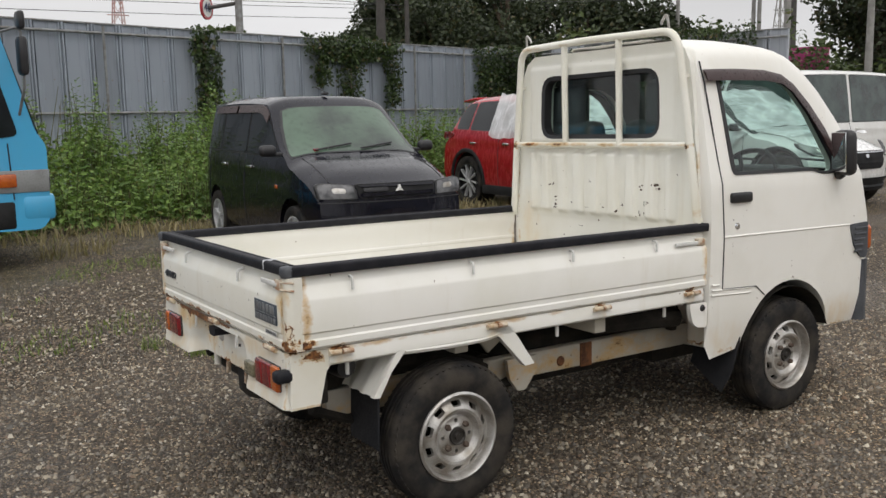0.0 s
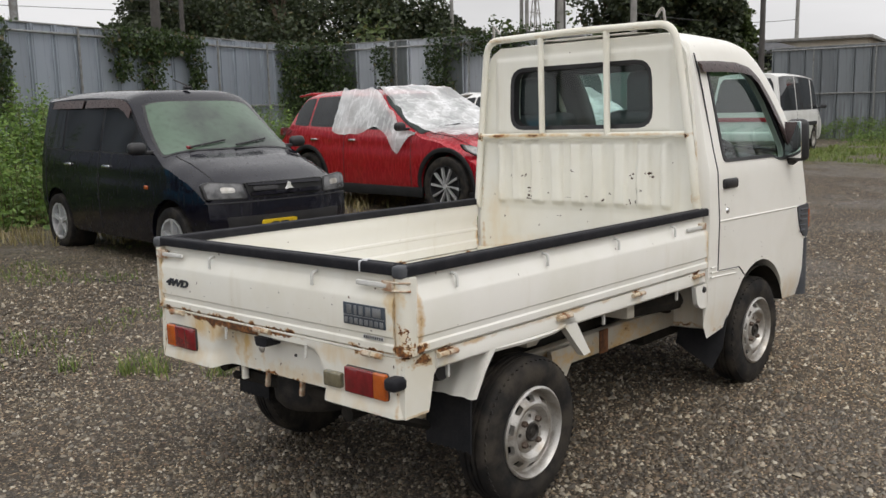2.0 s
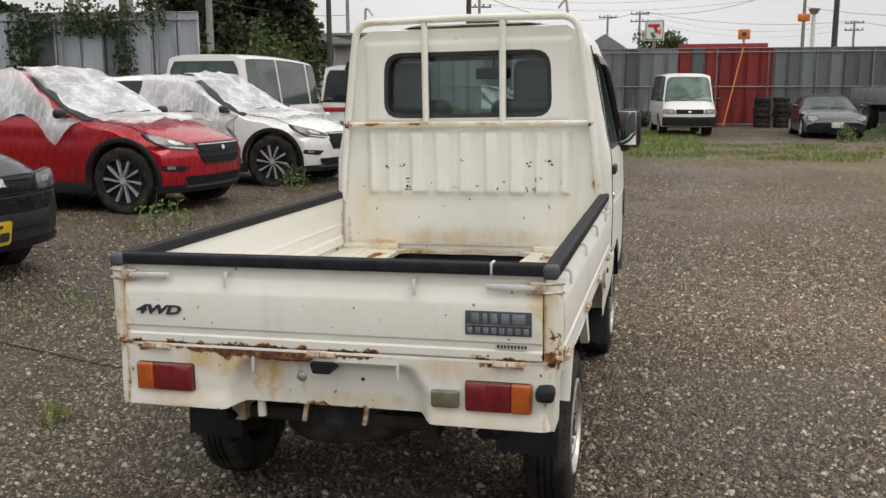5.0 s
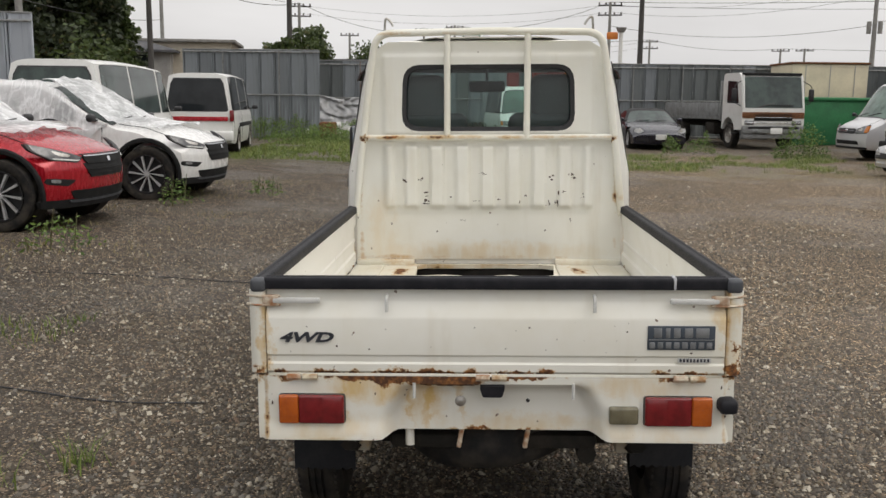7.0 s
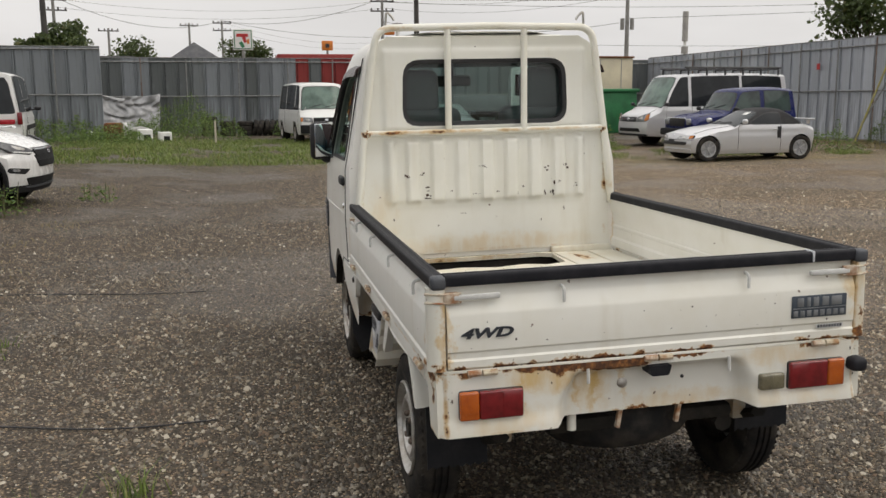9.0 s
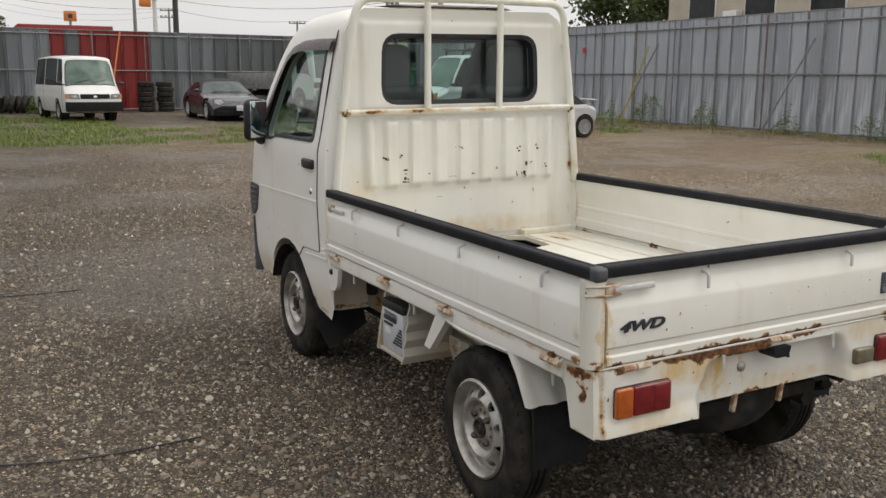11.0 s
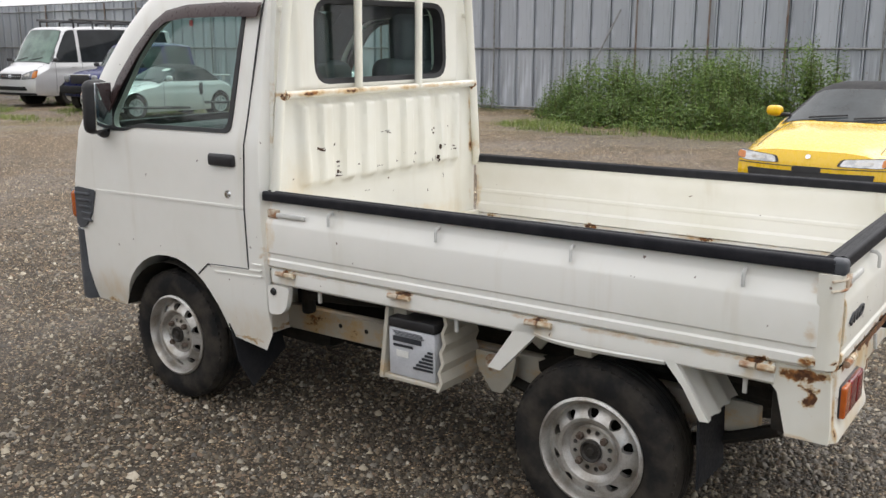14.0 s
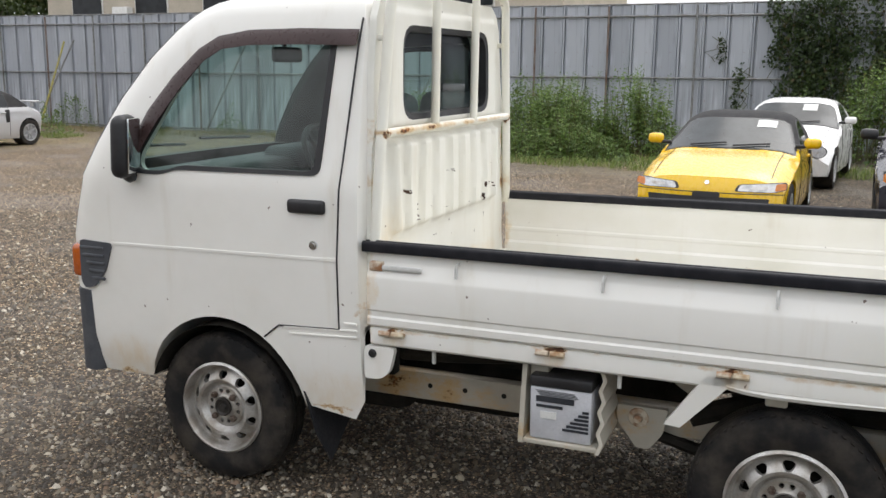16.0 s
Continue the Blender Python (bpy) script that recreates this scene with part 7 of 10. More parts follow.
def side_drape(u, v):
    """Over the front door's window on the car's right, from the roof edge down."""
    x = 1.45 + 1.62 * u
    top = 1.56 - 0.58 * soft_step(0.35, 1.0, u)
    low = 1.0 - 0.04 * math.sin(u * 9) - 0.24 * math.exp(-((u - 0.80) / 0.10) ** 2)
    z = low + (top - low) * v
    y = -(0.885 - 0.05 * soft_step(0.9, 1.0, z) - 0.22 * max(0.0, (z - 1.03) / 0.55))
    return x, y - 0.01, z, -0.7


def front_drape(u, v):
    """Over the windscreen and on to the bonnet."""
    x = 2.10 + 1.62 * u
    y = -0.80 + 1.6 * v
    if x < 2.25:
        z = 1.565
    elif x < 3.10:
        z = 1.565 - 0.55 * (x - 2.25) / 0.85
    else:
        z = 1.03 - 0.07 * (x - 3.10) / 0.5 + 0.02
    lim = 0.62 + 0.22 * soft_step(2.25, 3.1, x)
    return x, max(-lim, min(lim, y)), z + 0.012 - 0.03 * (y / 0.8) ** 2, 0.0


for v, sd in ((red_suv, 3), (white_suv, 8)):
    sheeting(v, side_drape, sd)
    sheeting(v, front_drape, sd + 1)


def one_box(m, label, paint, L, W, H, wheels, front_x, style="van", hood=0.35, belt=1.06, sides=None, **kw):
    """A forward-control van: a short steep nose and a long square cabin."""
    return car(m, label, paint, L, W, H, wheels, [(0, belt), (0.1, belt + 0.02), (L - hood, belt), (L - hood * 0.45, belt - 0.08), (L - 0.06, belt - 0.17), (L, belt - 0.27)], belt, (L - hood * 0.8, front_x, 0.06, 0.0),
               0.315, style, zbot=0.26, sides=sides or ((0.05, 0.215), (0.245, 0.60), (0.625, 0.955)), tuck=0.13, category="van", bow=0.18, bow_rear=0.07, nose=((0.3, 0.03), (0.5, 0.0), (0.8, 0.03), (1.0, 0.10)), tail=((0.3, 0.02), (1.0, 0.0), (1.4, 0.04), (1.95, 0.13)), **kw)


van_side = one_box(pose(13.15, 10.52, 0.10, 0, 0, 4), "white commercial van with grey-green windows", P_VAN, 4.69, 1.69, 1.98, (0.95, 3.53), 3.95, glass=M_WSCREEN, mirror=M_BLACKPL)
face_bits(van_side, [("tail_lamp", M_RED, (0.03, s * 0.77, 0.85), (0.06, 0.10, 0.42), 0.015, 0) for s in (1, -1)] + [("rear_bumper", M_DARKPL, (-0.02, 0, 0.42), (0.14, 1.64, 0.20), 0.04, 0)])
van_striped = one_box(pose(20.1, 10.35, 0.10, 0, 0, 8), "white van with a red stripe and tinted rear windows", P_VAN, 4.60, 1.70, 1.97, (0.95, 3.4), 3.6, hood=0.5, mirror=M_BLACKPL)
face_bits(van_striped, [("stripe", P_RED, (0.0, 0, 0.88), (0.02, 1.40, 0.10), 0.004, 0)] + [("tail_lamp", M_RED, (0.04, s * 0.79, 0.95), (0.08, 0.10, 0.26), 0.015, 0) for s in (1, -1)]
          + [("rear_bumper", P_VAN, (-0.04, 0, 0.48), (0.16, 1.66, 0.24), 0.05, 0)] + [("side_stripe", M_PLASTICBLK, (2.3, s * 0.845, 0.72), (2.6, 0.02, 0.10), 0.004, 0) for s in (1, -1)])
van_back = one_box(place((28.4, 2.25), 187, 4.69, 0.0), "white commercial van with a black bumper facing the yard", P_VAN, 4.69, 1.69, 1.98, (0.95, 3.53), 3.95, screen=M_WSCREEN2, mirror=M_BLACKPL)
lamp(van_back, [(0.44, 0.68), (0.80, 0.70), (0.80, 0.84), (0.46, 0.83)], [(0.74, 0.70), (0.81, 0.71), (0.81, 0.83), (0.74, 0.83)])
nose_bits(van_back, [("grille", M_PLASTICBLK, [(-0.42, 0.69), (0.42, 0.69), (0.42, 0.83), (-0.42, 0.83)], 0.008, False), ("front_bumper", M_PLASTICBLK, [(-0.82, 0.32), (0.82, 0.32), (0.82, 0.60), (-0.82, 0.60)], 0.05, False), ("emblem", M_CHROME, [(-0.05, 0.73), (0.05, 0.73), (0.05, 0.79), (-0.05, 0.79)], 0.014, False)])
sports_car = car(place((27.6, -1.9), 181, 4.32), "dark violet-grey roadster with a black soft top", P_GUNMETAL, 4.32, 1.78, 1.29, (0.93, 3.35),
              [(0, 0.72), (0.3, 0.84), (1.2, 0.88), (2.4, 0.86), (3.0, 0.82), (3.7, 0.74), (4.1, 0.62), (4.32, 0.48)], 0.85, (2.75, 2.05, 1.25, 0.55), 0.32, "five", zbot=0.15,
              sides=((0.2, 0.75),), tuck=0.26, roof_mat=M_SOFTTOP)
lamp(sports_car, [(0.50, 0.58), (0.66, 0.50), (0.82, 0.56), (0.80, 0.68), (0.62, 0.69)], None, M_BRIGHT_LENS)
nose_bits(sports_car, [("intake", M_BLACKPL, [(0.36, 0.28), (0.74, 0.30), (0.72, 0.38), (0.40, 0.37)], 0.006, True), ("number_plate", M_WHITE, [(-0.165, 0.33), (0.165, 0.33), (0.165, 0.49), (-0.165, 0.49)], 0.02, False)])


def roadster(m, label, paint, top):
    v = car(m, label, paint, 3.295, 1.395, 1.16, (0.46, 2.74),
            [(0, 0.74), (0.15, 0.80), (0.9, 0.82), (1.9, 0.80), (2.2, 0.78), (2.7, 0.735), (3.05, 0.675), (3.22, 0.635), (3.295, 0.60)], 0.79, (2.14, 1.46, 0.80, 0.26), 0.27, "eight", zbot=0.15,
            sides=((0.06, 0.62),), arch=1.07, tuck=0.18, roof_mat=top, bow=0.17, bow_rear=0.14, screen=M_WSCREEN3, nose=((0.15, 0.08), (0.38, 0.0), (0.5, 0.02), (0.62, 0.08)))
    lamp(v, [(0.24, 0.495), (0.58, 0.490), (0.672, 0.515), (0.665, 0.580), (0.27, 0.555)], [(0.575, 0.500), (0.668, 0.518), (0.660, 0.572), (0.58, 0.565)], M_BRIGHT_LENS)
    nose_bits(v, [("intake", M_BLACKPL, [(-0.52, 0.36), (0.52, 0.36), (0.54, 0.435), (-0.54, 0.435)], 0.005, False), ("number_bracket", M_BLACKPL, [(-0.12, 0.43), (0.12, 0.43), (0.12, 0.48), (-0.12, 0.48)], 0.012, False),
                  ("chin", paint, [(-0.62, 0.19), (0.62, 0.19), (0.62, 0.27), (-0.62, 0.27)], 0.03, False), ("bumper_gap", M_BLACKPL, [(-0.66, 0.470), (0.66, 0.470), (0.66, 0.477), (-0.66, 0.477)], 0.003, False), ("emblem", M_CHROME, [(-0.022, 0.545), (0.022, 0.545), (0.022, 0.58), (-0.022, 0.58)], 0.012, False)])
    part("side_scoop", bm_box(1.02, 0.69, 0.62, 0.10, 0.03, 0.26, 0.03), M_BLACKPL, v)
    part("side_scoop", bm_box(1.02, -0.69, 0.62, 0.10, 0.03, 0.26, 0.03), M_BLACKPL, v)
    return v


def by_wheel(wheel_at, yaw, wx, wy):
    c, s = math.cos(radians(yaw)), math.sin(radians(yaw))
    return pose(wheel_at[0] - wx * c + wy * s, wheel_at[1] - wx * s - wy * c, 0, 0, 0, yaw)


silver_roadster = roadster(by_wheel((17.4, -5.1), 91, 2.74, 0.6), "silver two-seat roadster with a black hard top and rear wing", P_SILVER, M_SOFTTOP)
part("rear_wing", bm_box(0.10, 0, 0.90, 0.20, 1.05, 0.035, 0.012), P_SILVER, silver_roadster)
for s in (1, -1):
    part("wing_post", bm_box(0.12, s * 0.42, 0.85, 0.08, 0.03, 0.12, 0.01), P_SILVER, silver_roadster)
yellow_roadster = roadster(place((2.965, -1.5), 87, 3.295, 0.0), "bright yellow two-seat roadster with a black soft top", P_YELLOW, M_SOFTTOP)
screen_sheet(yellow_roadster, 0.30, 1.62, 0.19, 0.14)
off_roader = car(by_wheel((20.3, -6.8), 98, 2.65, 0.6), "dark blue boxy off-road car with a chrome-rimmed grille", P_BLUE, 3.295, 1.395, 1.65, (0.48, 2.68),
           [(0, 0.98), (0.1, 1.02), (2.0, 1.03), (2.3, 1.02), (2.9, 0.97), (3.2, 0.90), (3.295, 0.78)], 1.02, (2.24, 1.86, 0.06, 0.0), 0.32, "six", zbot=0.32,
           sides=((0.05, 0.45), (0.52, 0.93)), screen=M_WSCREEN, glass=M_WSCREEN, mirror=M_BLACKPL, tuck=0.12, bow=0.10, bow_rear=0.05, nose=((0.2, 0.0), (0.9, 0.0), (1.0, 0.05)))
face_bits(off_roader, [("grille", M_BLACKPL, (3.29, 0, 0.76), (0.06, 0.62, 0.20), 0.02, 0), ("grille_rim", M_CHROME, (3.30, 0, 0.87), (0.05, 0.70, 0.025), 0.008, 0), ("front_bumper", M_PLASTICBLK, (3.28, 0, 0.52), (0.20, 1.30, 0.18), 0.04, 0)]
          + [("headlamp", M_CLEAR, (3.27, s * 0.46, 0.78), (0.08, 0.17, 0.17), 0.05, 0) for s in (1, -1)] + [("spare_wheel", M_TYRE, (-0.10, 0, 0.85), (0.18, 0.56, 0.56), 0.08, 0)])
van_rack = one_box(by_wheel((23.4, -7.4), 96, 3.86, 0.78), "silver van with a black roof rack", P_SILVER, 5.05, 1.76, 2.10, (1.05, 3.86), 3.85, hood=0.62, belt=1.12, screen=M_WSCREEN2, mirror=M_BLACKPL)
lamp(van_rack, [(0.42, 0.70), (0.80, 0.72), (0.82, 0.95), (0.62, 0.90), (0.44, 0.82)], [(0.72, 0.73), (0.82, 0.75), (0.82, 0.92), (0.74, 0.90)])
nose_bits(van_rack, [("grille", M_BLACKPL, [(-0.40, 0.70), (0.40, 0.70), (0.42, 0.84), (-0.42, 0.84)], 0.008, False), ("emblem", M_CHROME, [(-0.06, 0.73), (0.06, 0.73), (0.06, 0.82), (-0.06, 0.82)], 0.016, False), ("grille_bar", M_CHROME, [(-0.38, 0.765), (0.38, 0.765), (0.38, 0.785), (-0.38, 0.785)], 0.012, False),
                    ("lower_grille", M_PLASTICBLK, [(-0.58, 0.42), (0.58, 0.42), (0.55, 0.52), (-0.55, 0.52)], 0.006, False), ("bumper_lip", M_PLASTICBLK, [(-0.8, 0.30), (0.8, 0.30), (0.8, 0.36), (-0.8, 0.36)], 0.012, False)])
for s in (1, -1):
    part("rack_rail", bm_sweep([(0.3, s * 0.66, 2.24), (3.6, s * 0.66, 2.24)], 0.03, 6), M_BLACKPL, van_rack, "black roof rack rail")
for k in range(6):
    x = 0.4 + k * 0.62
    part("rack_bar", bm_sweep(bend([(x, -0.68, 2.02), (x, -0.68, 2.20), (x, 0.68, 2.20), (x, 0.68, 2.02)], 0.03), 0.028, 6), M_BLACKPL, van_rack)
white_coupe = car(by_wheel((1.95, -7.0), 84, 2.78, 0.63), "white rounded two-seat coupe with round headlamps", P_WHITE, 3.395, 1.475, 1.25, (0.55, 2.78),
            [(0, 0.66), (0.25, 0.80), (0.9, 0.88), (1.9, 0.86), (2.3, 0.84), (2.8, 0.76), (3.15, 0.64), (3.395, 0.46)], 0.86, (2.30, 1.70, 0.95, 0.35), 0.28, "six", zbot=0.16,
            sides=((0.06, 0.66),), arch=1.07, tuck=0.20, bow=0.19, bow_rear=0.2, screen=M_WSCREEN3)
lamp(white_coupe, [(0.545 + 0.105 * math.cos(k * math.pi / 6), 0.535 + 0.085 * math.sin(k * math.pi / 6)) for k in range(12)], None, M_BRIGHT_LENS)
nose_bits(white_coupe, [("grille", M_BLACKPL, [(-0.34, 0.28), (0.34, 0.28), (0.30, 0.38), (-0.30, 0.38)], 0.006, False)])
screen_sheet(white_coupe, 0.22, 1.86, 0.20, 0.15)
screen_sheet(silver_roadster, 0.28, 1.62, 0.15, 0.12)
dark_car = car(place((0.80, -1.25), 87, 3.9, 0.0), "dark violet-grey car with black mirrors parked nose outward", P_GUNMETAL, 3.9, 1.66, 1.46, (0.7, 3.1),
               [(0, 0.86), (0.1, 0.92), (2.4, 0.92), (2.7, 0.90), (3.3, 0.83), (3.75, 0.76), (3.9, 0.70)], 0.90, (2.6, 1.9, 0.6, 0.15), 0.30, "six", zbot=0.2, tuck=0.17, mirror=M_BLACKPL)
lamp(dark_car, [(0.42, 0.60), (0.72, 0.61), (0.76, 0.73), (0.48, 0.70)], [(0.66, 0.62), (0.75, 0.64), (0.75, 0.71), (0.68, 0.70)])
nose_bits(dark_car, [("grille", M_BLACKPL, [(-0.38, 0.60), (0.38, 0.60), (0.38, 0.69), (-0.38, 0.69)], 0.006, False), ("lower_grille", M_PLASTICBLK, [(-0.5, 0.32), (0.5, 0.32), (0.5, 0.44), (-0.5, 0.44)], 0.006, False)])


# the flatbed truck across the yard
def flatbed(m):
    t = thing("truck", m, "white flatbed truck with a grey drop-side bed and brown grille band", "truck")
    L = 7.2
    prof = rounded([(5.55, 0.62), (7.08, 0.62), (7.18, 0.75), (7.17, 1.30), (6.93, 2.34), (6.78, 2.46), (5.65, 2.46), (5.55, 2.35)], 0.06, 3)
    cabm = carve(bm_extrude(prof, "Y", -1.05, 1.05), [prism(rounded([(5.9, 1.48), (6.85, 1.48), (6.68, 2.18), (5.9, 2.22)], 0.05), "Y", s * 1.03, s * 1.2) for s in (1, -1)] + [bm_extrude([(6.1 + 0.5 * math.cos(a), 0.5 + 0.52 * math.sin(a)) for a in (2 * math.pi * k / 24 for k in range(24))], "Y", -1.3, 1.3)])
    part_mesh("cab", cabm, P_VAN, t, "", 35)
    for s in (1, -1):
        q = [(6.86, s * 1.052, 1.46), (5.88, s * 1.052, 1.46), (5.88, s * 1.052, 2.24), (6.66, s * 1.052, 2.20)]
        part("side_window", quad_patch(q if s < 0 else [q[1], q[0], q[3], q[2]], 0.02, 0.05, -0.008), M_TINT, t)
    part("windscreen", quad_patch([(7.165, -1.04, 1.32), (7.165, 1.04, 1.32), (6.93, 1.02, 2.36), (6.93, -1.02, 2.36)], (0.02, 0.03, 0.03, 0.03), 0.06, 0.02), M_WSCREEN, t, "windscreen")
    bits = [("brown_band", M_RUST, (7.175, 0, 1.10), (0.05, 2.08, 0.20), 0.02), ("grille", M_PLASTICBLK, (7.18, 0, 0.98), (0.05, 1.3, 0.12), 0.02), ("front_bumper", M_GREYMETAL, (7.16, 0, 0.64), (0.16, 2.08, 0.26), 0.05),
            ("grille_bar", M_CHROME, (7.215, 0, 1.03), (0.02, 1.25, 0.02), 0.006), ("number_plate", M_WHITE, (7.25, 0.1, 0.60), (0.015, 0.40, 0.20), 0.006),
            ("headboard", M_GREYMETAL, (5.35, 0, 1.55), (0.10, 2.1, 1.35), 0.02), ("chassis", M_UNDER, (2.7, 0, 0.75), (5.6, 0.8, 0.22), 0.02), ("bed", M_GREYMETAL, (2.6, 0, 0.98), (5.4, 2.15, 0.12), 0.02),
            ("fuel_tank", M_UNDER, (4.4, 0.8, 0.62), (0.8, 0.45, 0.42), 0.08), ("fuel_tank", M_UNDER, (4.4, -0.8, 0.62), (0.8, 0.45, 0.42), 0.08), ("roof_visor", M_PLASTICBLK, (6.9, 0, 2.42), (0.12, 2.0, 0.09), 0.03), ("bumper_slot", M_PLASTICBLK, (7.24, 0, 0.70), (0.02, 1.7, 0.07), 0.01), ("lower_bumper", M_GREYMETAL, (7.10, 0, 0.42), (0.14, 2.0, 0.14), 0.03), ("wiper_arm", M_BLACKPL, (7.19, 0.2, 1.42), (0.03, 0.9, 0.03), 0.008), ("step_bar", M_CHROME, (7.23, 0, 0.86), (0.03, 1.9, 0.03), 0.01)]
    for name, mat, c, size, bv in bits:
        part(name, bm_box(*c, *size, bv), mat, t)
    for s in (1, -1):
        part("drop_side", bm_box(2.6, s * 1.07, 1.26, 5.35, 0.05, 0.46, 0.015), M_GREYMETAL, t)
        part("headlamp", bm_box(7.15, s * 0.80, 0.86, 0.08, 0.34, 0.16, 0.03), M_CLEAR, t)
        part("mirror", bm_box(7.05, s * 1.30, 1.75, 0.08, 0.18, 0.40, 0.04), M_BLACKPL, t)
        part("mirror_arm", bm_sweep(bend([(6.95, s * 1.04, 2.2), (7.05, s * 1.30, 2.05), (7.05, s * 1.30, 1.5), (7.0, s * 1.04, 1.4)], 0.08), 0.014, 6), M_BLACKPL, t)
        car_wheel(t, 6.1, s * 0.92, 0.42, "van", 0.24)
        car_wheel(t, 1.5, s * 0.90, 0.42, "van", 0.34)
        part("screen_pillar", bm_sweep([(7.175, s * 1.0, 1.30), (6.945, s * 0.985, 2.38)], 0.035, 6), P_VAN, t)
        part("turn_signal", bm_box(7.16, s * 0.985, 1.10, 0.07, 0.12, 0.14, 0.02), M_ORANGE, t)
        part("fog_lamp", bm_box(7.25, s * 0.62, 0.60, 0.02, 0.22, 0.11, 0.02), M_CLEAR, t)
        part("step", bm_box(6.55, s * 1.0, 0.50, 0.40, 0.12, 0.06, 0.01), M_PLASTICBLK, t)
        for k in range(3):
            part("side_hinge", bm_box(0.9 + k * 1.75, s * 1.10, 1.06, 0.10, 0.03, 0.10, 0.01), M_GREYMETAL, t)
        for k in range(2):
            part("side_post", bm_box(1.75 + k * 1.75, s * 1.075, 1.26, 0.06, 0.07, 0.50, 0.01), M_GREYMETAL, t)
    for k in range(3):
        part("louvre", bm_box(7.21, 0, 1.145 - k * 0.045, 0.02, 1.25, 0.014, 0.004), M_PLASTICBLK, t)
    part("wiper_arm", bm_sweep([(7.20, -0.55, 1.36), (7.14, 0.05, 1.50)], 0.014, 5), M_BLACKPL, t)
    part("tail_board", bm_box(-0.08, 0, 1.26, 0.05, 2.15, 0.46, 0.015), M_GREYMETAL, t)


flatbed(place((29.0, -5.75), 188, 7.2, 0.0))


# the light blue cab-over truck at the row's end
def blue_truck(m):
    t = thing("truck", m, "light blue cab-over truck with black window trims", "truck")
    prof = rounded([(0.0, 0.42), (1.52, 0.42), (1.60, 0.52), (1.60, 1.18), (1.52, 1.30), (1.28, 2.18), (1.18, 2.28), (0.0, 2.28)], 0.05, 3)
    arch = bm_extrude([(0.72 + 0.43 * math.cos(a), 0.42 + 0.45 * math.sin(a)) for a in (2 * math.pi * k / 24 for k in range(24))], "Y", -1.3, 1.3)
    cabm = carve(bm_extrude(prof, "Y", -0.92, 0.92), [arch])
    part_mesh("cab", cabm, P_SKY, t, "", 35)
    for s in (1, -1):
        q = [(1.40, s * 0.921, 1.25), (0.25, s * 0.921, 1.12), (0.25, s * 0.921, 2.10), (1.18, s * 0.921, 2.10)]
        part("side_window", quad_patch(q if s < 0 else [q[1], q[0], q[3], q[2]], 0.02, 0.06, 0.006), M_TINT, t)
        part("door_gap", bm_sweep([(1.30, s * 0.922, 0.70), (1.28, s * 0.922, 1.20)], 0.006, 4), M_BLACKPL, t)
        part("lamp_band", bm_box(1.05, s * 0.915, 0.86, 1.1, 0.03, 0.20, 0.008), M_GREYMETAL, t)
        part("side_signal", bm_box(1.22, s * 0.93, 0.87, 0.22, 0.03, 0.12, 0.02), M_ORANGE, t)
        part("headlamp", bm_box(1.55, s * 0.78, 0.87, 0.14, 0.28, 0.19, 0.03), M_CLEAR, t)
        part("bumper_end", bm_box(1.50, s * 0.80, 0.62, 0.30, 0.26, 0.25, 0.05), P_SKY, t)
        part("step", bm_box(1.0, s * 0.85, 0.56, 0.62, 0.16, 0.26, 0.03), M_PLASTICBLK, t)
        part("mirror", bm_box(1.42, s * 1.15, 1.95, 0.08, 0.17, 0.34, 0.04), M_BLACKPL, t)
        part("round_mirror", bm_box(1.42, s * 1.15, 2.25, 0.06, 0.17, 0.16, 0.05), M_BLACKPL, t)
        part("mirror_arm", bm_sweep(bend([(1.25, s * 0.92, 2.15), (1.42, s * 1.15, 2.2), (1.42, s * 1.15, 1.7), (1.40, s * 0.92, 1.45)], 0.06), 0.012, 6), M_GREYMETAL, t)
        car_wheel(t, 0.72, s * 0.78, 0.38, "van", 0.22)
    part("windscreen", quad_patch([(1.545, -0.90, 1.24), (1.545, 0.90, 1.24), (1.27, 0.88, 2.20), (1.27, -0.88, 2.20)], (0.02, 0.03, 0.03, 0.03), 0.06, 0.02), M_WSCREEN, t, "windscreen")
    part("front_bumper", bm_box(1.52, 0, 0.60, 0.16, 1.5, 0.22, 0.04), P_SKY, t)
    part("grille", bm_box(1.60, 0, 0.87, 0.04, 1.2, 0.16, 0.02), M_PLASTICBLK, t)
    part("chassis", bm_box(-2.0, 0, 0.62, 4.2, 0.75, 0.20, 0.02), M_UNDER, t)
    part("cargo_body", bm_box(-2.1, 0, 1.05, 3.9, 1.85, 0.45, 0.03), P_SKY, t)
    for s in (1, -1):
        car_wheel(t, -2.6, s * 0.76, 0.38, "van", 0.30)


blue_truck(pose(0.15, 10.15, 0.04, 0, 0, 2))

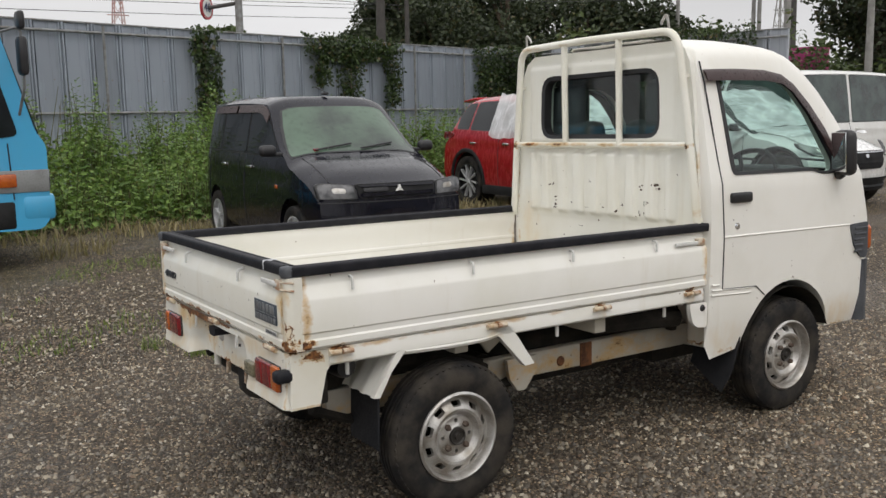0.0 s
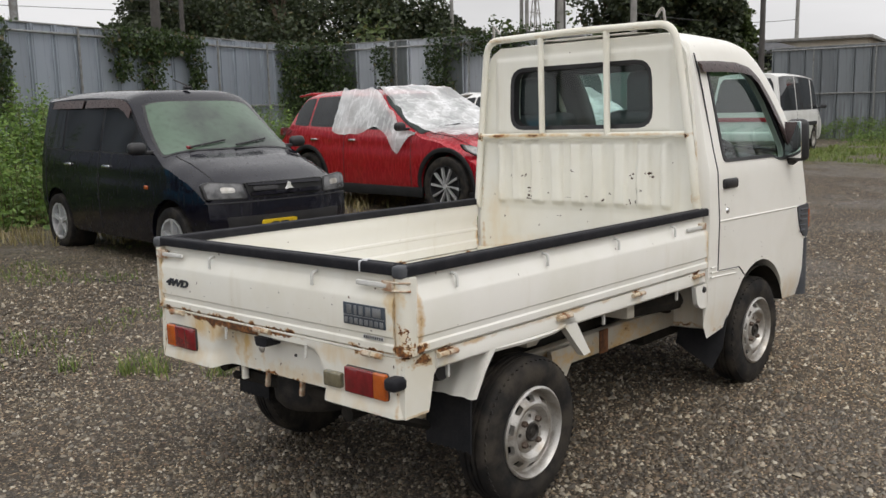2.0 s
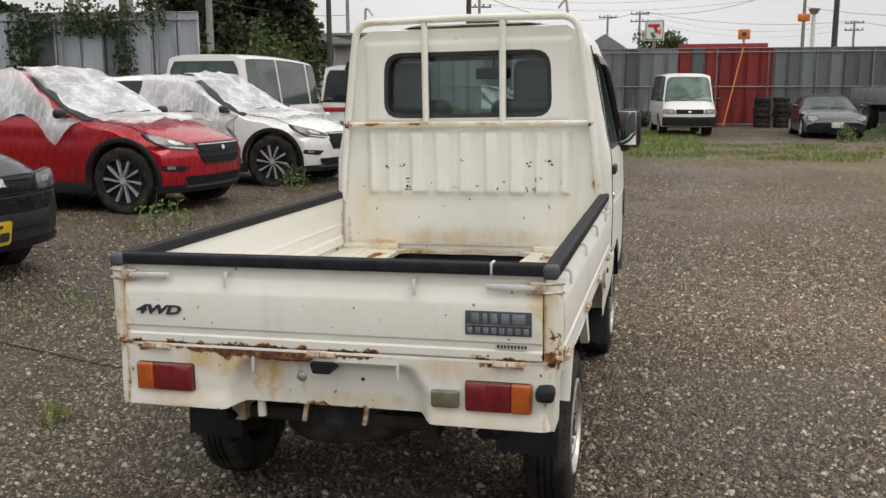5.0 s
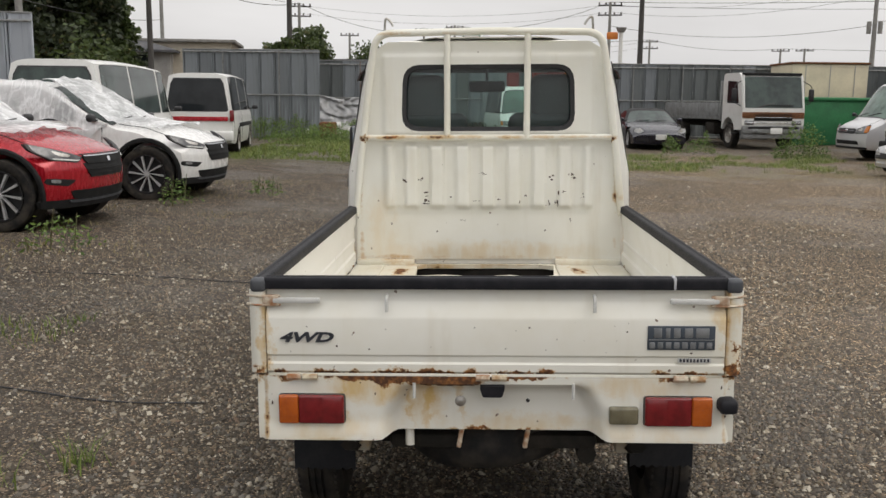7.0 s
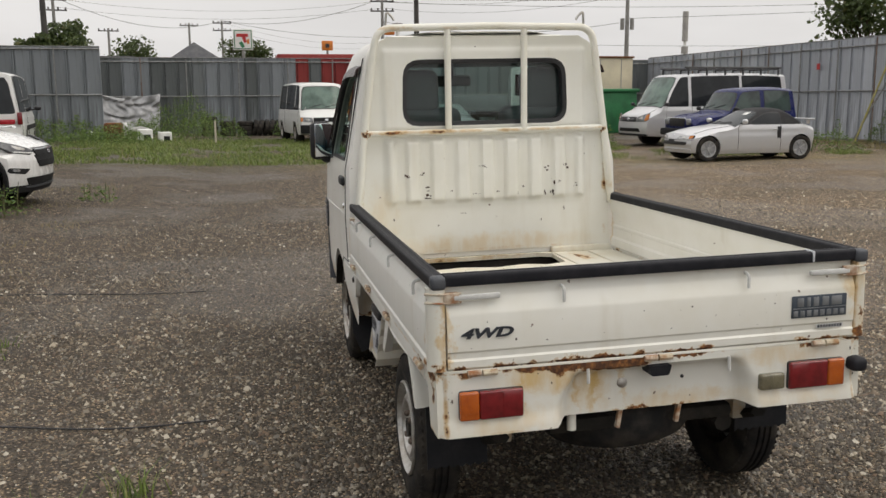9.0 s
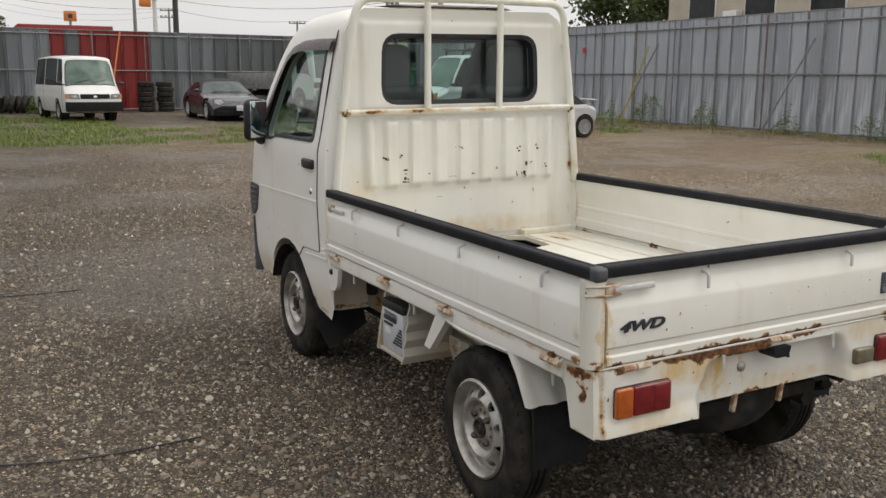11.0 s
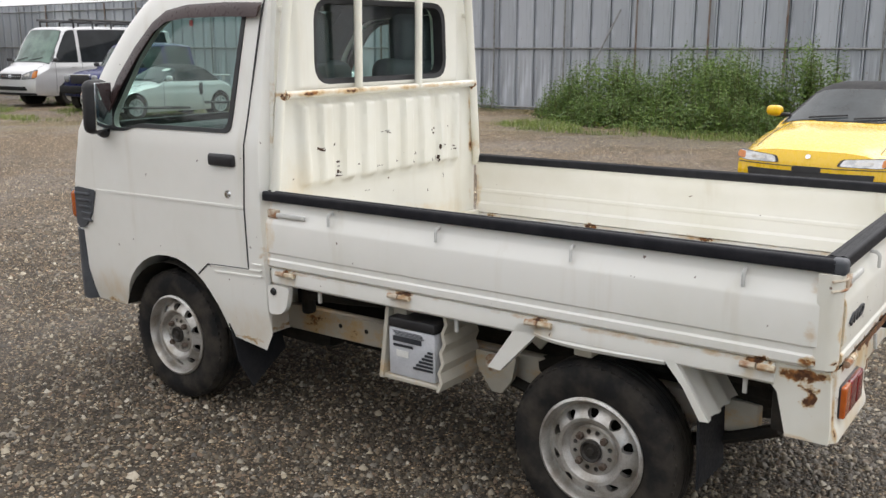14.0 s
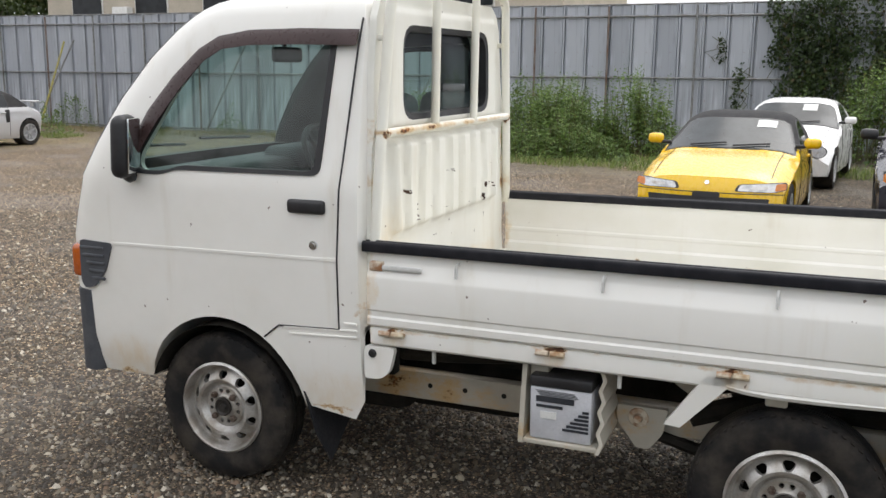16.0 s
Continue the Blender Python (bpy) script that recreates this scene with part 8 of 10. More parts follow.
# ---- leaves, weeds and stones ----
def leaf_mat(name, dark, light, yellow=(0.16, 0.17, 0.03)):
    m, n, l, b = nodes_of(name)
    geo = n.new("ShaderNodeNewGeometry")
    col = mix(n, l, remap(n, l, geo.outputs["Random Per Island"], 0.0, 0.9), dark, light)
    col = mix(n, l, remap(n, l, geo.outputs["Random Per Island"], 0.93, 0.96), col, yellow)
    col = mix(n, l, remap(n, l, noise_node(n, l, 0.9, 3.0), 0.4, 0.7, 0.0, 0.5), col, dark)
    l.new(col, b.inputs["Base Color"])
    b.inputs["Roughness"].default_value = 0.55
    b.inputs["Subsurface Weight"].default_value = 0.0
    tr = n.new("ShaderNodeBsdfTranslucent")
    l.new(mix(n, l, 0.5, col, light), tr.inputs["Color"])
    mx = n.new("ShaderNodeMixShader")
    mx.inputs[0].default_value = 0.25
    l.new(b.outputs[0], mx.inputs[1])
    l.new(tr.outputs[0], mx.inputs[2])
    l.new(mx.outputs[0], n["Material Output"].inputs["Surface"])
    return m


M_LEAF = leaf_mat("bramble_leaves", (0.055, 0.110, 0.022), (0.215, 0.335, 0.075))
M_BUSH = leaf_mat("mugwort_leaves", (0.055, 0.105, 0.026), (0.200, 0.300, 0.075))
M_IVY = leaf_mat("ivy_leaves", (0.017, 0.033, 0.010), (0.055, 0.090, 0.022), (0.11, 0.08, 0.03))
M_TREE = leaf_mat("dark_tree_leaves", (0.016, 0.026, 0.011), (0.052, 0.070, 0.027), (0.085, 0.070, 0.025))
M_TREE2 = leaf_mat("broad_tree_leaves", (0.03, 0.05, 0.014), (0.085, 0.12, 0.03), (0.13, 0.12, 0.04))
M_GRASS = leaf_mat("grass_blades", (0.075, 0.120, 0.022), (0.22, 0.285, 0.065), (0.34, 0.29, 0.11))
M_STRAW = leaf_mat("dry_grass", (0.19, 0.16, 0.07), (0.36, 0.30, 0.15), (0.15, 0.19, 0.06))
M_BARK = plain("bark", (0.10, 0.075, 0.05), (0.055, 0.042, 0.03), 0.9, 0.0, 6.0, 0.01, 30)
M_STEM = plain("green_stem", (0.10, 0.12, 0.04), (0.09, 0.07, 0.035), 0.8, 0.0, 10.0)


def leaf_cloud(name, points, size, material, seed, droop=0.4, parent=None, slim=0.6):
    """Many small folded leaves in one mesh. points: n x 3."""
    g = np.random.default_rng(seed)
    p = np.asarray(points, dtype=float)
    n = len(p)
    d = g.normal(size=(n, 3))
    d[:, 2] = d[:, 2] * 0.5 - droop
    d /= np.linalg.norm(d, axis=1)[:, None]
    q = g.normal(size=(n, 3))
    q[:, 2] *= 0.35
    side = np.cross(d, np.cross(q, d) + 1e-6)
    side = np.cross(d, q)
    side /= np.linalg.norm(side, axis=1)[:, None] + 1e-9
    up = np.cross(side, d)
    s = (size * g.uniform(0.6, 1.35, n))[:, None]
    a = p
    b1 = p + d * s * 0.5 + side * s * slim * 0.5 + up * s * 0.10
    c = p + d * s
    b2 = p + d * s * 0.5 - side * s * slim * 0.5 + up * s * 0.10
    verts = np.stack((a, b1, c, b2), 1).reshape(-1, 3)
    base = np.arange(n)[:, None] * 4
    tris = np.concatenate((base + np.array([[0, 1, 2]]), base + np.array([[0, 2, 3]])), 1).reshape(-1, 3)
    me = bpy.data.meshes.new(name)
    me.vertices.add(len(verts))
    me.vertices.foreach_set("co", verts.ravel())
    me.loops.add(len(tris) * 3)
    me.loops.foreach_set("vertex_index", tris.ravel().astype(np.int32))
    me.polygons.add(len(tris))
    me.polygons.foreach_set("loop_start", np.arange(0, len(tris) * 3, 3, dtype=np.int32))
    me.polygons.foreach_set("loop_total", np.full(len(tris), 3, dtype=np.int32))
    me.update()
    me.validate()
    return part_mesh(name, me, material, parent, smooth=0)


def mound_points(cx, cy, rx, ry, h, n, seed, ragged=0.35, z0=0.0):
    """Points over and inside an uneven heap of growth."""
    g = np.random.default_rng(seed)
    out = []
    while len(out) < n:
        u, v = g.uniform(-1, 1, 2)
        r = math.hypot(u, v)
        if r > 1:
            continue
        x, y = cx + u * rx, cy + v * ry
        top = h * (1 - r ** 2.6) * (1 + ragged * 1.6 * noise.noise((x * 0.8, y * 0.8, seed * 1.7)) + ragged * noise.noise((x * 2.6, y * 2.6, seed)))
        if top < 0.05:
            continue
        t = 1 - abs(g.normal()) * 0.28 if g.random() < 0.75 else g.random()
        out.append((x + g.normal() * 0.04, y + g.normal() * 0.04, z0 + ground_height(x, y) + max(0.02, t * top)))
    return out


def stems(name, pts, seed, parent):
    b = bmesh.new()
    rng = random.Random(seed)
    for x, y, h, z in pts:
        lean = (rng.uniform(-0.2, 0.2), rng.uniform(-0.2, 0.2))
        bm_sweep([(x, y, z - 0.02), (x + lean[0] * h * 0.4, y + lean[1] * h * 0.4, z + h * 0.5), (x + lean[0] * h, y + lean[1] * h, z + h)], [0.008, 0.006, 0.003], 4, b, close=False)
    ob = part(name, b, M_STEM, parent, smooth=0)
    return ob


def mesh_of(name, verts, tris, material, parent):
    """A mesh part out of arrays of points and triangles."""
    me = bpy.data.meshes.new(name)
    me.vertices.add(len(verts))
    me.vertices.foreach_set("co", verts.ravel())
    me.loops.add(len(tris) * 3)
    me.loops.foreach_set("vertex_index", tris.ravel().astype(np.int32))
    me.polygons.add(len(tris))
    me.polygons.foreach_set("loop_start", np.arange(0, len(tris) * 3, 3, dtype=np.int32))
    me.polygons.foreach_set("loop_total", np.full(len(tris), 3, dtype=np.int32))
    me.update()
    me.validate()
    return part_mesh(name, me, material, parent, smooth=0)


def leafy_shoots(heaps, per_area, length, broad, every, seed, lift=1.0):
    """Shoots that stand on a heap, each with leaves set round its stem, three leaflets to a leaf, longest low down and held flat.
    Gives points and triangles for the leaves and a list of stems (x, y, height, ground)."""
    g = np.random.default_rng(seed)
    roots, directions, lens, stem_list = [], [], [], []
    for x, y, rx, ry, h, n in heaps:
        for _ in range(int(per_area * math.pi * rx * ry)):
            a, q = g.uniform(0, 6.28), g.random() ** 0.5
            sx, sy = x + rx * q * math.cos(a), y + ry * q * math.sin(a)
            bulk = 1 + 0.42 * noise.noise((sx * 1.1, sy * 1.1, seed * 0.7)) + 0.25 * noise.noise((sx * 3.1, sy * 3.1, seed))
            top = h * (1 - q ** 2.4 * 0.92) * bulk * g.uniform(0.74, 1.06) * lift
            if top < 0.12:
                continue
            z0 = ground_height(sx, sy)
            lx, ly = g.normal() * 0.12, g.normal() * 0.12
            stem_list.append((sx, sy, top * 0.97, z0))
            foot = max(0.05, top - 0.85)
            count = max(5, int((top - foot) / every))
            turn = g.uniform(0, 6.28)
            for k in range(count):
                t = (k + g.random()) / count
                z = foot + (top - foot) * t
                turn += 2.4 + g.normal() * 0.3
                el = -0.25 + 0.95 * t ** 2 + g.normal() * 0.18
                d = (math.cos(turn) * math.cos(el), math.sin(turn) * math.cos(el), math.sin(el))
                roots.append((sx + lx * z, sy + ly * z, z0 + z))
                directions.append(d)
                lens.append(length * (1.15 - 0.72 * t) * g.uniform(0.7, 1.25))
    p, d, s = np.array(roots), np.array(directions), np.array(lens)[:, None]
    flat = np.cross(d, np.array((0.0, 0.0, 1.0)))
    flat /= np.linalg.norm(flat, axis=1)[:, None] + 1e-9
    roll = g.normal(0, 0.35, len(p))[:, None]
    up = np.cross(flat, d)
    flat, up = flat * np.cos(roll) + up * np.sin(roll), up * np.cos(roll) - flat * np.sin(roll)
    vs = []
    for swing, part_len, start in ((0.0, 1.0, 0.30), (0.85, 0.68, 0.18), (-0.85, 0.68, 0.18)):
        dd = d * math.cos(swing) + flat * math.sin(swing)
        ff = flat * math.cos(swing) - d * math.sin(swing)
        base = p + d * s * start
        ln = s * part_len * 0.72
        sag = np.array((0.0, 0.0, -0.16)) * ln
        vs.append(np.stack((base, base + dd * ln * 0.45 + ff * ln * broad * 0.5 + up * ln * 0.06, base + dd * ln + sag, base + dd * ln * 0.45 - ff * ln * broad * 0.5 + up * ln * 0.06), 1))
    verts = np.concatenate(vs, 1).reshape(-1, 3)
    quads = np.arange(len(verts) // 4)[:, None] * 4
    tris = np.concatenate((quads + np.array([[0, 1, 2]]), quads + np.array([[0, 2, 3]])), 1).reshape(-1, 3)
    return verts, tris, stem_list


def thicket(name, label, heaps, mat, seed, per_area, length, broad, every, fill, fill_leaf=0.085, lift=1.0):
    """A stand of leafy shoots over a looser mass of leaves."""
    root = thing(name, Matrix(), label, "bush")
    pts = []
    for k, (x, y, rx, ry, h, n) in enumerate(heaps):
        pts += mound_points(x, y, rx, ry, h * 0.82, int(n * fill), seed + k)
    leaf_cloud("leaves", pts, fill_leaf, mat, seed, parent=root, slim=0.45)["kind"] = "stuff"
    verts, tris, stem_list = leafy_shoots(heaps, per_area, length, broad, every, seed, lift)
    mesh_of("foliage", verts, tris, mat, root)["kind"] = "stuff"
    stems("stem_growth", stem_list, seed, root)["kind"] = "stuff"
    return root


def shrub(name, label, heaps, leaf, mat, seed, spires=0, spire_h=0.6, slim=0.42, dense=1.0):
    """A thicket: heaps (x, y, rx, ry, height, leaves); spires are taller single shoots standing out of it."""
    root = thing(name, Matrix(), label, "bush")
    rng = random.Random(seed)
    pts = []
    shoots = []
    for k, (x, y, rx, ry, h, n) in enumerate(heaps):
        pts += mound_points(x, y, rx, ry, h, int(n * dense), seed + k)
        for _ in range(max(4, n // 160)):
            a, q = rng.uniform(0, 6.28), rng.random() ** 0.5
            sx, sy = x + rx * q * math.cos(a) * 0.85, y + ry * q * math.sin(a) * 0.85
            shoots.append((sx, sy, h * (1 - q ** 2.6) * 0.85 + 0.1, ground_height(sx, sy)))
        for _ in range(spires * n // 2000):
            a, q = rng.uniform(0, 6.28), rng.random() ** 0.5
            sx, sy = x + rx * q * math.cos(a) * 0.9, y + ry * q * math.sin(a) * 0.9
            top = h * (1 - q ** 2.6) * 0.9
            tall = top + spire_h * rng.uniform(0.3, 1.0)
            shoots.append((sx, sy, tall, ground_height(sx, sy)))
            for j in range(34):
                z = top * 0.8 + (tall - top * 0.8) * rng.random()
                r = 0.10 * (1.15 - (z - top * 0.8) / (tall - top * 0.8 + 0.01))
                b = rng.uniform(0, 6.28)
                pts.append((sx + r * math.cos(b), sy + r * math.sin(b), ground_height(sx, sy) + z))
    crown = leaf_cloud("leaves", pts, leaf, mat, seed, parent=root, slim=slim)
    crown["kind"] = "stuff"
    st = stems("stem_growth", shoots, seed, root)
    st["kind"] = "stuff"
    return root


# the bramble bank before the north fence
thicket("bramble_bank", "thick green bramble and weeds heaped along the steel fence",
        [(2.6, 13.9, 1.6, 1.8, 1.55, 9500), (5.2, 14.6, 1.9, 2.0, 1.72, 11000), (7.6, 15.6, 1.9, 1.8, 1.7, 7500), (0.4, 13.4, 1.6, 1.4, 1.6, 5400), (10.5, 16.6, 2.0, 1.6, 1.45, 3200), (13.2, 17.6, 1.6, 1.6, 1.2, 1800), (4.0, 12.5, 1.6, 0.9, 0.95, 1700), (6.4, 13.2, 1.5, 0.9, 0.95, 1600), (2.2, 12.2, 1.2, 0.8, 0.8, 1200)],
        M_LEAF, 11, 27, 0.132, 0.66, 0.028, 0.62, 0.075, 0.98)
thicket("mugwort_thicket", "tall feathery green weeds growing before the steel fence",
        [(7.3, -11.2, 1.8, 1.3, 1.62, 4800), (9.6, -11.5, 1.5, 1.1, 1.42, 3000), (5.5, -11.2, 1.0, 0.9, 1.75, 1800), (10.9, -12.0, 0.8, 0.7, 0.95, 700), (6.8, -9.9, 1.6, 0.7, 0.75, 1100), (9.1, -10.3, 1.3, 0.7, 0.65, 800)],
        M_BUSH, 21, 38, 0.16, 0.38, 0.026, 0.7, 0.075, 1.05)
thicket("weed_thicket", "dense green weeds behind the parked coupe", [(0.9, -12.3, 1.5, 1.2, 2.3, 3000), (-1.0, -11.9, 1.6, 1.3, 2.2, 2600), (-3.0, -11.4, 1.5, 1.4, 1.8, 2200), (2.3, -12.8, 0.8, 0.7, 1.3, 900)], M_BUSH, 31, 24, 0.15, 0.45, 0.030, 0.5)
shrub("low_weeds", "low green weeds growing along the fence's foot",
      [(30.0, 10.6, 1.0, 2.2, 0.65, 2600), (28.6, 9.2, 2.0, 1.8, 0.40, 2400), (31.5, 6.0, 1.3, 1.4, 1.0, 1700), (35.2, 2.6, 1.0, 1.0, 0.7, 700), (34.6, 7.2, 0.9, 1.5, 1.25, 2600), (33.2, 8.6, 0.8, 1.2, 0.5, 800), (34.8, 3.2, 0.5, 0.6, 0.9, 500), (26.3, -2.8, 0.5, 0.5, 0.6, 350), (24.1, -5.0, 0.6, 0.8, 0.85, 1000), (25.9, -1.9, 0.3, 0.3, 0.5, 260), (26.0, -8.4, 0.9, 0.8, 0.75, 800), (19.6, -9.8, 0.8, 0.8, 0.7, 500)], 0.07, M_BUSH, 41, 14, 0.35)
shrub("fence_foot_weeds", "small tufts of weeds along the foot of the fence",
      [(22.3, -13.5, 0.8, 0.5, 0.9, 600), (19.6, -13.3, 0.5, 0.4, 0.8, 420), (16.6, -13.3, 0.4, 0.4, 0.6, 300), (13.9, -13.0, 0.5, 0.4, 0.45, 260), (11.6, -13.4, 0.5, 0.5, 0.6, 300)], 0.06, M_BUSH, 51, 14, 0.3)
shrub("weed_clump", "small weeds growing round the parked crossover's wheel", [(10.12, 7.55, 0.22, 0.2, 0.45, 150), (12.0, 6.85, 0.3, 0.3, 0.3, 130), (6.7, 7.45, 0.35, 0.3, 0.35, 160)], 0.05, M_BUSH, 61, 0)


# ivy hanging on the fences: heaps along a line, from the top down
def ivy(label, a, b_, clumps, seed, face=-1):
    root = thing("ivy", Matrix(), label, "ivy")
    a, b_ = Vector((*a, 0)), Vector((*b_, 0))
    d = (b_ - a).normalized()
    nrm = Vector((d.y, -d.x, 0)) * (1 if face < 0 else -1)
    g = np.random.default_rng(seed)
    pts = []
    for s0, s1, z0, z1, n in clumps:
        k = 0
        while k < n * 1.7:
            u, v = g.random(), g.random() ** 0.8
            s = s0 + (s1 - s0) * u
            z = z1 - (z1 - z0) * v
            edge = abs(2 * u - 1)
            keep = 1.0 - 0.75 * edge ** 2 - 0.5 * v * edge + 0.9 * noise.noise((s * 2.2, z * 1.6, seed))
            k += 1
            if g.random() > keep:
                continue
            p = a + d * s + nrm * (0.06 + abs(g.normal()) * 0.10 + 0.12 * max(0, noise.noise((s * 3, z * 3, 7.0))))
            pts.append((p.x, p.y, z + g.normal() * 0.04))
    vine = bmesh.new()
    for s0, s1, z0, z1, n in clumps:
        for _ in range(max(3, int((s1 - s0) * 5))):
            s = s0 + (s1 - s0) * g.uniform(0.1, 0.9)
            run = []
            for k in range(6):
                q = a + d * (s + 0.12 * g.normal()) + nrm * 0.05
                run.append((q.x, q.y, z1 - (z1 - z0) * (0.1 + 0.9 * k / 5)))
            bm_sweep(run, 0.007, 4, vine, close=False)
    st = part("vine_growth", vine, M_STEM, root, smooth=0)
    st["kind"] = "stuff"
    lv = leaf_cloud("leaves", pts, 0.076, M_IVY, seed, 0.7, root, 0.8)
    lv["kind"] = "stuff"
    return root


NA, NB, NC = (-6.0, 14.0), (15.3, 20.2), (16.75, 12.5)
ivy("dark green ivy hanging in curtains over the steel fence", NA, NB, [(12.25, 12.9, 1.3, 3.12, 1300), (14.8, 17.9, 2.62, 3.15, 1900), (15.2, 15.7, 2.1, 2.9, 300), (15.9, 16.65, 1.5, 2.9, 700), (17.35, 17.9, 1.7, 3.0, 520), (20.6, 22.3, 1.2, 3.15, 2600)], 71)
ivy("dark green ivy hanging over the corner fence", NB, NC, [(-0.1, 1.6, 1.1, 3.15, 2600), (2.1, 2.8, 1.7, 3.0, 500), (3.7, 4.7, 1.5, 3.15, 1100), (4.4, 7.2, 2.6, 3.25, 1000), (6.0, 6.5, 1.6, 2.9, 350)], 72)
ivy("dark ivy climbing on the steel fence behind the coupe", (38.6, -13.5), (-12.0, -14.4), [(35.2, 37.6, 0.6, 3.35, 7000), (37.2, 40.2, 1.7, 3.35, 1800), (34.25, 34.5, 1.9, 2.5, 40), (34.6, 34.85, 0.8, 1.9, 120)], 73)


def grass(name, label, region, n, h, mat, seed, wide=0.006):
    """Blades in one mesh; region gives a chance for a place, or None."""
    g = np.random.default_rng(seed)
    vs, fs = [], []
    tries = 0
    while len(fs) < n * 2 and tries < n * 40:
        tries += 1
        x, y = region(g)
        hh = h * g.uniform(0.4, 1.25)
        a, lean = g.uniform(0, 6.28), g.uniform(0.2, 1.25) * hh
        ca, sa = math.cos(a), math.sin(a)
        z = ground_height(x, y) - 0.01
        k = len(vs)
        w = wide * g.uniform(0.6, 1.4)
        vs += [(x - sa * w, y + ca * w, z), (x + sa * w, y - ca * w, z), (x + ca * lean * 0.35 + sa * w * 0.7, y + sa * lean * 0.35 - ca * w * 0.7, z + hh * 0.62), (x + ca * lean * 0.35 - sa * w * 0.7, y + sa * lean * 0.35 + ca * w * 0.7, z + hh * 0.62), (x + ca * lean, y + sa * lean, z + hh)]
        fs += [(k, k + 1, k + 2, k + 3), (k + 3, k + 2, k + 4)]
    me = bpy.data.meshes.new(name)
    me.from_pydata(vs, [], fs)
    ob = part_mesh(name, me, mat, smooth=0)
    return tagged(ob, label, "grass", kind="stuff")


def patches(box, thresh, scale=0.9, seed=0.0):
    def pick(g):
        while True:
            x, y = g.uniform(box[0], box[1]), g.uniform(box[2], box[3])
            if noise.noise((x * scale, y * scale, seed)) + 0.35 * noise.noise((x * 3.1, y * 3.1, seed)) > thresh:
                return x, y
    return pick


def tufts(places, spread):
    def pick(g):
        x, y = places[int(g.integers(len(places)))]
        return x + g.normal() * spread, y + g.normal() * spread
    return pick


grass("grass_tuft", "fresh green grass tufts in the gravel", tufts([(2.25, 5.32), (2.05, 5.62), (2.10, 5.85), (1.75, 6.05), (1.95, 5.75)], 0.045), 260, 0.11, M_GRASS, 81, 0.003)
grass("grass_patch", "sparse low grass in the gravel near the black wagon", patches((0.2, 4.6, 6.2, 9.5), 0.16, 1.3, 2.0), 1900, 0.055, M_GRASS, 82, 0.004)
grass("grass_patch", "rough grass before the bramble bank", patches((1.0, 9.0, 9.6, 13.5), 0.0, 0.8, 3.0), 5200, 0.16, M_STRAW, 83)
grass("grass_verge", "yellow-green grass verge before the back fence", patches((19.0, 31.5, 2.0, 10.0), -0.3, 0.6, 4.0), 22000, 0.10, M_GRASS, 84, 0.008)
grass("grass_verge", "thin grass strip before the parked cars", patches((18.6, 25.0, -10.5, 2.6), 0.02, 0.7, 5.0), 12000, 0.10, M_GRASS, 85, 0.006)
grass("grass_verge", "green grass at the foot of the thicket", patches((-3.0, 11.0, -11.0, -8.2), -0.1, 0.7, 6.0), 9000, 0.13, M_GRASS, 86, 0.006)
grass("grass_verge", "dry grass along the foot of the long fence", patches((9.0, 30.0, -13.6, -11.4), 0.1, 0.8, 7.0), 3200, 0.13, M_STRAW, 87, 0.009)
grass("grass_patch", "grass growing between the parked crossovers", patches((5.6, 14.5, 6.6, 9.0), 0.2, 1.1, 8.0), 800, 0.055, M_STRAW, 88, 0.004)


def stone_mat():
    m, n, l, b = nodes_of("gravel_stones")
    geo = n.new("ShaderNodeNewGeometry")
    ramp = n.new("ShaderNodeValToRGB")
    e = ramp.color_ramp.elements
    e[0].position, e[0].color = 0.0, (0.045, 0.038, 0.03, 1)
    e[1].position, e[1].color = 1.0, (0.46, 0.42, 0.345, 1)
    for pos, c in ((0.3, (0.068, 0.054, 0.038, 1)), (0.45, (0.118, 0.092, 0.060, 1)), (0.56, (0.085, 0.080, 0.070, 1)), (0.62, (0.16, 0.105, 0.068, 1)), (0.72, (0.200, 0.162, 0.112, 1)), (0.82, (0.175, 0.160, 0.136, 1)), (0.93, (0.34, 0.290, 0.210, 1))):
        k = e.new(pos)
        k.color = c
    l.new(geo.outputs["Random Per Island"], ramp.inputs["Fac"])
    wet = remap(n, l, noise_node(n, l, 0.33, 6.0, 0.62), 0.42, 0.62)
    col = mix(n, l, math_node(n, l, "MULTIPLY", wet, 0.24), ramp.outputs[0], (0.055, 0.048, 0.041))
    col = mix(n, l, remap(n, l, noise_node(n, l, 90.0, 3.0), 0.5, 0.75, 0.0, 0.5), col, (0.10, 0.09, 0.075))
    tc = n.new("ShaderNodeTexCoord")
    at = n.new("ShaderNodeSeparateXYZ")
    l.new(tc.outputs["Object"], at.inputs[0])
    dry = math_node(n, l, "MULTIPLY", remap(n, l, at.outputs["Y"], -1.5, 3.2, 0.85, 0.0), remap(n, l, at.outputs["X"], 4.0, 8.5))
    dry = math_node(n, l, "MAXIMUM", dry, math_node(n, l, "MULTIPLY", remap(n, l, at.outputs["Y"], 1.5, 5.0, 0.6, 0.0), remap(n, l, at.outputs["X"], 1.8, 5.0)))
    col = mix(n, l, dry, col, mix(n, l, 1.0, col, (1.6, 1.57, 1.52), "MULTIPLY"))
    col = mix(n, l, 1.0, col, (1.12, 1.12, 1.12), "MULTIPLY")
    l.new(col, b.inputs["Base Color"])
    l.new(remap(n, l, wet, 0.0, 1.0, 0.75, 0.45), b.inputs["Roughness"])
    return m


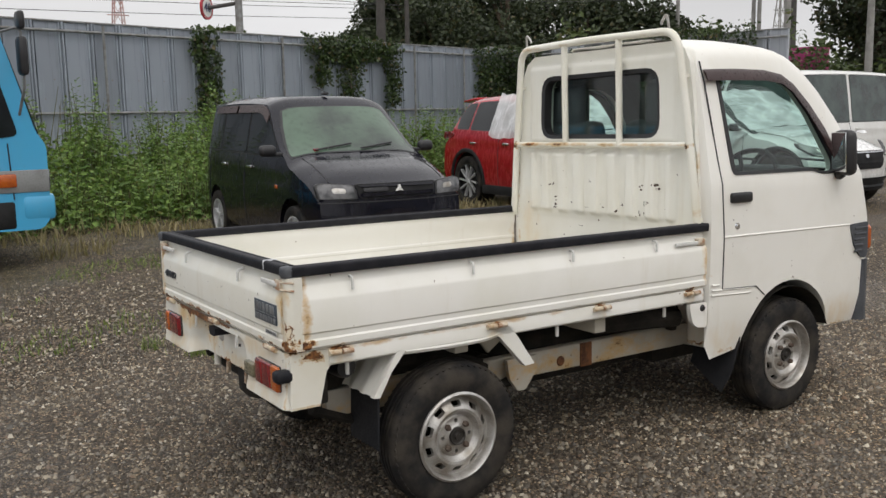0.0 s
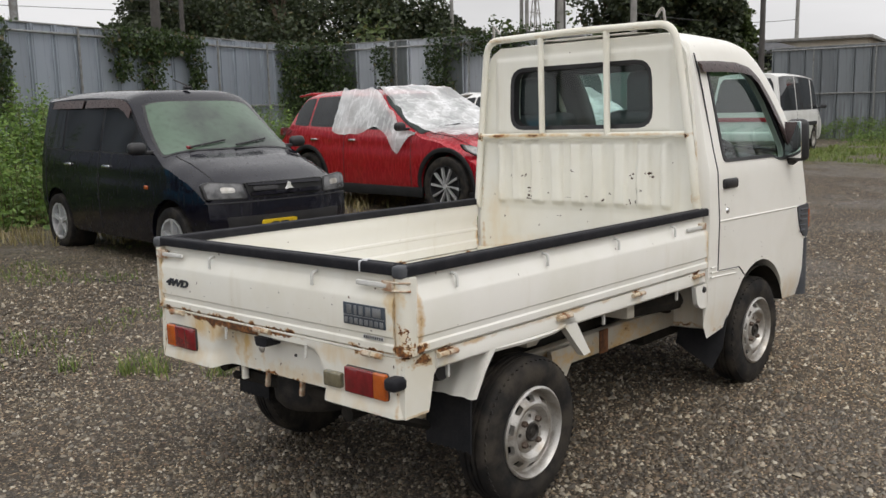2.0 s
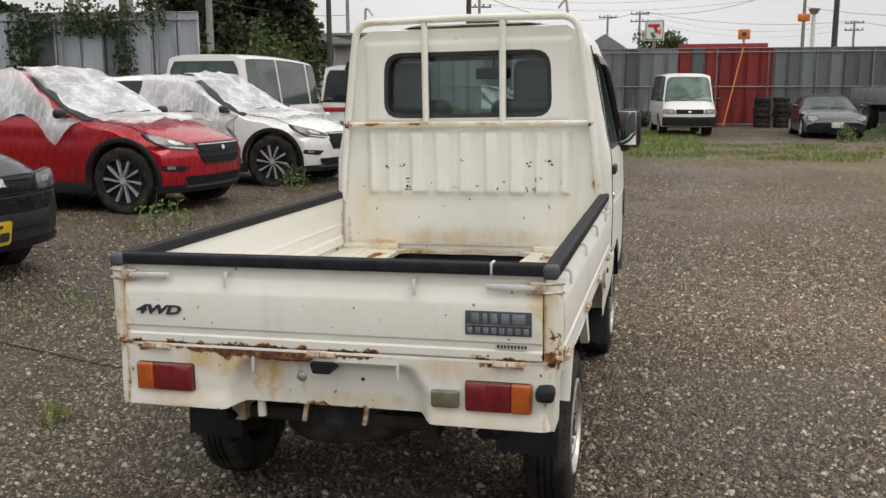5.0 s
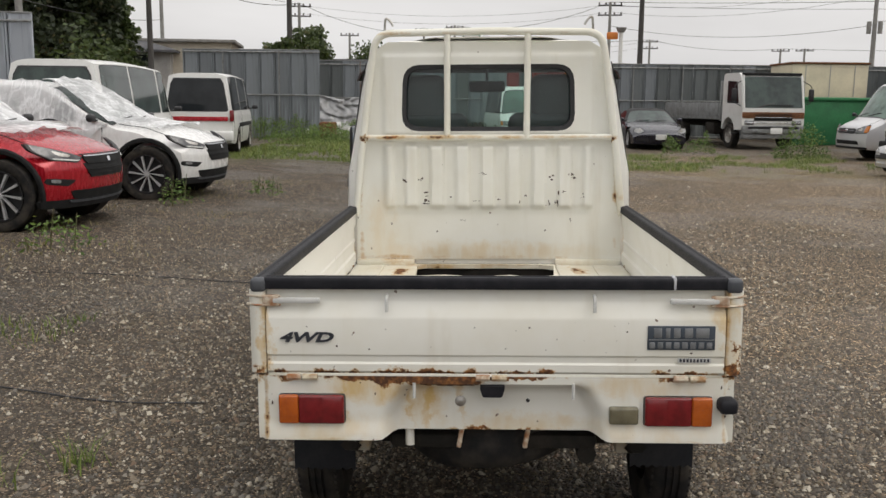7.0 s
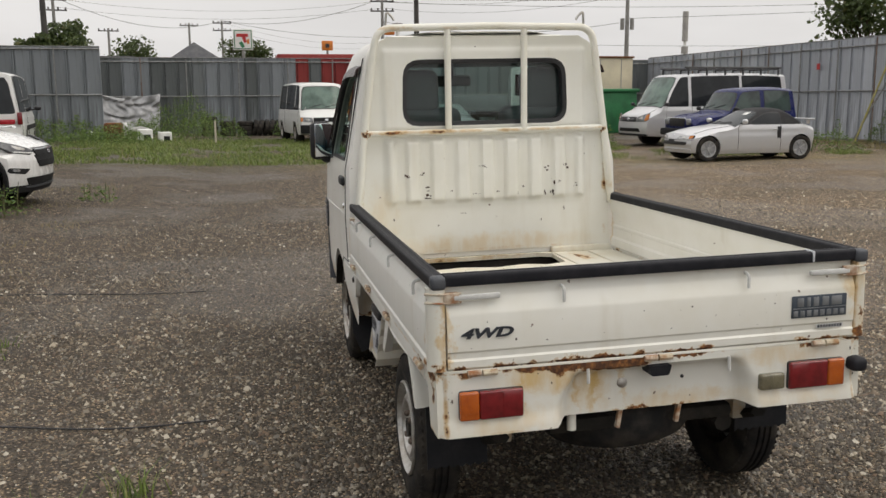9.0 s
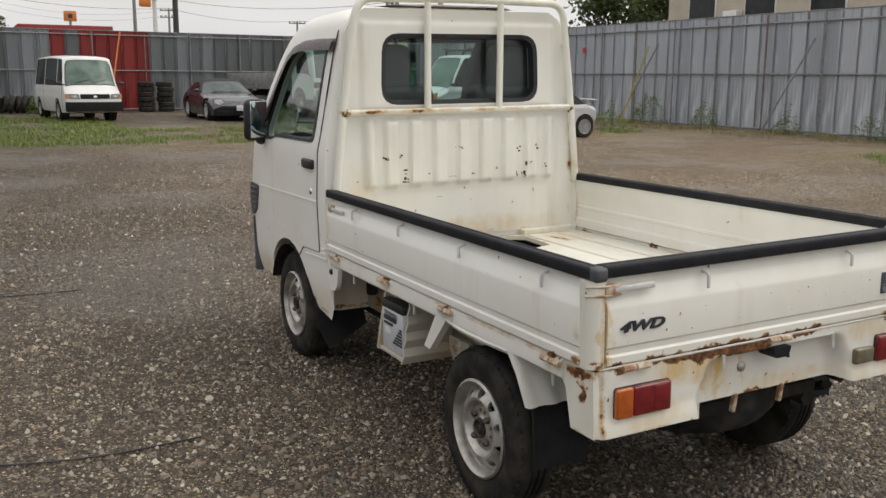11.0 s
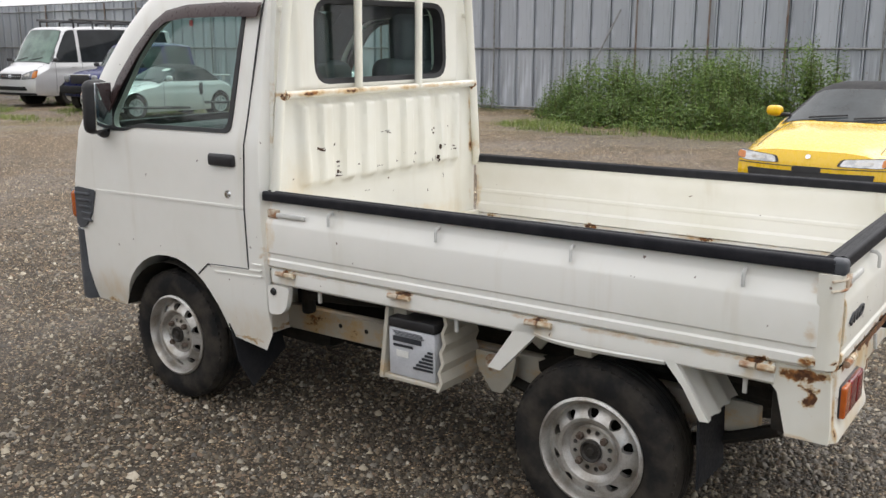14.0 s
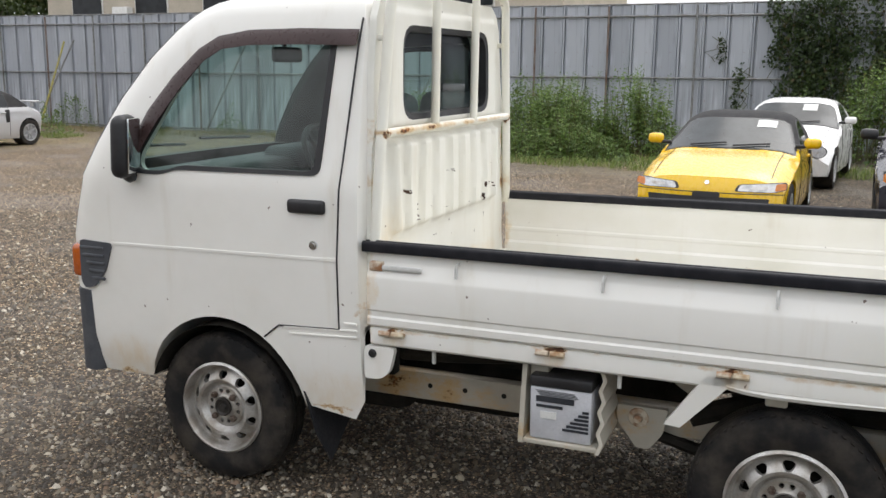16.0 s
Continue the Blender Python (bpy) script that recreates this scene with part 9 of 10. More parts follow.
def stones(name, label, centres, sizes, seed):
    """Broken stones: angular lumps with their undersides sunk in the ground."""
    g = np.random.default_rng(seed)
    n = len(centres)
    base = np.array([(1, 0, -0.3), (0.31, 0.95, -0.3), (-0.81, 0.59, -0.3), (-0.81, -0.59, -0.3), (0.31, -0.95, -0.3), (0.38, 0.12, 0.72), (-0.36, -0.10, 0.68)], float)
    tri = np.array([(0, 1, 5), (1, 2, 6), (1, 6, 5), (2, 3, 6), (3, 4, 6), (4, 5, 6), (4, 0, 5)])
    k = len(base)
    v = base[None] * (1 + g.uniform(-0.38, 0.38, (n, k, 3)))
    v *= sizes[:, None, None] * np.stack((g.uniform(0.7, 1.3, n), g.uniform(0.55, 1.1, n), g.uniform(0.55, 1.15, n)), 1)[:, None, :]
    a = g.uniform(0, 6.28, n)
    t = g.normal(0, 0.16, n)
    y, z = v[:, :, 1].copy(), v[:, :, 2].copy()
    v[:, :, 1], v[:, :, 2] = y * np.cos(t)[:, None] - z * np.sin(t)[:, None], y * np.sin(t)[:, None] + z * np.cos(t)[:, None]
    x, y = v[:, :, 0].copy(), v[:, :, 1].copy()
    v[:, :, 0], v[:, :, 1] = x * np.cos(a)[:, None] - y * np.sin(a)[:, None], x * np.sin(a)[:, None] + y * np.cos(a)[:, None]
    v += centres[:, None, :]
    v[:, :, 2] += sizes[:, None] * 0.22
    tris = (np.arange(n)[:, None, None] * k + tri[None]).reshape(-1, 3)
    me = bpy.data.meshes.new(name)
    me.vertices.add(n * k)
    me.vertices.foreach_set("co", v.ravel())
    me.loops.add(len(tris) * 3)
    me.loops.foreach_set("vertex_index", tris.ravel().astype(np.int32))
    me.polygons.add(len(tris))
    me.polygons.foreach_set("loop_start", np.arange(0, len(tris) * 3, 3, dtype=np.int32))
    me.polygons.foreach_set("loop_total", np.full(len(tris), 3, dtype=np.int32))
    me.update()
    me.validate()
    ob = part_mesh(name, me, M_STONE, smooth=0)
    return tagged(ob, label, "gravel", kind="stuff")


M_STONE = stone_mat()


def scatter(n, seed, lo, hi, box, heart, reach):
    g = np.random.default_rng(seed)
    m = n * 4
    x, y = g.uniform(box[0], box[1], m), g.uniform(box[2], box[3], m)
    d = np.hypot(x - heart[0], (y - heart[1]))
    keep = g.random(m) < np.exp(-(d / reach) ** 2)
    x, y = x[keep][:n], y[keep][:n]
    s = lo * (hi / lo) ** (g.random(len(x)) ** 1.8)
    z = np.array([ground_height(a, b) for a, b in zip(x, y)]) - 0.003
    return np.stack((x, y, z), 1), s


stones("gravel", "loose grey and tan gravel stones lying on the yard", *scatter(158000, 91, 0.0038, 0.0135, (-2.5, 9.5, -2.0, 10.0), (2.2, 3.9), 3.7), 91)
stones("gravel", "coarser pale gravel stones scattered over the yard", *scatter(64000, 92, 0.007, 0.020, (-4.0, 18.0, -8.0, 11.0), (5.0, 2.4), 7.0), 92)

# thin dark cables lying across the gravel
for k, pts in enumerate(([(2.9, 8.0), (3.2, 7.0), (3.12, 6.05), (2.98, 5.5), (3.02, 5.05)], [(5.5, 8.2), (5.75, 7.0), (5.92, 6.2), (5.88, 5.7), (5.9, 5.2)])):
    line = bend([(x, y, ground_height(x, y) + 0.004) for x, y in pts], 0.5, 6)
    ob = part("cable", bm_sweep(line, 0.0038, 6), M_BLACKPL)
    tagged(ob, "thin black cable lying on the gravel", "cable")

# ---- beyond the fences ----
def tree(label, x, y, h, r, trunk_h, mat, seed, n=5200, leaf=0.42, flat=0.8):
    """Trunk, limbs and a crown of many leaf sprays in uneven clumps."""
    root = thing("tree", pose(x, y, 0), label, "tree")
    rng = random.Random(seed)
    part("trunk", bm_sweep([(0, 0, -0.2), (rng.uniform(-0.2, 0.2), rng.uniform(-0.2, 0.2), trunk_h * 0.6), (rng.uniform(-0.4, 0.4), rng.uniform(-0.4, 0.4), h * 0.85)], [0.035 * h, 0.026 * h, 0.006 * h], 8), M_BARK, root)
    clumps = []
    for k in range(40):
        a, q = rng.uniform(0, 6.28), rng.random() ** 0.6
        z = trunk_h + (h - trunk_h) * rng.uniform(0.05, 0.92)
        fall = 1.0 - 0.55 * ((z - trunk_h) / (h - trunk_h)) ** 1.6
        clumps.append((r * q * fall * math.cos(a), r * q * fall * math.sin(a), z, r * rng.uniform(0.26, 0.44)))
    limbs = bmesh.new()
    for cx, cy, cz, cr in clumps:
        bm_sweep([(0, 0, max(trunk_h * 0.7, cz - 0.35 * h)), (cx * 0.5, cy * 0.5, cz - 0.12 * h), (cx, cy, cz)], [0.010 * h, 0.007 * h, 0.002 * h], 5, limbs, close=False)
    part("limb_work", limbs, M_BARK, root)["kind"] = "stuff"
    g = np.random.default_rng(seed)
    pts = []
    for k in range(n):
        cx, cy, cz, cr = clumps[int(g.integers(len(clumps)))]
        d = g.normal(size=3)
        d /= np.linalg.norm(d)
        q = cr * (1 - abs(g.normal()) * 0.30)
        pts.append((cx + d[0] * q, cy + d[1] * q, cz + d[2] * q * flat))
    lv = leaf_cloud("crown", pts, leaf, mat, seed, 0.3, root, 0.75)
    return root


DARK = "tall dark evergreen tree standing beyond the fence"
BROAD = "broad green tree standing beyond the fence"
for k, (x, y, h, r, m) in enumerate(((30.5, 55, 9.0, 3.6, 0), (33, 54, 11.0, 4.6, 0), (38, 50, 11.0, 4.6, 0), (41.5, 46, 9.4, 4.0, 0), (44.3, 43.2, 8.2, 3.2, 0), (46.8, 41.4, 6.4, 2.4, 0), (32.5, 50, 8.5, 3.6, 0), (40.5, 55, 10.5, 5.0, 0), (36, 56, 11, 5, 0),
                                     (43.0, 26.6, 9.8, 3.6, 0), (45.0, 24.0, 9.6, 2.3, 0), (49, 27.5, 10.5, 4.4, 0), (46.5, 23.6, 8.8, 1.9, 1))):
    tree(BROAD if m else DARK, x, y, h, r, h * 0.16, M_TREE2 if m else M_TREE, 200 + k, 13000, 0.27)
for k, (x, y, h, r) in enumerate(((70, 17.0, 7.2, 2.4), (66.5, 18.4, 6.2, 1.6), (86, 14.2, 6.6, 3.0), (92, 4.2, 7.6, 2.8), (62, 33, 5.4, 3.0), (41.0, -26.8, 6.9, 2.9), (36, -28.0, 7.6, 3.4), (24, 60, 6.0, 3.0), (20, 62, 5.4, 3.2), (15, 60, 5.6, 3.0), (12.4, 34.3, 4.9, 1.3))):
    tree(BROAD, x, y, h, r, h * 0.2, M_TREE2, 240 + k, 6000, 0.26)
shrub("vine_hedge", "tall hedge of vines and shrubs beyond the fence's end", [(25.6, 18.2, 2.6, 2.0, 3.4, 3800), (29.2, 16.6, 2.8, 1.6, 3.0, 3400), (32.0, 17.4, 2.4, 1.6, 2.9, 2600), (22.0, 19.0, 2.2, 1.6, 3.5, 2600), (19.0, 21.5, 2.0, 1.6, 3.7, 2000)], 0.22, M_TREE2, 141, 10, 0.6)

M_CONC = plain("pole_concrete", (0.28, 0.275, 0.26), (0.2, 0.195, 0.185), 0.85, 0.0, 3.0)
M_DKPOLE = plain("dark_pole", (0.07, 0.065, 0.06), (0.05, 0.047, 0.045), 0.8, 0.0, 3.0)
M_WIRE = plain("wire", (0.03, 0.03, 0.032), (0.04, 0.04, 0.042), 0.7)
TOPS = {}


def utility_pole(key, x, y, h, r=0.16, arms=1, gear=False, mat=None):
    root = thing("utility_pole", pose(x, y, 0), "grey utility pole with crossarms and wires", "pole", "poles beyond the fences")
    part("pole", bm_sweep([(0, 0, -0.3), (0, 0, h)], [r, r * 0.62], 10), mat or M_CONC, root)
    yaw = math.atan2(y, x)
    for k in range(arms):
        z = h - 0.25 - 0.75 * k
        c, s = -math.sin(yaw) * 0.95, math.cos(yaw) * 0.95
        part("crossarm", bm_sweep([(-c, -s, z), (c, s, z)], 0.06, 6), M_DKPOLE, root)
        for f in (-0.9, -0.35, 0.35, 0.9):
            part("insulator", bm_sweep([(c * f, s * f, z), (c * f, s * f, z + 0.22)], [0.05, 0.07], 6), M_DKPOLE, root)
    if gear:
        for f in (-0.30, 0.30):
            part("transformer", bm_sweep([(-math.sin(yaw) * f, math.cos(yaw) * f, h - 2.9), (-math.sin(yaw) * f, math.cos(yaw) * f, h - 2.2)], 0.13, 10), M_CONC, root)
    TOPS[key] = Vector((x, y, h))
    return root


for key, x, y, h, arms, gear in (("m", 72.5, 18.2, 9.0, 2, 0), ("n", 87.6, 19.1, 8.6, 0, 0), ("o", 93, 17.1, 8.2, 1, 0), ("p", 73.2, -6.4, 9.3, 2, 0), ("r", 107, -15.7, 8.7, 2, 0), ("s", 54.3, -19.2, 8.5, 1, 1), ("t", 103.7, -29.6, 7.6, 1, 0), ("u", 103, -32, 7.6, 1, 0),
                                 ("w", 98.8, 9.9, 9.2, 1, 0), ("x", 99, 6.6, 9.5, 2, 0), ("c", 44.0, 53.0, 9.2, 2, 0), ("f", 44.4, 40.9, 9.6, 1, 0), ("g", 47.3, 37.5, 11.0, 0, 0), ("k", 64.8, 26.6, 12.0, 1, 0), ("j", 33.5, 21.2, 9.5, 0, 0), ("e", 32.4, 24.1, 10.5, 0, 0), ("d", 47.2, 37.0, 11.0, 1, 0)):
    utility_pole(key, x, y, h, 0.17, arms, gear)
for key, x, y, h, r in (("a", 22.45, 39.6, 12.0, 0.27), ("b", 26.1, 43.2, 12.5, 0.15), ("l", 41.2, 19.0, 11.0, 0.15), ("q", 58.0, -6.3, 12.0, 0.20), ("v", 67.7, 18.0, 13.0, 0.25), ("i", 36.4, 26.9, 11.0, 0.34)):
    utility_pole(key, x, y, h, r, 0, False, M_DKPOLE)


def wire(a, b_, sag=0.6, r=0.018):
    b = bmesh.new()
    pts = [a.lerp(b_, t) - Vector((0, 0, 4 * sag * t * (1 - t))) for t in (k / 14 for k in range(15))]
    ob = part("overhead_wire", bm_sweep(pts, r * 0.6, 4, b, close=False), M_WIRE, smooth=0)
    tagged(ob, "thin dark overhead wire between utility poles", "wire", "overhead wires")


V = Vector
for a, b_, sag, r in ((TOPS["m"], TOPS["x"], 1.4, 0.03), (TOPS["m"], TOPS["l"] - V((0, 0, 3.4)), 0.8, 0.035), (TOPS["l"] - V((0, 0, 3.4)), TOPS["j"] - V((0, 0, 2.4)), 0.5, 0.03), (TOPS["m"] + V((0, 0, -0.1)), V((40, 60, 17)), 1.0, 0.022), (TOPS["x"], TOPS["p"], 1.0, 0.03), (TOPS["p"], V((60, -60, 10.5)), 0.8, 0.03), (TOPS["p"] - V((0, 0, .3)), V((58, -62, 9.3)), 0.8, 0.025),
                      (TOPS["s"], V((60, 10, 13.0)), 0.8, 0.018), (TOPS["s"] - V((0, 0, 2.4)), TOPS["p"] - V((0, 0, 1.8)), 0.8, 0.022), (TOPS["s"], V((30, -70, 10.5)), 0.5, 0.02), (TOPS["s"] - V((0, 0, 2.2)), V((30, -70, 8.4)), 0.5, 0.02), (TOPS["r"], TOPS["t"], 0.6, 0.03), (TOPS["r"], TOPS["x"], 0.8, 0.03), (TOPS["t"], V((90, -90, 8)), 0.6, 0.03),
                      (V((-20, 40, 9.6)), TOPS["b"] - V((0, 0, 3.9)), 0.3, 0.02), (V((-20, 40, 8.9)), TOPS["b"] - V((0, 0, 4.6)), 0.3, 0.02), (V((-20, 40, 8.2)), TOPS["b"] - V((0, 0, 5.3)), 0.3, 0.02), (TOPS["b"] - V((0, 0, 3.9)), TOPS["f"] - V((0, 0, 0.5)), 0.4, 0.02), (TOPS["b"] - V((0, 0, 4.6)), TOPS["f"] - V((0, 0, 1.2)), 0.4, 0.02), (TOPS["f"], TOPS["g"] - V((0, 0, 1.8)), 0.3, 0.03), (TOPS["g"] - V((0, 0, 1.9)), TOPS["i"] - V((0, 0, 3.6)), 0.3, 0.03), (TOPS["k"] - V((0, 0, 5)), TOPS["j"] - V((0, 0, 4.4)), 0.3, 0.03)):
    wire(a, b_, sag, r)

for z0, z1, sag in ((5.5, 8.2, 0.5), (6.1, 8.9, 0.6), (6.35, 9.1, 0.6), (7.0, 9.9, 0.4)):
    wire(V((-24, 36, z0)), V((44, 54, z1)), sag, 0.024)
wire(V((2.0, 39, 5.6)), V((16, 43, 8.6)), 0.2, 0.02)
for a, b_, sag in (("p", "m", 0.9), ("r", "x", 1.4), ("s", "p", 0.7)):
    for drop in (0.15, 0.75):
        wire(TOPS[a] - V((0, 0, drop)), TOPS[b_] - V((0, 0, drop)), sag, 0.015)

# road sign on its arm
sg = thing("road_sign", pose(9.22, 23.74, 0), "round white road sign with a red rim on a grey post", "road sign")
part("post", bm_sweep([(0, 0, 0), (0, 0, 4.75)], 0.10, 10), M_PIPE, sg)
part("arm", bm_sweep([(0, 0, 4.40), (-0.75, 0.22, 4.25)], 0.05, 8), M_DKPOLE, sg)
face_m = Matrix.Translation((-0.80, 0.18, 4.25)) @ Matrix.Rotation(radians(42), 4, "Z")
disc = part("sign_face", bm_lathe([(0.0001, -0.02), (0.24, -0.02), (0.24, 0.0)], 28, m=face_m), M_WHITE, sg)
part("sign_rim", bm_lathe([(0.235, -0.024), (0.30, -0.024), (0.30, 0.03), (0.0001, 0.03)], 28, m=face_m), P_RED, disc)
tx = text_mesh("40", 0.34, 0.004)
tx.transform(face_m @ Matrix.Translation((0, -0.03, 0)) @ Matrix.Rotation(radians(90), 4, "X"))
part_mesh("numerals", tx, P_BLUE, disc, "dark blue numerals", 0)


def lattice(x, y, h, w, mat, label):
    root = thing("pylon", pose(x, y, 0), label, "pylon")
    for sx in (-1, 1):
        for sy in (-1, 1):
            part("leg", bm_sweep([(sx * w, sy * w, 0), (sx * w * 0.15, sy * w * 0.15, h)], 0.0045 * h, 5), mat, root)
    n = 9
    for k in range(n):
        z = h * k / n
        q = w * (1 - 0.85 * k / n)
        q2 = w * (1 - 0.85 * (k + 1) / n)
        for s in (-1, 1):
            part("brace", bm_sweep([(-q, s * q, z), (q2, s * q2, h * (k + 1) / n)], 0.0022 * h, 4), mat, root)
            part("brace", bm_sweep([(q, s * q, z), (-q2, s * q2, h * (k + 1) / n)], 0.0022 * h, 4), mat, root)
    for z in (0.72, 0.84, 0.95):
        part("arm", bm_sweep([(-w * 0.9, 0, h * z), (w * 0.9, 0, h * z)], 0.004 * h, 5), mat, root)


M_PYRED = plain("faded_red_steel", (0.42, 0.24, 0.22), (0.55, 0.50, 0.49), 0.7, 0.0, 0.05)
lattice(54, 213.8, 34, 2.6, M_PYRED, "distant red and white lattice pylon")
lattice(120, 90, 19, 1.6, M_CONC, "distant grey lattice pylon")

M_WALLB = plain("beige_wall", (0.50, 0.45, 0.37), (0.42, 0.38, 0.31), 0.85, 0.0, 1.2)
M_WALLG = plain("grey_render", (0.38, 0.37, 0.35), (0.3, 0.29, 0.28), 0.85, 0.0, 1.2)
M_ROOF = plain("dark_roof_tiles", (0.07, 0.072, 0.08), (0.11, 0.11, 0.115), 0.7, 0.0, 2.0, 0.02, 12)
M_CREAM = plain("cream_container", (0.62, 0.55, 0.40), (0.52, 0.46, 0.34), 0.6, 0.0, 1.5)
M_GREENC = plain("green_tarpaulin", (0.02, 0.17, 0.06), (0.015, 0.12, 0.045), 0.55, 0.0, 2.0, 0.03, 5)


def house(x, y, yaw, w, d, h, wall, roof, roof_h, label, windows=()):
    root = thing("house", pose(x, y, 0, 0, 0, yaw), label, "house")
    part("wall", bm_box(0, 0, h / 2, w, d, h), wall, root)
    if roof_h:
        e = 0.5
        b = bmesh.new()
        base = [b.verts.new(p) for p in ((-w / 2 - e, -d / 2 - e, h), (w / 2 + e, -d / 2 - e, h), (w / 2 + e, d / 2 + e, h), (-w / 2 - e, d / 2 + e, h))]
        under = [b.verts.new((v.co.x, v.co.y, h - 0.15)) for v in base]
        r0, r1 = b.verts.new((-w * 0.22, 0, h + roof_h)), b.verts.new((w * 0.22, 0, h + roof_h))
        b.faces.new((base[0], base[1], r1, r0))
        b.faces.new((base[2], base[3], r0, r1))
        b.faces.new((base[1], base[2], r1))
        b.faces.new((base[3], base[0], r0))
        for k in range(4):
            b.faces.new((under[k], under[(k + 1) % 4], base[(k + 1) % 4], base[k]))
        b.faces.new(under[::-1])
        part("roof", b, roof, root, smooth=0)
    else:
        part("roof", bm_box(0, 0, h + 0.1, w + 0.6, d + 0.6, 0.2, 0.03), roof, root)
    for fx, fy, z, ww, hh in windows:
        nx, ny = (1, 0) if abs(fx) >= 1 else (0, 1)
        px, py = fx * w / 2, fy * d / 2
        sx, sy = (0.08, ww) if nx else (ww, 0.08)
        win = part("window", bm_box(px, py, z, sx, sy, hh, 0.01), M_WHITE, root)
        part("pane", bm_box(px + (0.03 * fx if nx else 0), py + (0.03 * fy if ny else 0), z, sx if nx else sx - 0.14, sy if ny else sy - 0.14, hh - 0.14), M_TINT, win)
    return root


house(31.5, 42.5, 35, 5.0, 4.0, 4.2, M_WALLG, M_ROOF, 0.9, "grey house with a dark roof beyond the fence")
house(33.5, 40.5, 35, 5.5, 3.5, 3.9, M_WALLB, M_ROOF, 0.0, "low shed beyond the fence")
house(62, 27.8, 10, 6.0, 6.0, 4.6, M_WALLG, M_ROOF, 1.0, "two-storey grey house beyond the fence", [(-1, -0.3, 3.9, 1.6, 0.9)])
house(64, 24.2, 10, 6.5, 6.0, 5.2, M_WALLB, M_CONC, 0.0, "two-storey beige house with a flat roof", [(-1, 0.5, 4.3, 1.3, 0.9), (-1, -0.4, 4.2, 2.4, 0.9)])
house(76.5, 8.5, 5, 2.6, 2.6, 4.7, M_WALLG, M_ROOF, 1.25, "small house with a dark hipped tiled roof")
house(84, 16.2, 5, 4.0, 4.0, 4.9, M_WALLG, M_ROOF, 0.0, "grey building with a flat roof")
big = house(22.5, -29.0, -2, 24.0, 9.0, 6.2, M_WALLB, M_ROOF, 0.0, "long beige two-storey building behind the fence", [(-0.72, 1, 4.6, 1.8, 1.2), (-0.40, 1, 4.6, 1.8, 1.2), (-0.1, 1, 4.6, 1.8, 1.2), (0.2, 1, 4.6, 1.8, 1.2), (0.5, 1, 4.6, 1.8, 1.2), (0.8, 1, 4.6, 1.8, 1.2)])
part("air_conditioner", bm_box(7.4, 4.75, 4.05, 0.85, 0.35, 0.6, 0.03), M_WHITE, big)
# roof of a red shed and a cream container
rc = part("red_shed", bm_box(61, 0.0, 2.10, 6.0, 5.2, 4.2, 0.05), M_PANEL_RED)
tagged(rc, "low red corrugated shed behind the back fence", "shed")
cc = thing("container", pose(36.5, -9.75, 0, 0, 0, 92), "cream site container standing behind the truck", "container")
part("wall", bm_box(0, 0, 1.52, 2.95, 2.4, 3.0, 0.03), M_CREAM, cc)
part("roof_edge", bm_box(0, 0, 3.05, 3.05, 2.5, 0.08, 0.02), M_RUST, cc)
for k in range(3):
    part("panel_joint", bm_box(-0.95 + k * 0.95, 1.205, 1.52, 0.03, 0.02, 2.9), M_WALLG, cc)
gc = thing("skip", pose(33.6, -9.0, 0, 0, 0, 95), "green skip under a green tarpaulin beside the truck", "skip")
part("bin", bm_box(0, 0, 0.82, 2.6, 1.8, 1.64, 0.08), M_GREENC, gc)
part("tarpaulin", bm_box(0, 0, 1.66, 2.75, 1.95, 0.14, 0.06), M_GREENC, gc)

# shop sign, drawn as plain coloured shapes
M_S_OR, M_S_GR, M_S_RD = plain("sign_orange", (0.65, 0.2, 0.03), (0.6, 0.18, 0.03), 0.4), plain("sign_green", (0.02, 0.2, 0.08), (0.02, 0.17, 0.07), 0.4), plain("sign_red", (0.5, 0.03, 0.03), (0.45, 0.03, 0.03), 0.4)
ss = thing("shop_sign", pose(79, 4.58, 6.35, 0, 0, 0), "white shop sign with red, orange and green shapes on a pole", "sign")
part("board", bm_box(0, 0, 0, 0.25, 1.62, 1.72, 0.05), M_WHITE, ss)
part("green_frame", bm_box(-0.13, 0, 0, 0.02, 1.45, 1.55), M_S_GR, ss)
part("white_field", bm_box(-0.145, 0, 0, 0.02, 1.32, 1.42), M_WHITE, ss)
part("red_shape", bm_box(-0.16, 0.05, 0.35, 0.02, 0.95, 0.26), M_S_RD, ss)
part("orange_shape", bm_box(-0.16, -0.12, 0.02, 0.02, 0.26, 0.55, 0, 1, Matrix.Rotation(radians(-20), 4, "X")), M_S_RD, ss)
part("green_shape", bm_box(-0.16, 0.10, -0.42, 0.02, 0.28, 0.5, 0, 1, Matrix.Rotation(radians(-30), 4, "X")), M_S_GR, ss)
part("orange_bar", bm_box(-0.16, -0.42, -0.15, 0.02, 0.2, 0.4), M_S_OR, ss)
part("pole", bm_sweep([(0, 0, -6.3), (0, 0, -0.8)], 0.14, 8), M_CONC, ss)
os_ = thing("rotating_sign", pose(83.6, -2.9, 5.9), "small orange sign on a pole", "sign")
part("board", bm_box(0, 0, 0.25, 0.25, 1.0, 0.85, 0.05), M_S_OR, os_)
part("dark_shape", bm_box(-0.135, 0, 0.25, 0.02, 0.35, 0.35), M_INK, os_)
part("pole", bm_sweep([(0, 0, -5.9), (0, 0, -0.15)], 0.1, 8), M_CONC, os_)
sl = thing("street_lamp", pose(58.2, -5.1, 0), "white street lamp post with a yellow sign", "street lamp")
part("post", bm_sweep([(0, 0, 0), (0, 0, 5.9)], [0.16, 0.12], 8), M_WHITE, sl)
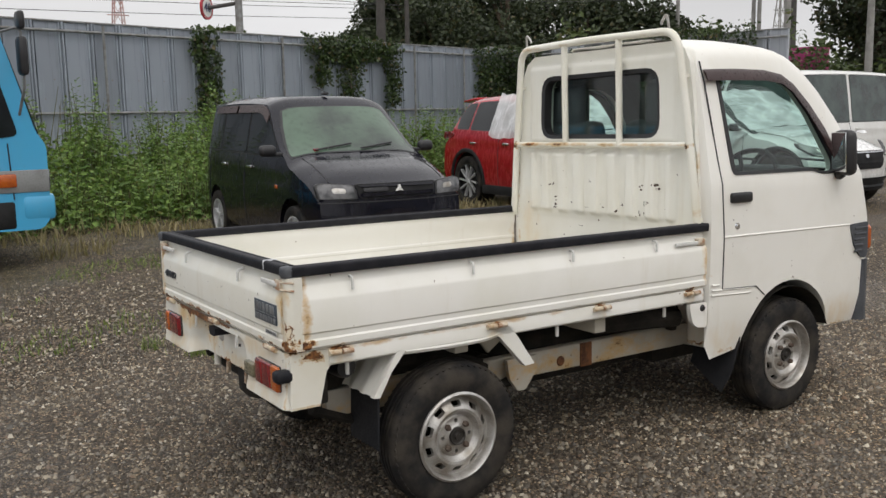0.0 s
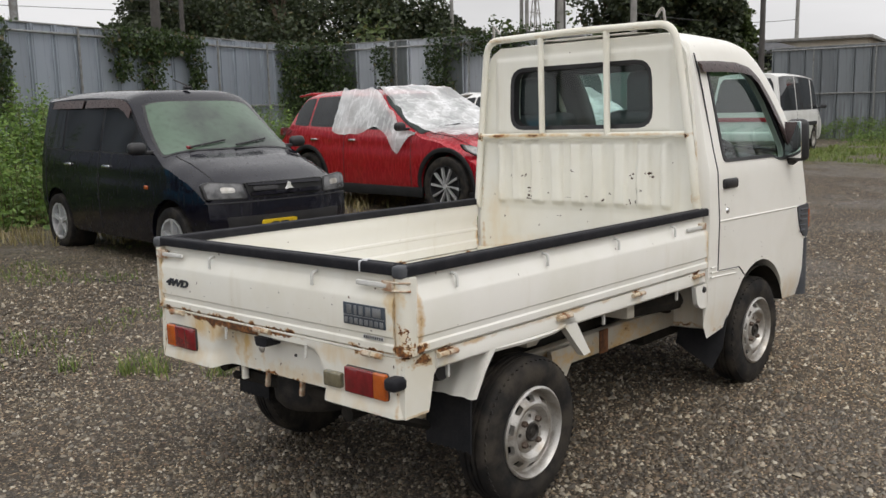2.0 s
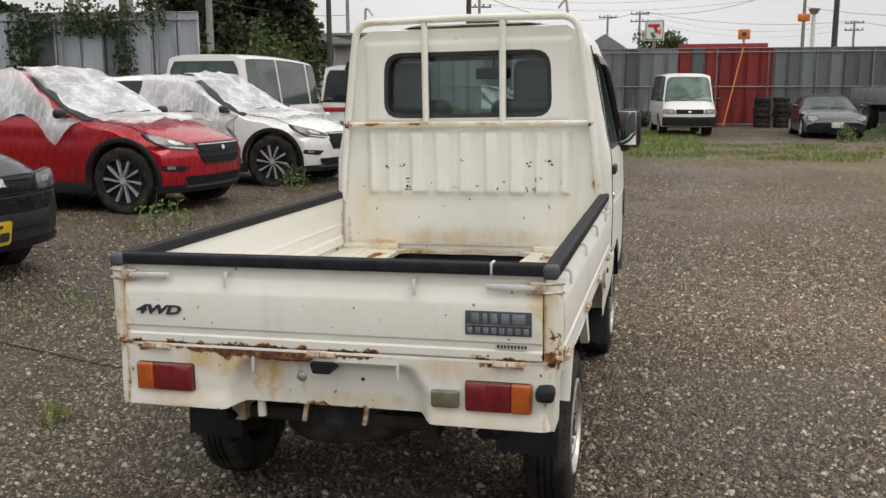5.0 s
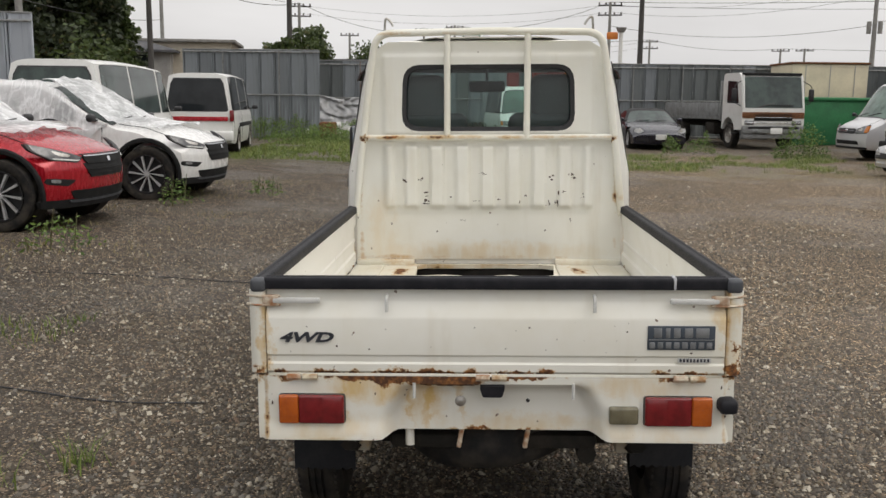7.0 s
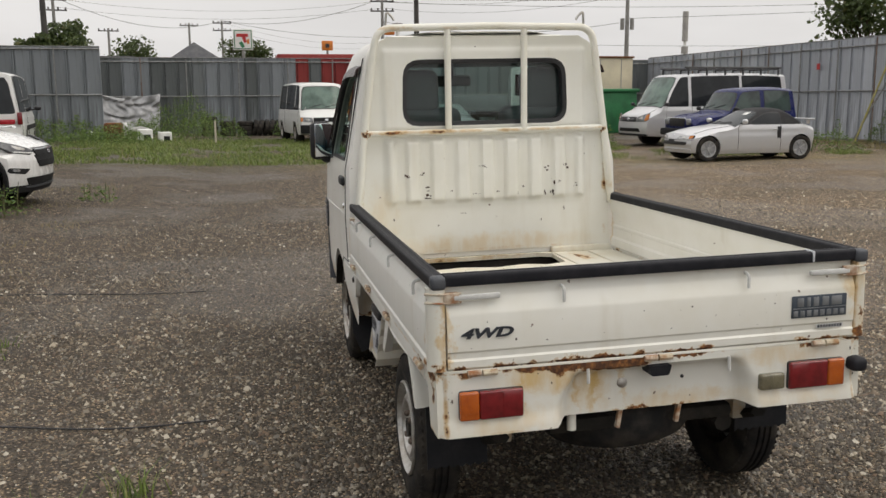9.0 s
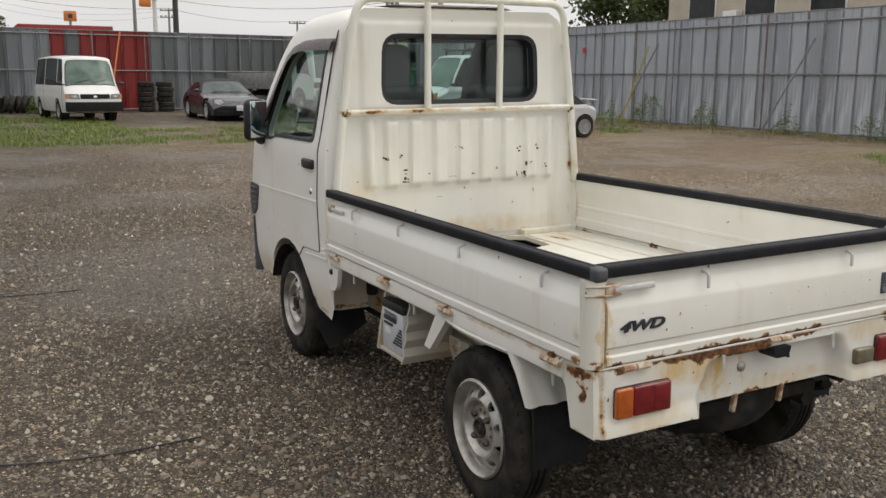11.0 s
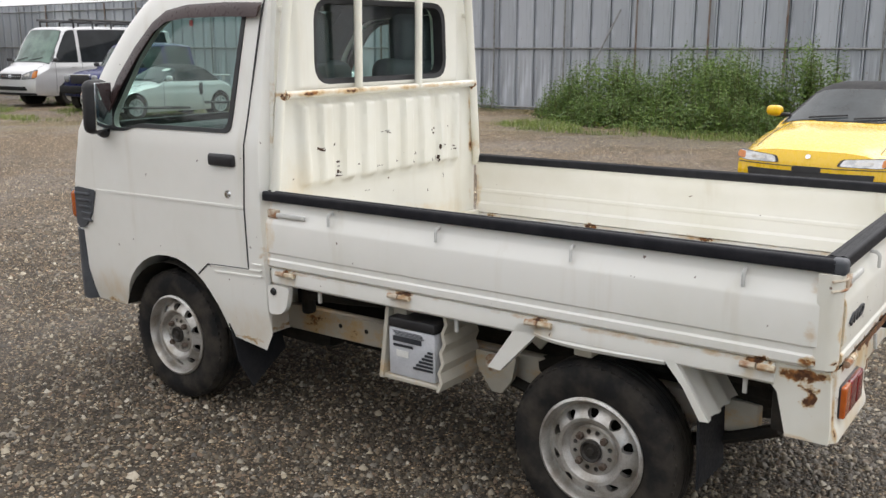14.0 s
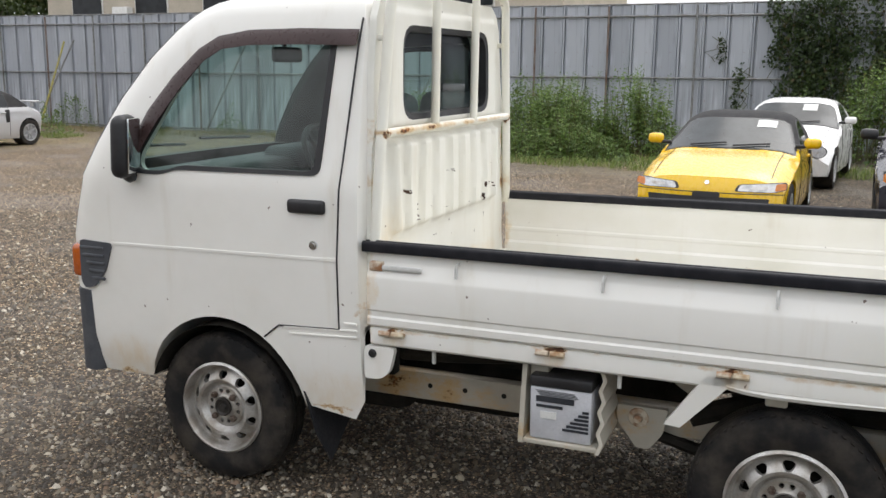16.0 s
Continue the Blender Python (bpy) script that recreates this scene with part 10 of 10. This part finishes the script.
part("head", bm_lathe([(0.0001, 0.25), (0.35, 0.2), (0.2, -0.1), (0.0001, -0.1)], 12, m=Matrix.Translation((0, 0, 5.95)) @ Matrix.Rotation(radians(90), 4, "X")), M_CONC, sl)
part("yellow_sign", bm_box(0, 0.55, 5.65, 0.2, 0.7, 0.45, 0.08), M_S_OR, sl)
at_ = thing("antenna_mast", pose(97, -44.9, 0), "white antenna mast far off", "mast")
part("mast", bm_sweep([(0, 0, 0), (0, 0, 7.6)], 0.16, 8), M_WHITE, at_)
part("antenna", bm_sweep([(0, 0, 7.6), (0, 0, 10.9)], 0.34, 8), M_WALLG, at_)
part("collar", bm_sweep([(0, 0, 6.2), (0, 0, 7.0)], 0.40, 8), M_WALLG, at_)

# pink hoarding beyond the hedge
ph = part("hoarding", bm_box(26.2, 19.2, 2.2, 0.15, 2.4, 2.3, 0.02), plain("magenta_board", (0.30, 0.02, 0.12), (0.24, 0.015, 0.1), 0.5))
tagged(ph, "magenta hoarding half hidden by vines", "hoarding")

# ---- rubbish along the back fence ----
def tyre_stack(x, y, n, lying=True, seed=1):
    rng = random.Random(seed)
    for k in range(n):
        t = part("tyre", bm_lathe([(0.19, -0.08), (0.27, -0.095), (0.31, -0.06), (0.315, 0.06), (0.27, 0.095), (0.19, 0.08), (0.17, 0.0), (0.19, -0.08)], 24), M_TYRE)
        tagged(t, "old black car tyre lying by the back fence", "tyre", "old tyres by the fence")
        if lying:
            t.matrix_basis = pose(x + rng.uniform(-0.03, 0.03), y + rng.uniform(-0.03, 0.03), 0.095 + 0.19 * k, 90, 0, rng.uniform(0, 90))
        else:
            t.matrix_basis = pose(x + rng.uniform(-0.1, 0.1), y - 0.21 * k, 0.315, 12, 0, rng.uniform(-6, 6))


tyre_stack(36.0, 6.15, 4, True, 1)
tyre_stack(36.0, 5.45, 3, True, 6)
tyre_stack(36.0, 4.78, 3, True, 7)
tyre_stack(35.8, 4.4, 16, False, 2)
tyre_stack(36.2, -0.55, 6, True, 3)
tyre_stack(36.2, -1.25, 6, True, 4)
tyre_stack(36.4, 1.6, 5, True, 5)

# silver sheet hanging over a heap, white cabinets, scrap
M_TARP = plain("silver_grey_sheet", (0.36, 0.365, 0.37), (0.20, 0.20, 0.20), 0.40, 0.2, 2.5, 0.02, 9)
tb = bmesh.new()
grid = []
for i in range(61):
    row = []
    for j in range(41):
        u, v = i / 60, j / 40
        fold = math.sin(20 * v + 7 * u * (1 - u) * 4 + 5 * noise.noise((u * 3, v * 4, 2.0))) + 0.6 * math.sin(33 * u + 8 * noise.noise((u * 2, v * 3, 7.0)))
        row.append(tb.verts.new((35.9 - 1.0 * (1 - v) ** 1.6 + 0.10 * noise.noise((u * 6, v * 5, 1.0)) + 0.055 * fold, 10.45 - 2.5 * u, 0.15 + 1.50 * v + 0.05 * noise.noise((u * 4, v * 3, 5.0)) - 0.12 * math.sin(math.pi * u) * v)))
    grid.append(row)
for q, w in zip(grid, grid[1:]):
    for j in range(40):
        tb.faces.new((q[j], q[j + 1], w[j + 1], w[j]))
tarp = part("tarpaulin", tb, M_TARP, smooth=60)
tarpmod = tarp.modifiers.new("thick", "SOLIDIFY")
tarpmod.thickness = 0.01
tagged(tarp, "creased silver-grey sheet hung over scrap", "tarpaulin")
for x, y, sx, sy, sz, lab in ((29.6, 7.95, 0.55, 0.42, 0.50, "small white appliance standing in the weeds"), (29.7, 7.35, 0.45, 0.38, 0.40, "small white appliance standing in the weeds")):
    root = thing("appliance", pose(x, y, 0, 0, 0, 12), lab, "appliance")
    part("case", bm_box(0, 0, sz / 2, sx, sy, sz, 0.03, 3), M_WHITE, root)
    part("opening", bm_box(-sx / 2, -0.03, sz * 0.45, 0.02, sy * 0.5, sz * 0.45, 0.01), M_PLASTICBLK, root)
for k, (x, y, r, rz) in enumerate(((31.2, 9.0, 25, 20), (31.5, 8.6, -20, 70), (31.0, 9.3, 15, 130))):
    s = part("bumper_scrap", bm_sweep(bend([(-0.7, 0.15, 0.0), (-0.45, -0.05, 0.05), (0.45, -0.05, 0.05), (0.7, 0.15, 0.0)], 0.2), 0.09, 8, flat=(0.6, 1.2)), M_WHITE)
    s.matrix_basis = pose(x, y, 0.22 + 0.1 * k, r, 10, rz)
    tagged(s, "discarded white car bumper on a scrap heap", "bumper", "scrap bumpers")
tagged(part("stake", bm_sweep([(29.2, 5.75, -0.02), (29.2, 5.75, 0.75)], 0.035, 6), M_WALLB), "short wooden stake in the grass", "stake")
tagged(part("prop_pole", bm_sweep([(36.5, 0.25, 3.0), (35.7, 0.9, 0.0)], 0.03, 6), M_S_OR), "slanting yellow prop against the fence", "prop")
tagged(part("prop_pole", bm_sweep([(22.2, -13.3, 2.4), (22.7, -12.7, 0.0)], 0.028, 6), plain("yellow_pipe", (0.45, 0.40, 0.10), (0.3, 0.28, 0.15), 0.6)), "slanting yellow pipe propped on the fence", "prop")
tagged(part("rusty_drum", bm_box(30.45, 9.0, 0.35, 0.5, 0.55, 0.7, 0.06), M_RUST), "rusty box standing by the fence", "box")
rv = part("red_tag", bm_box(26.0, -13.63, 2.35, 0.16, 0.01, 0.20), M_S_RD)
tagged(rv, "small red tag fixed to the fence", "tag")
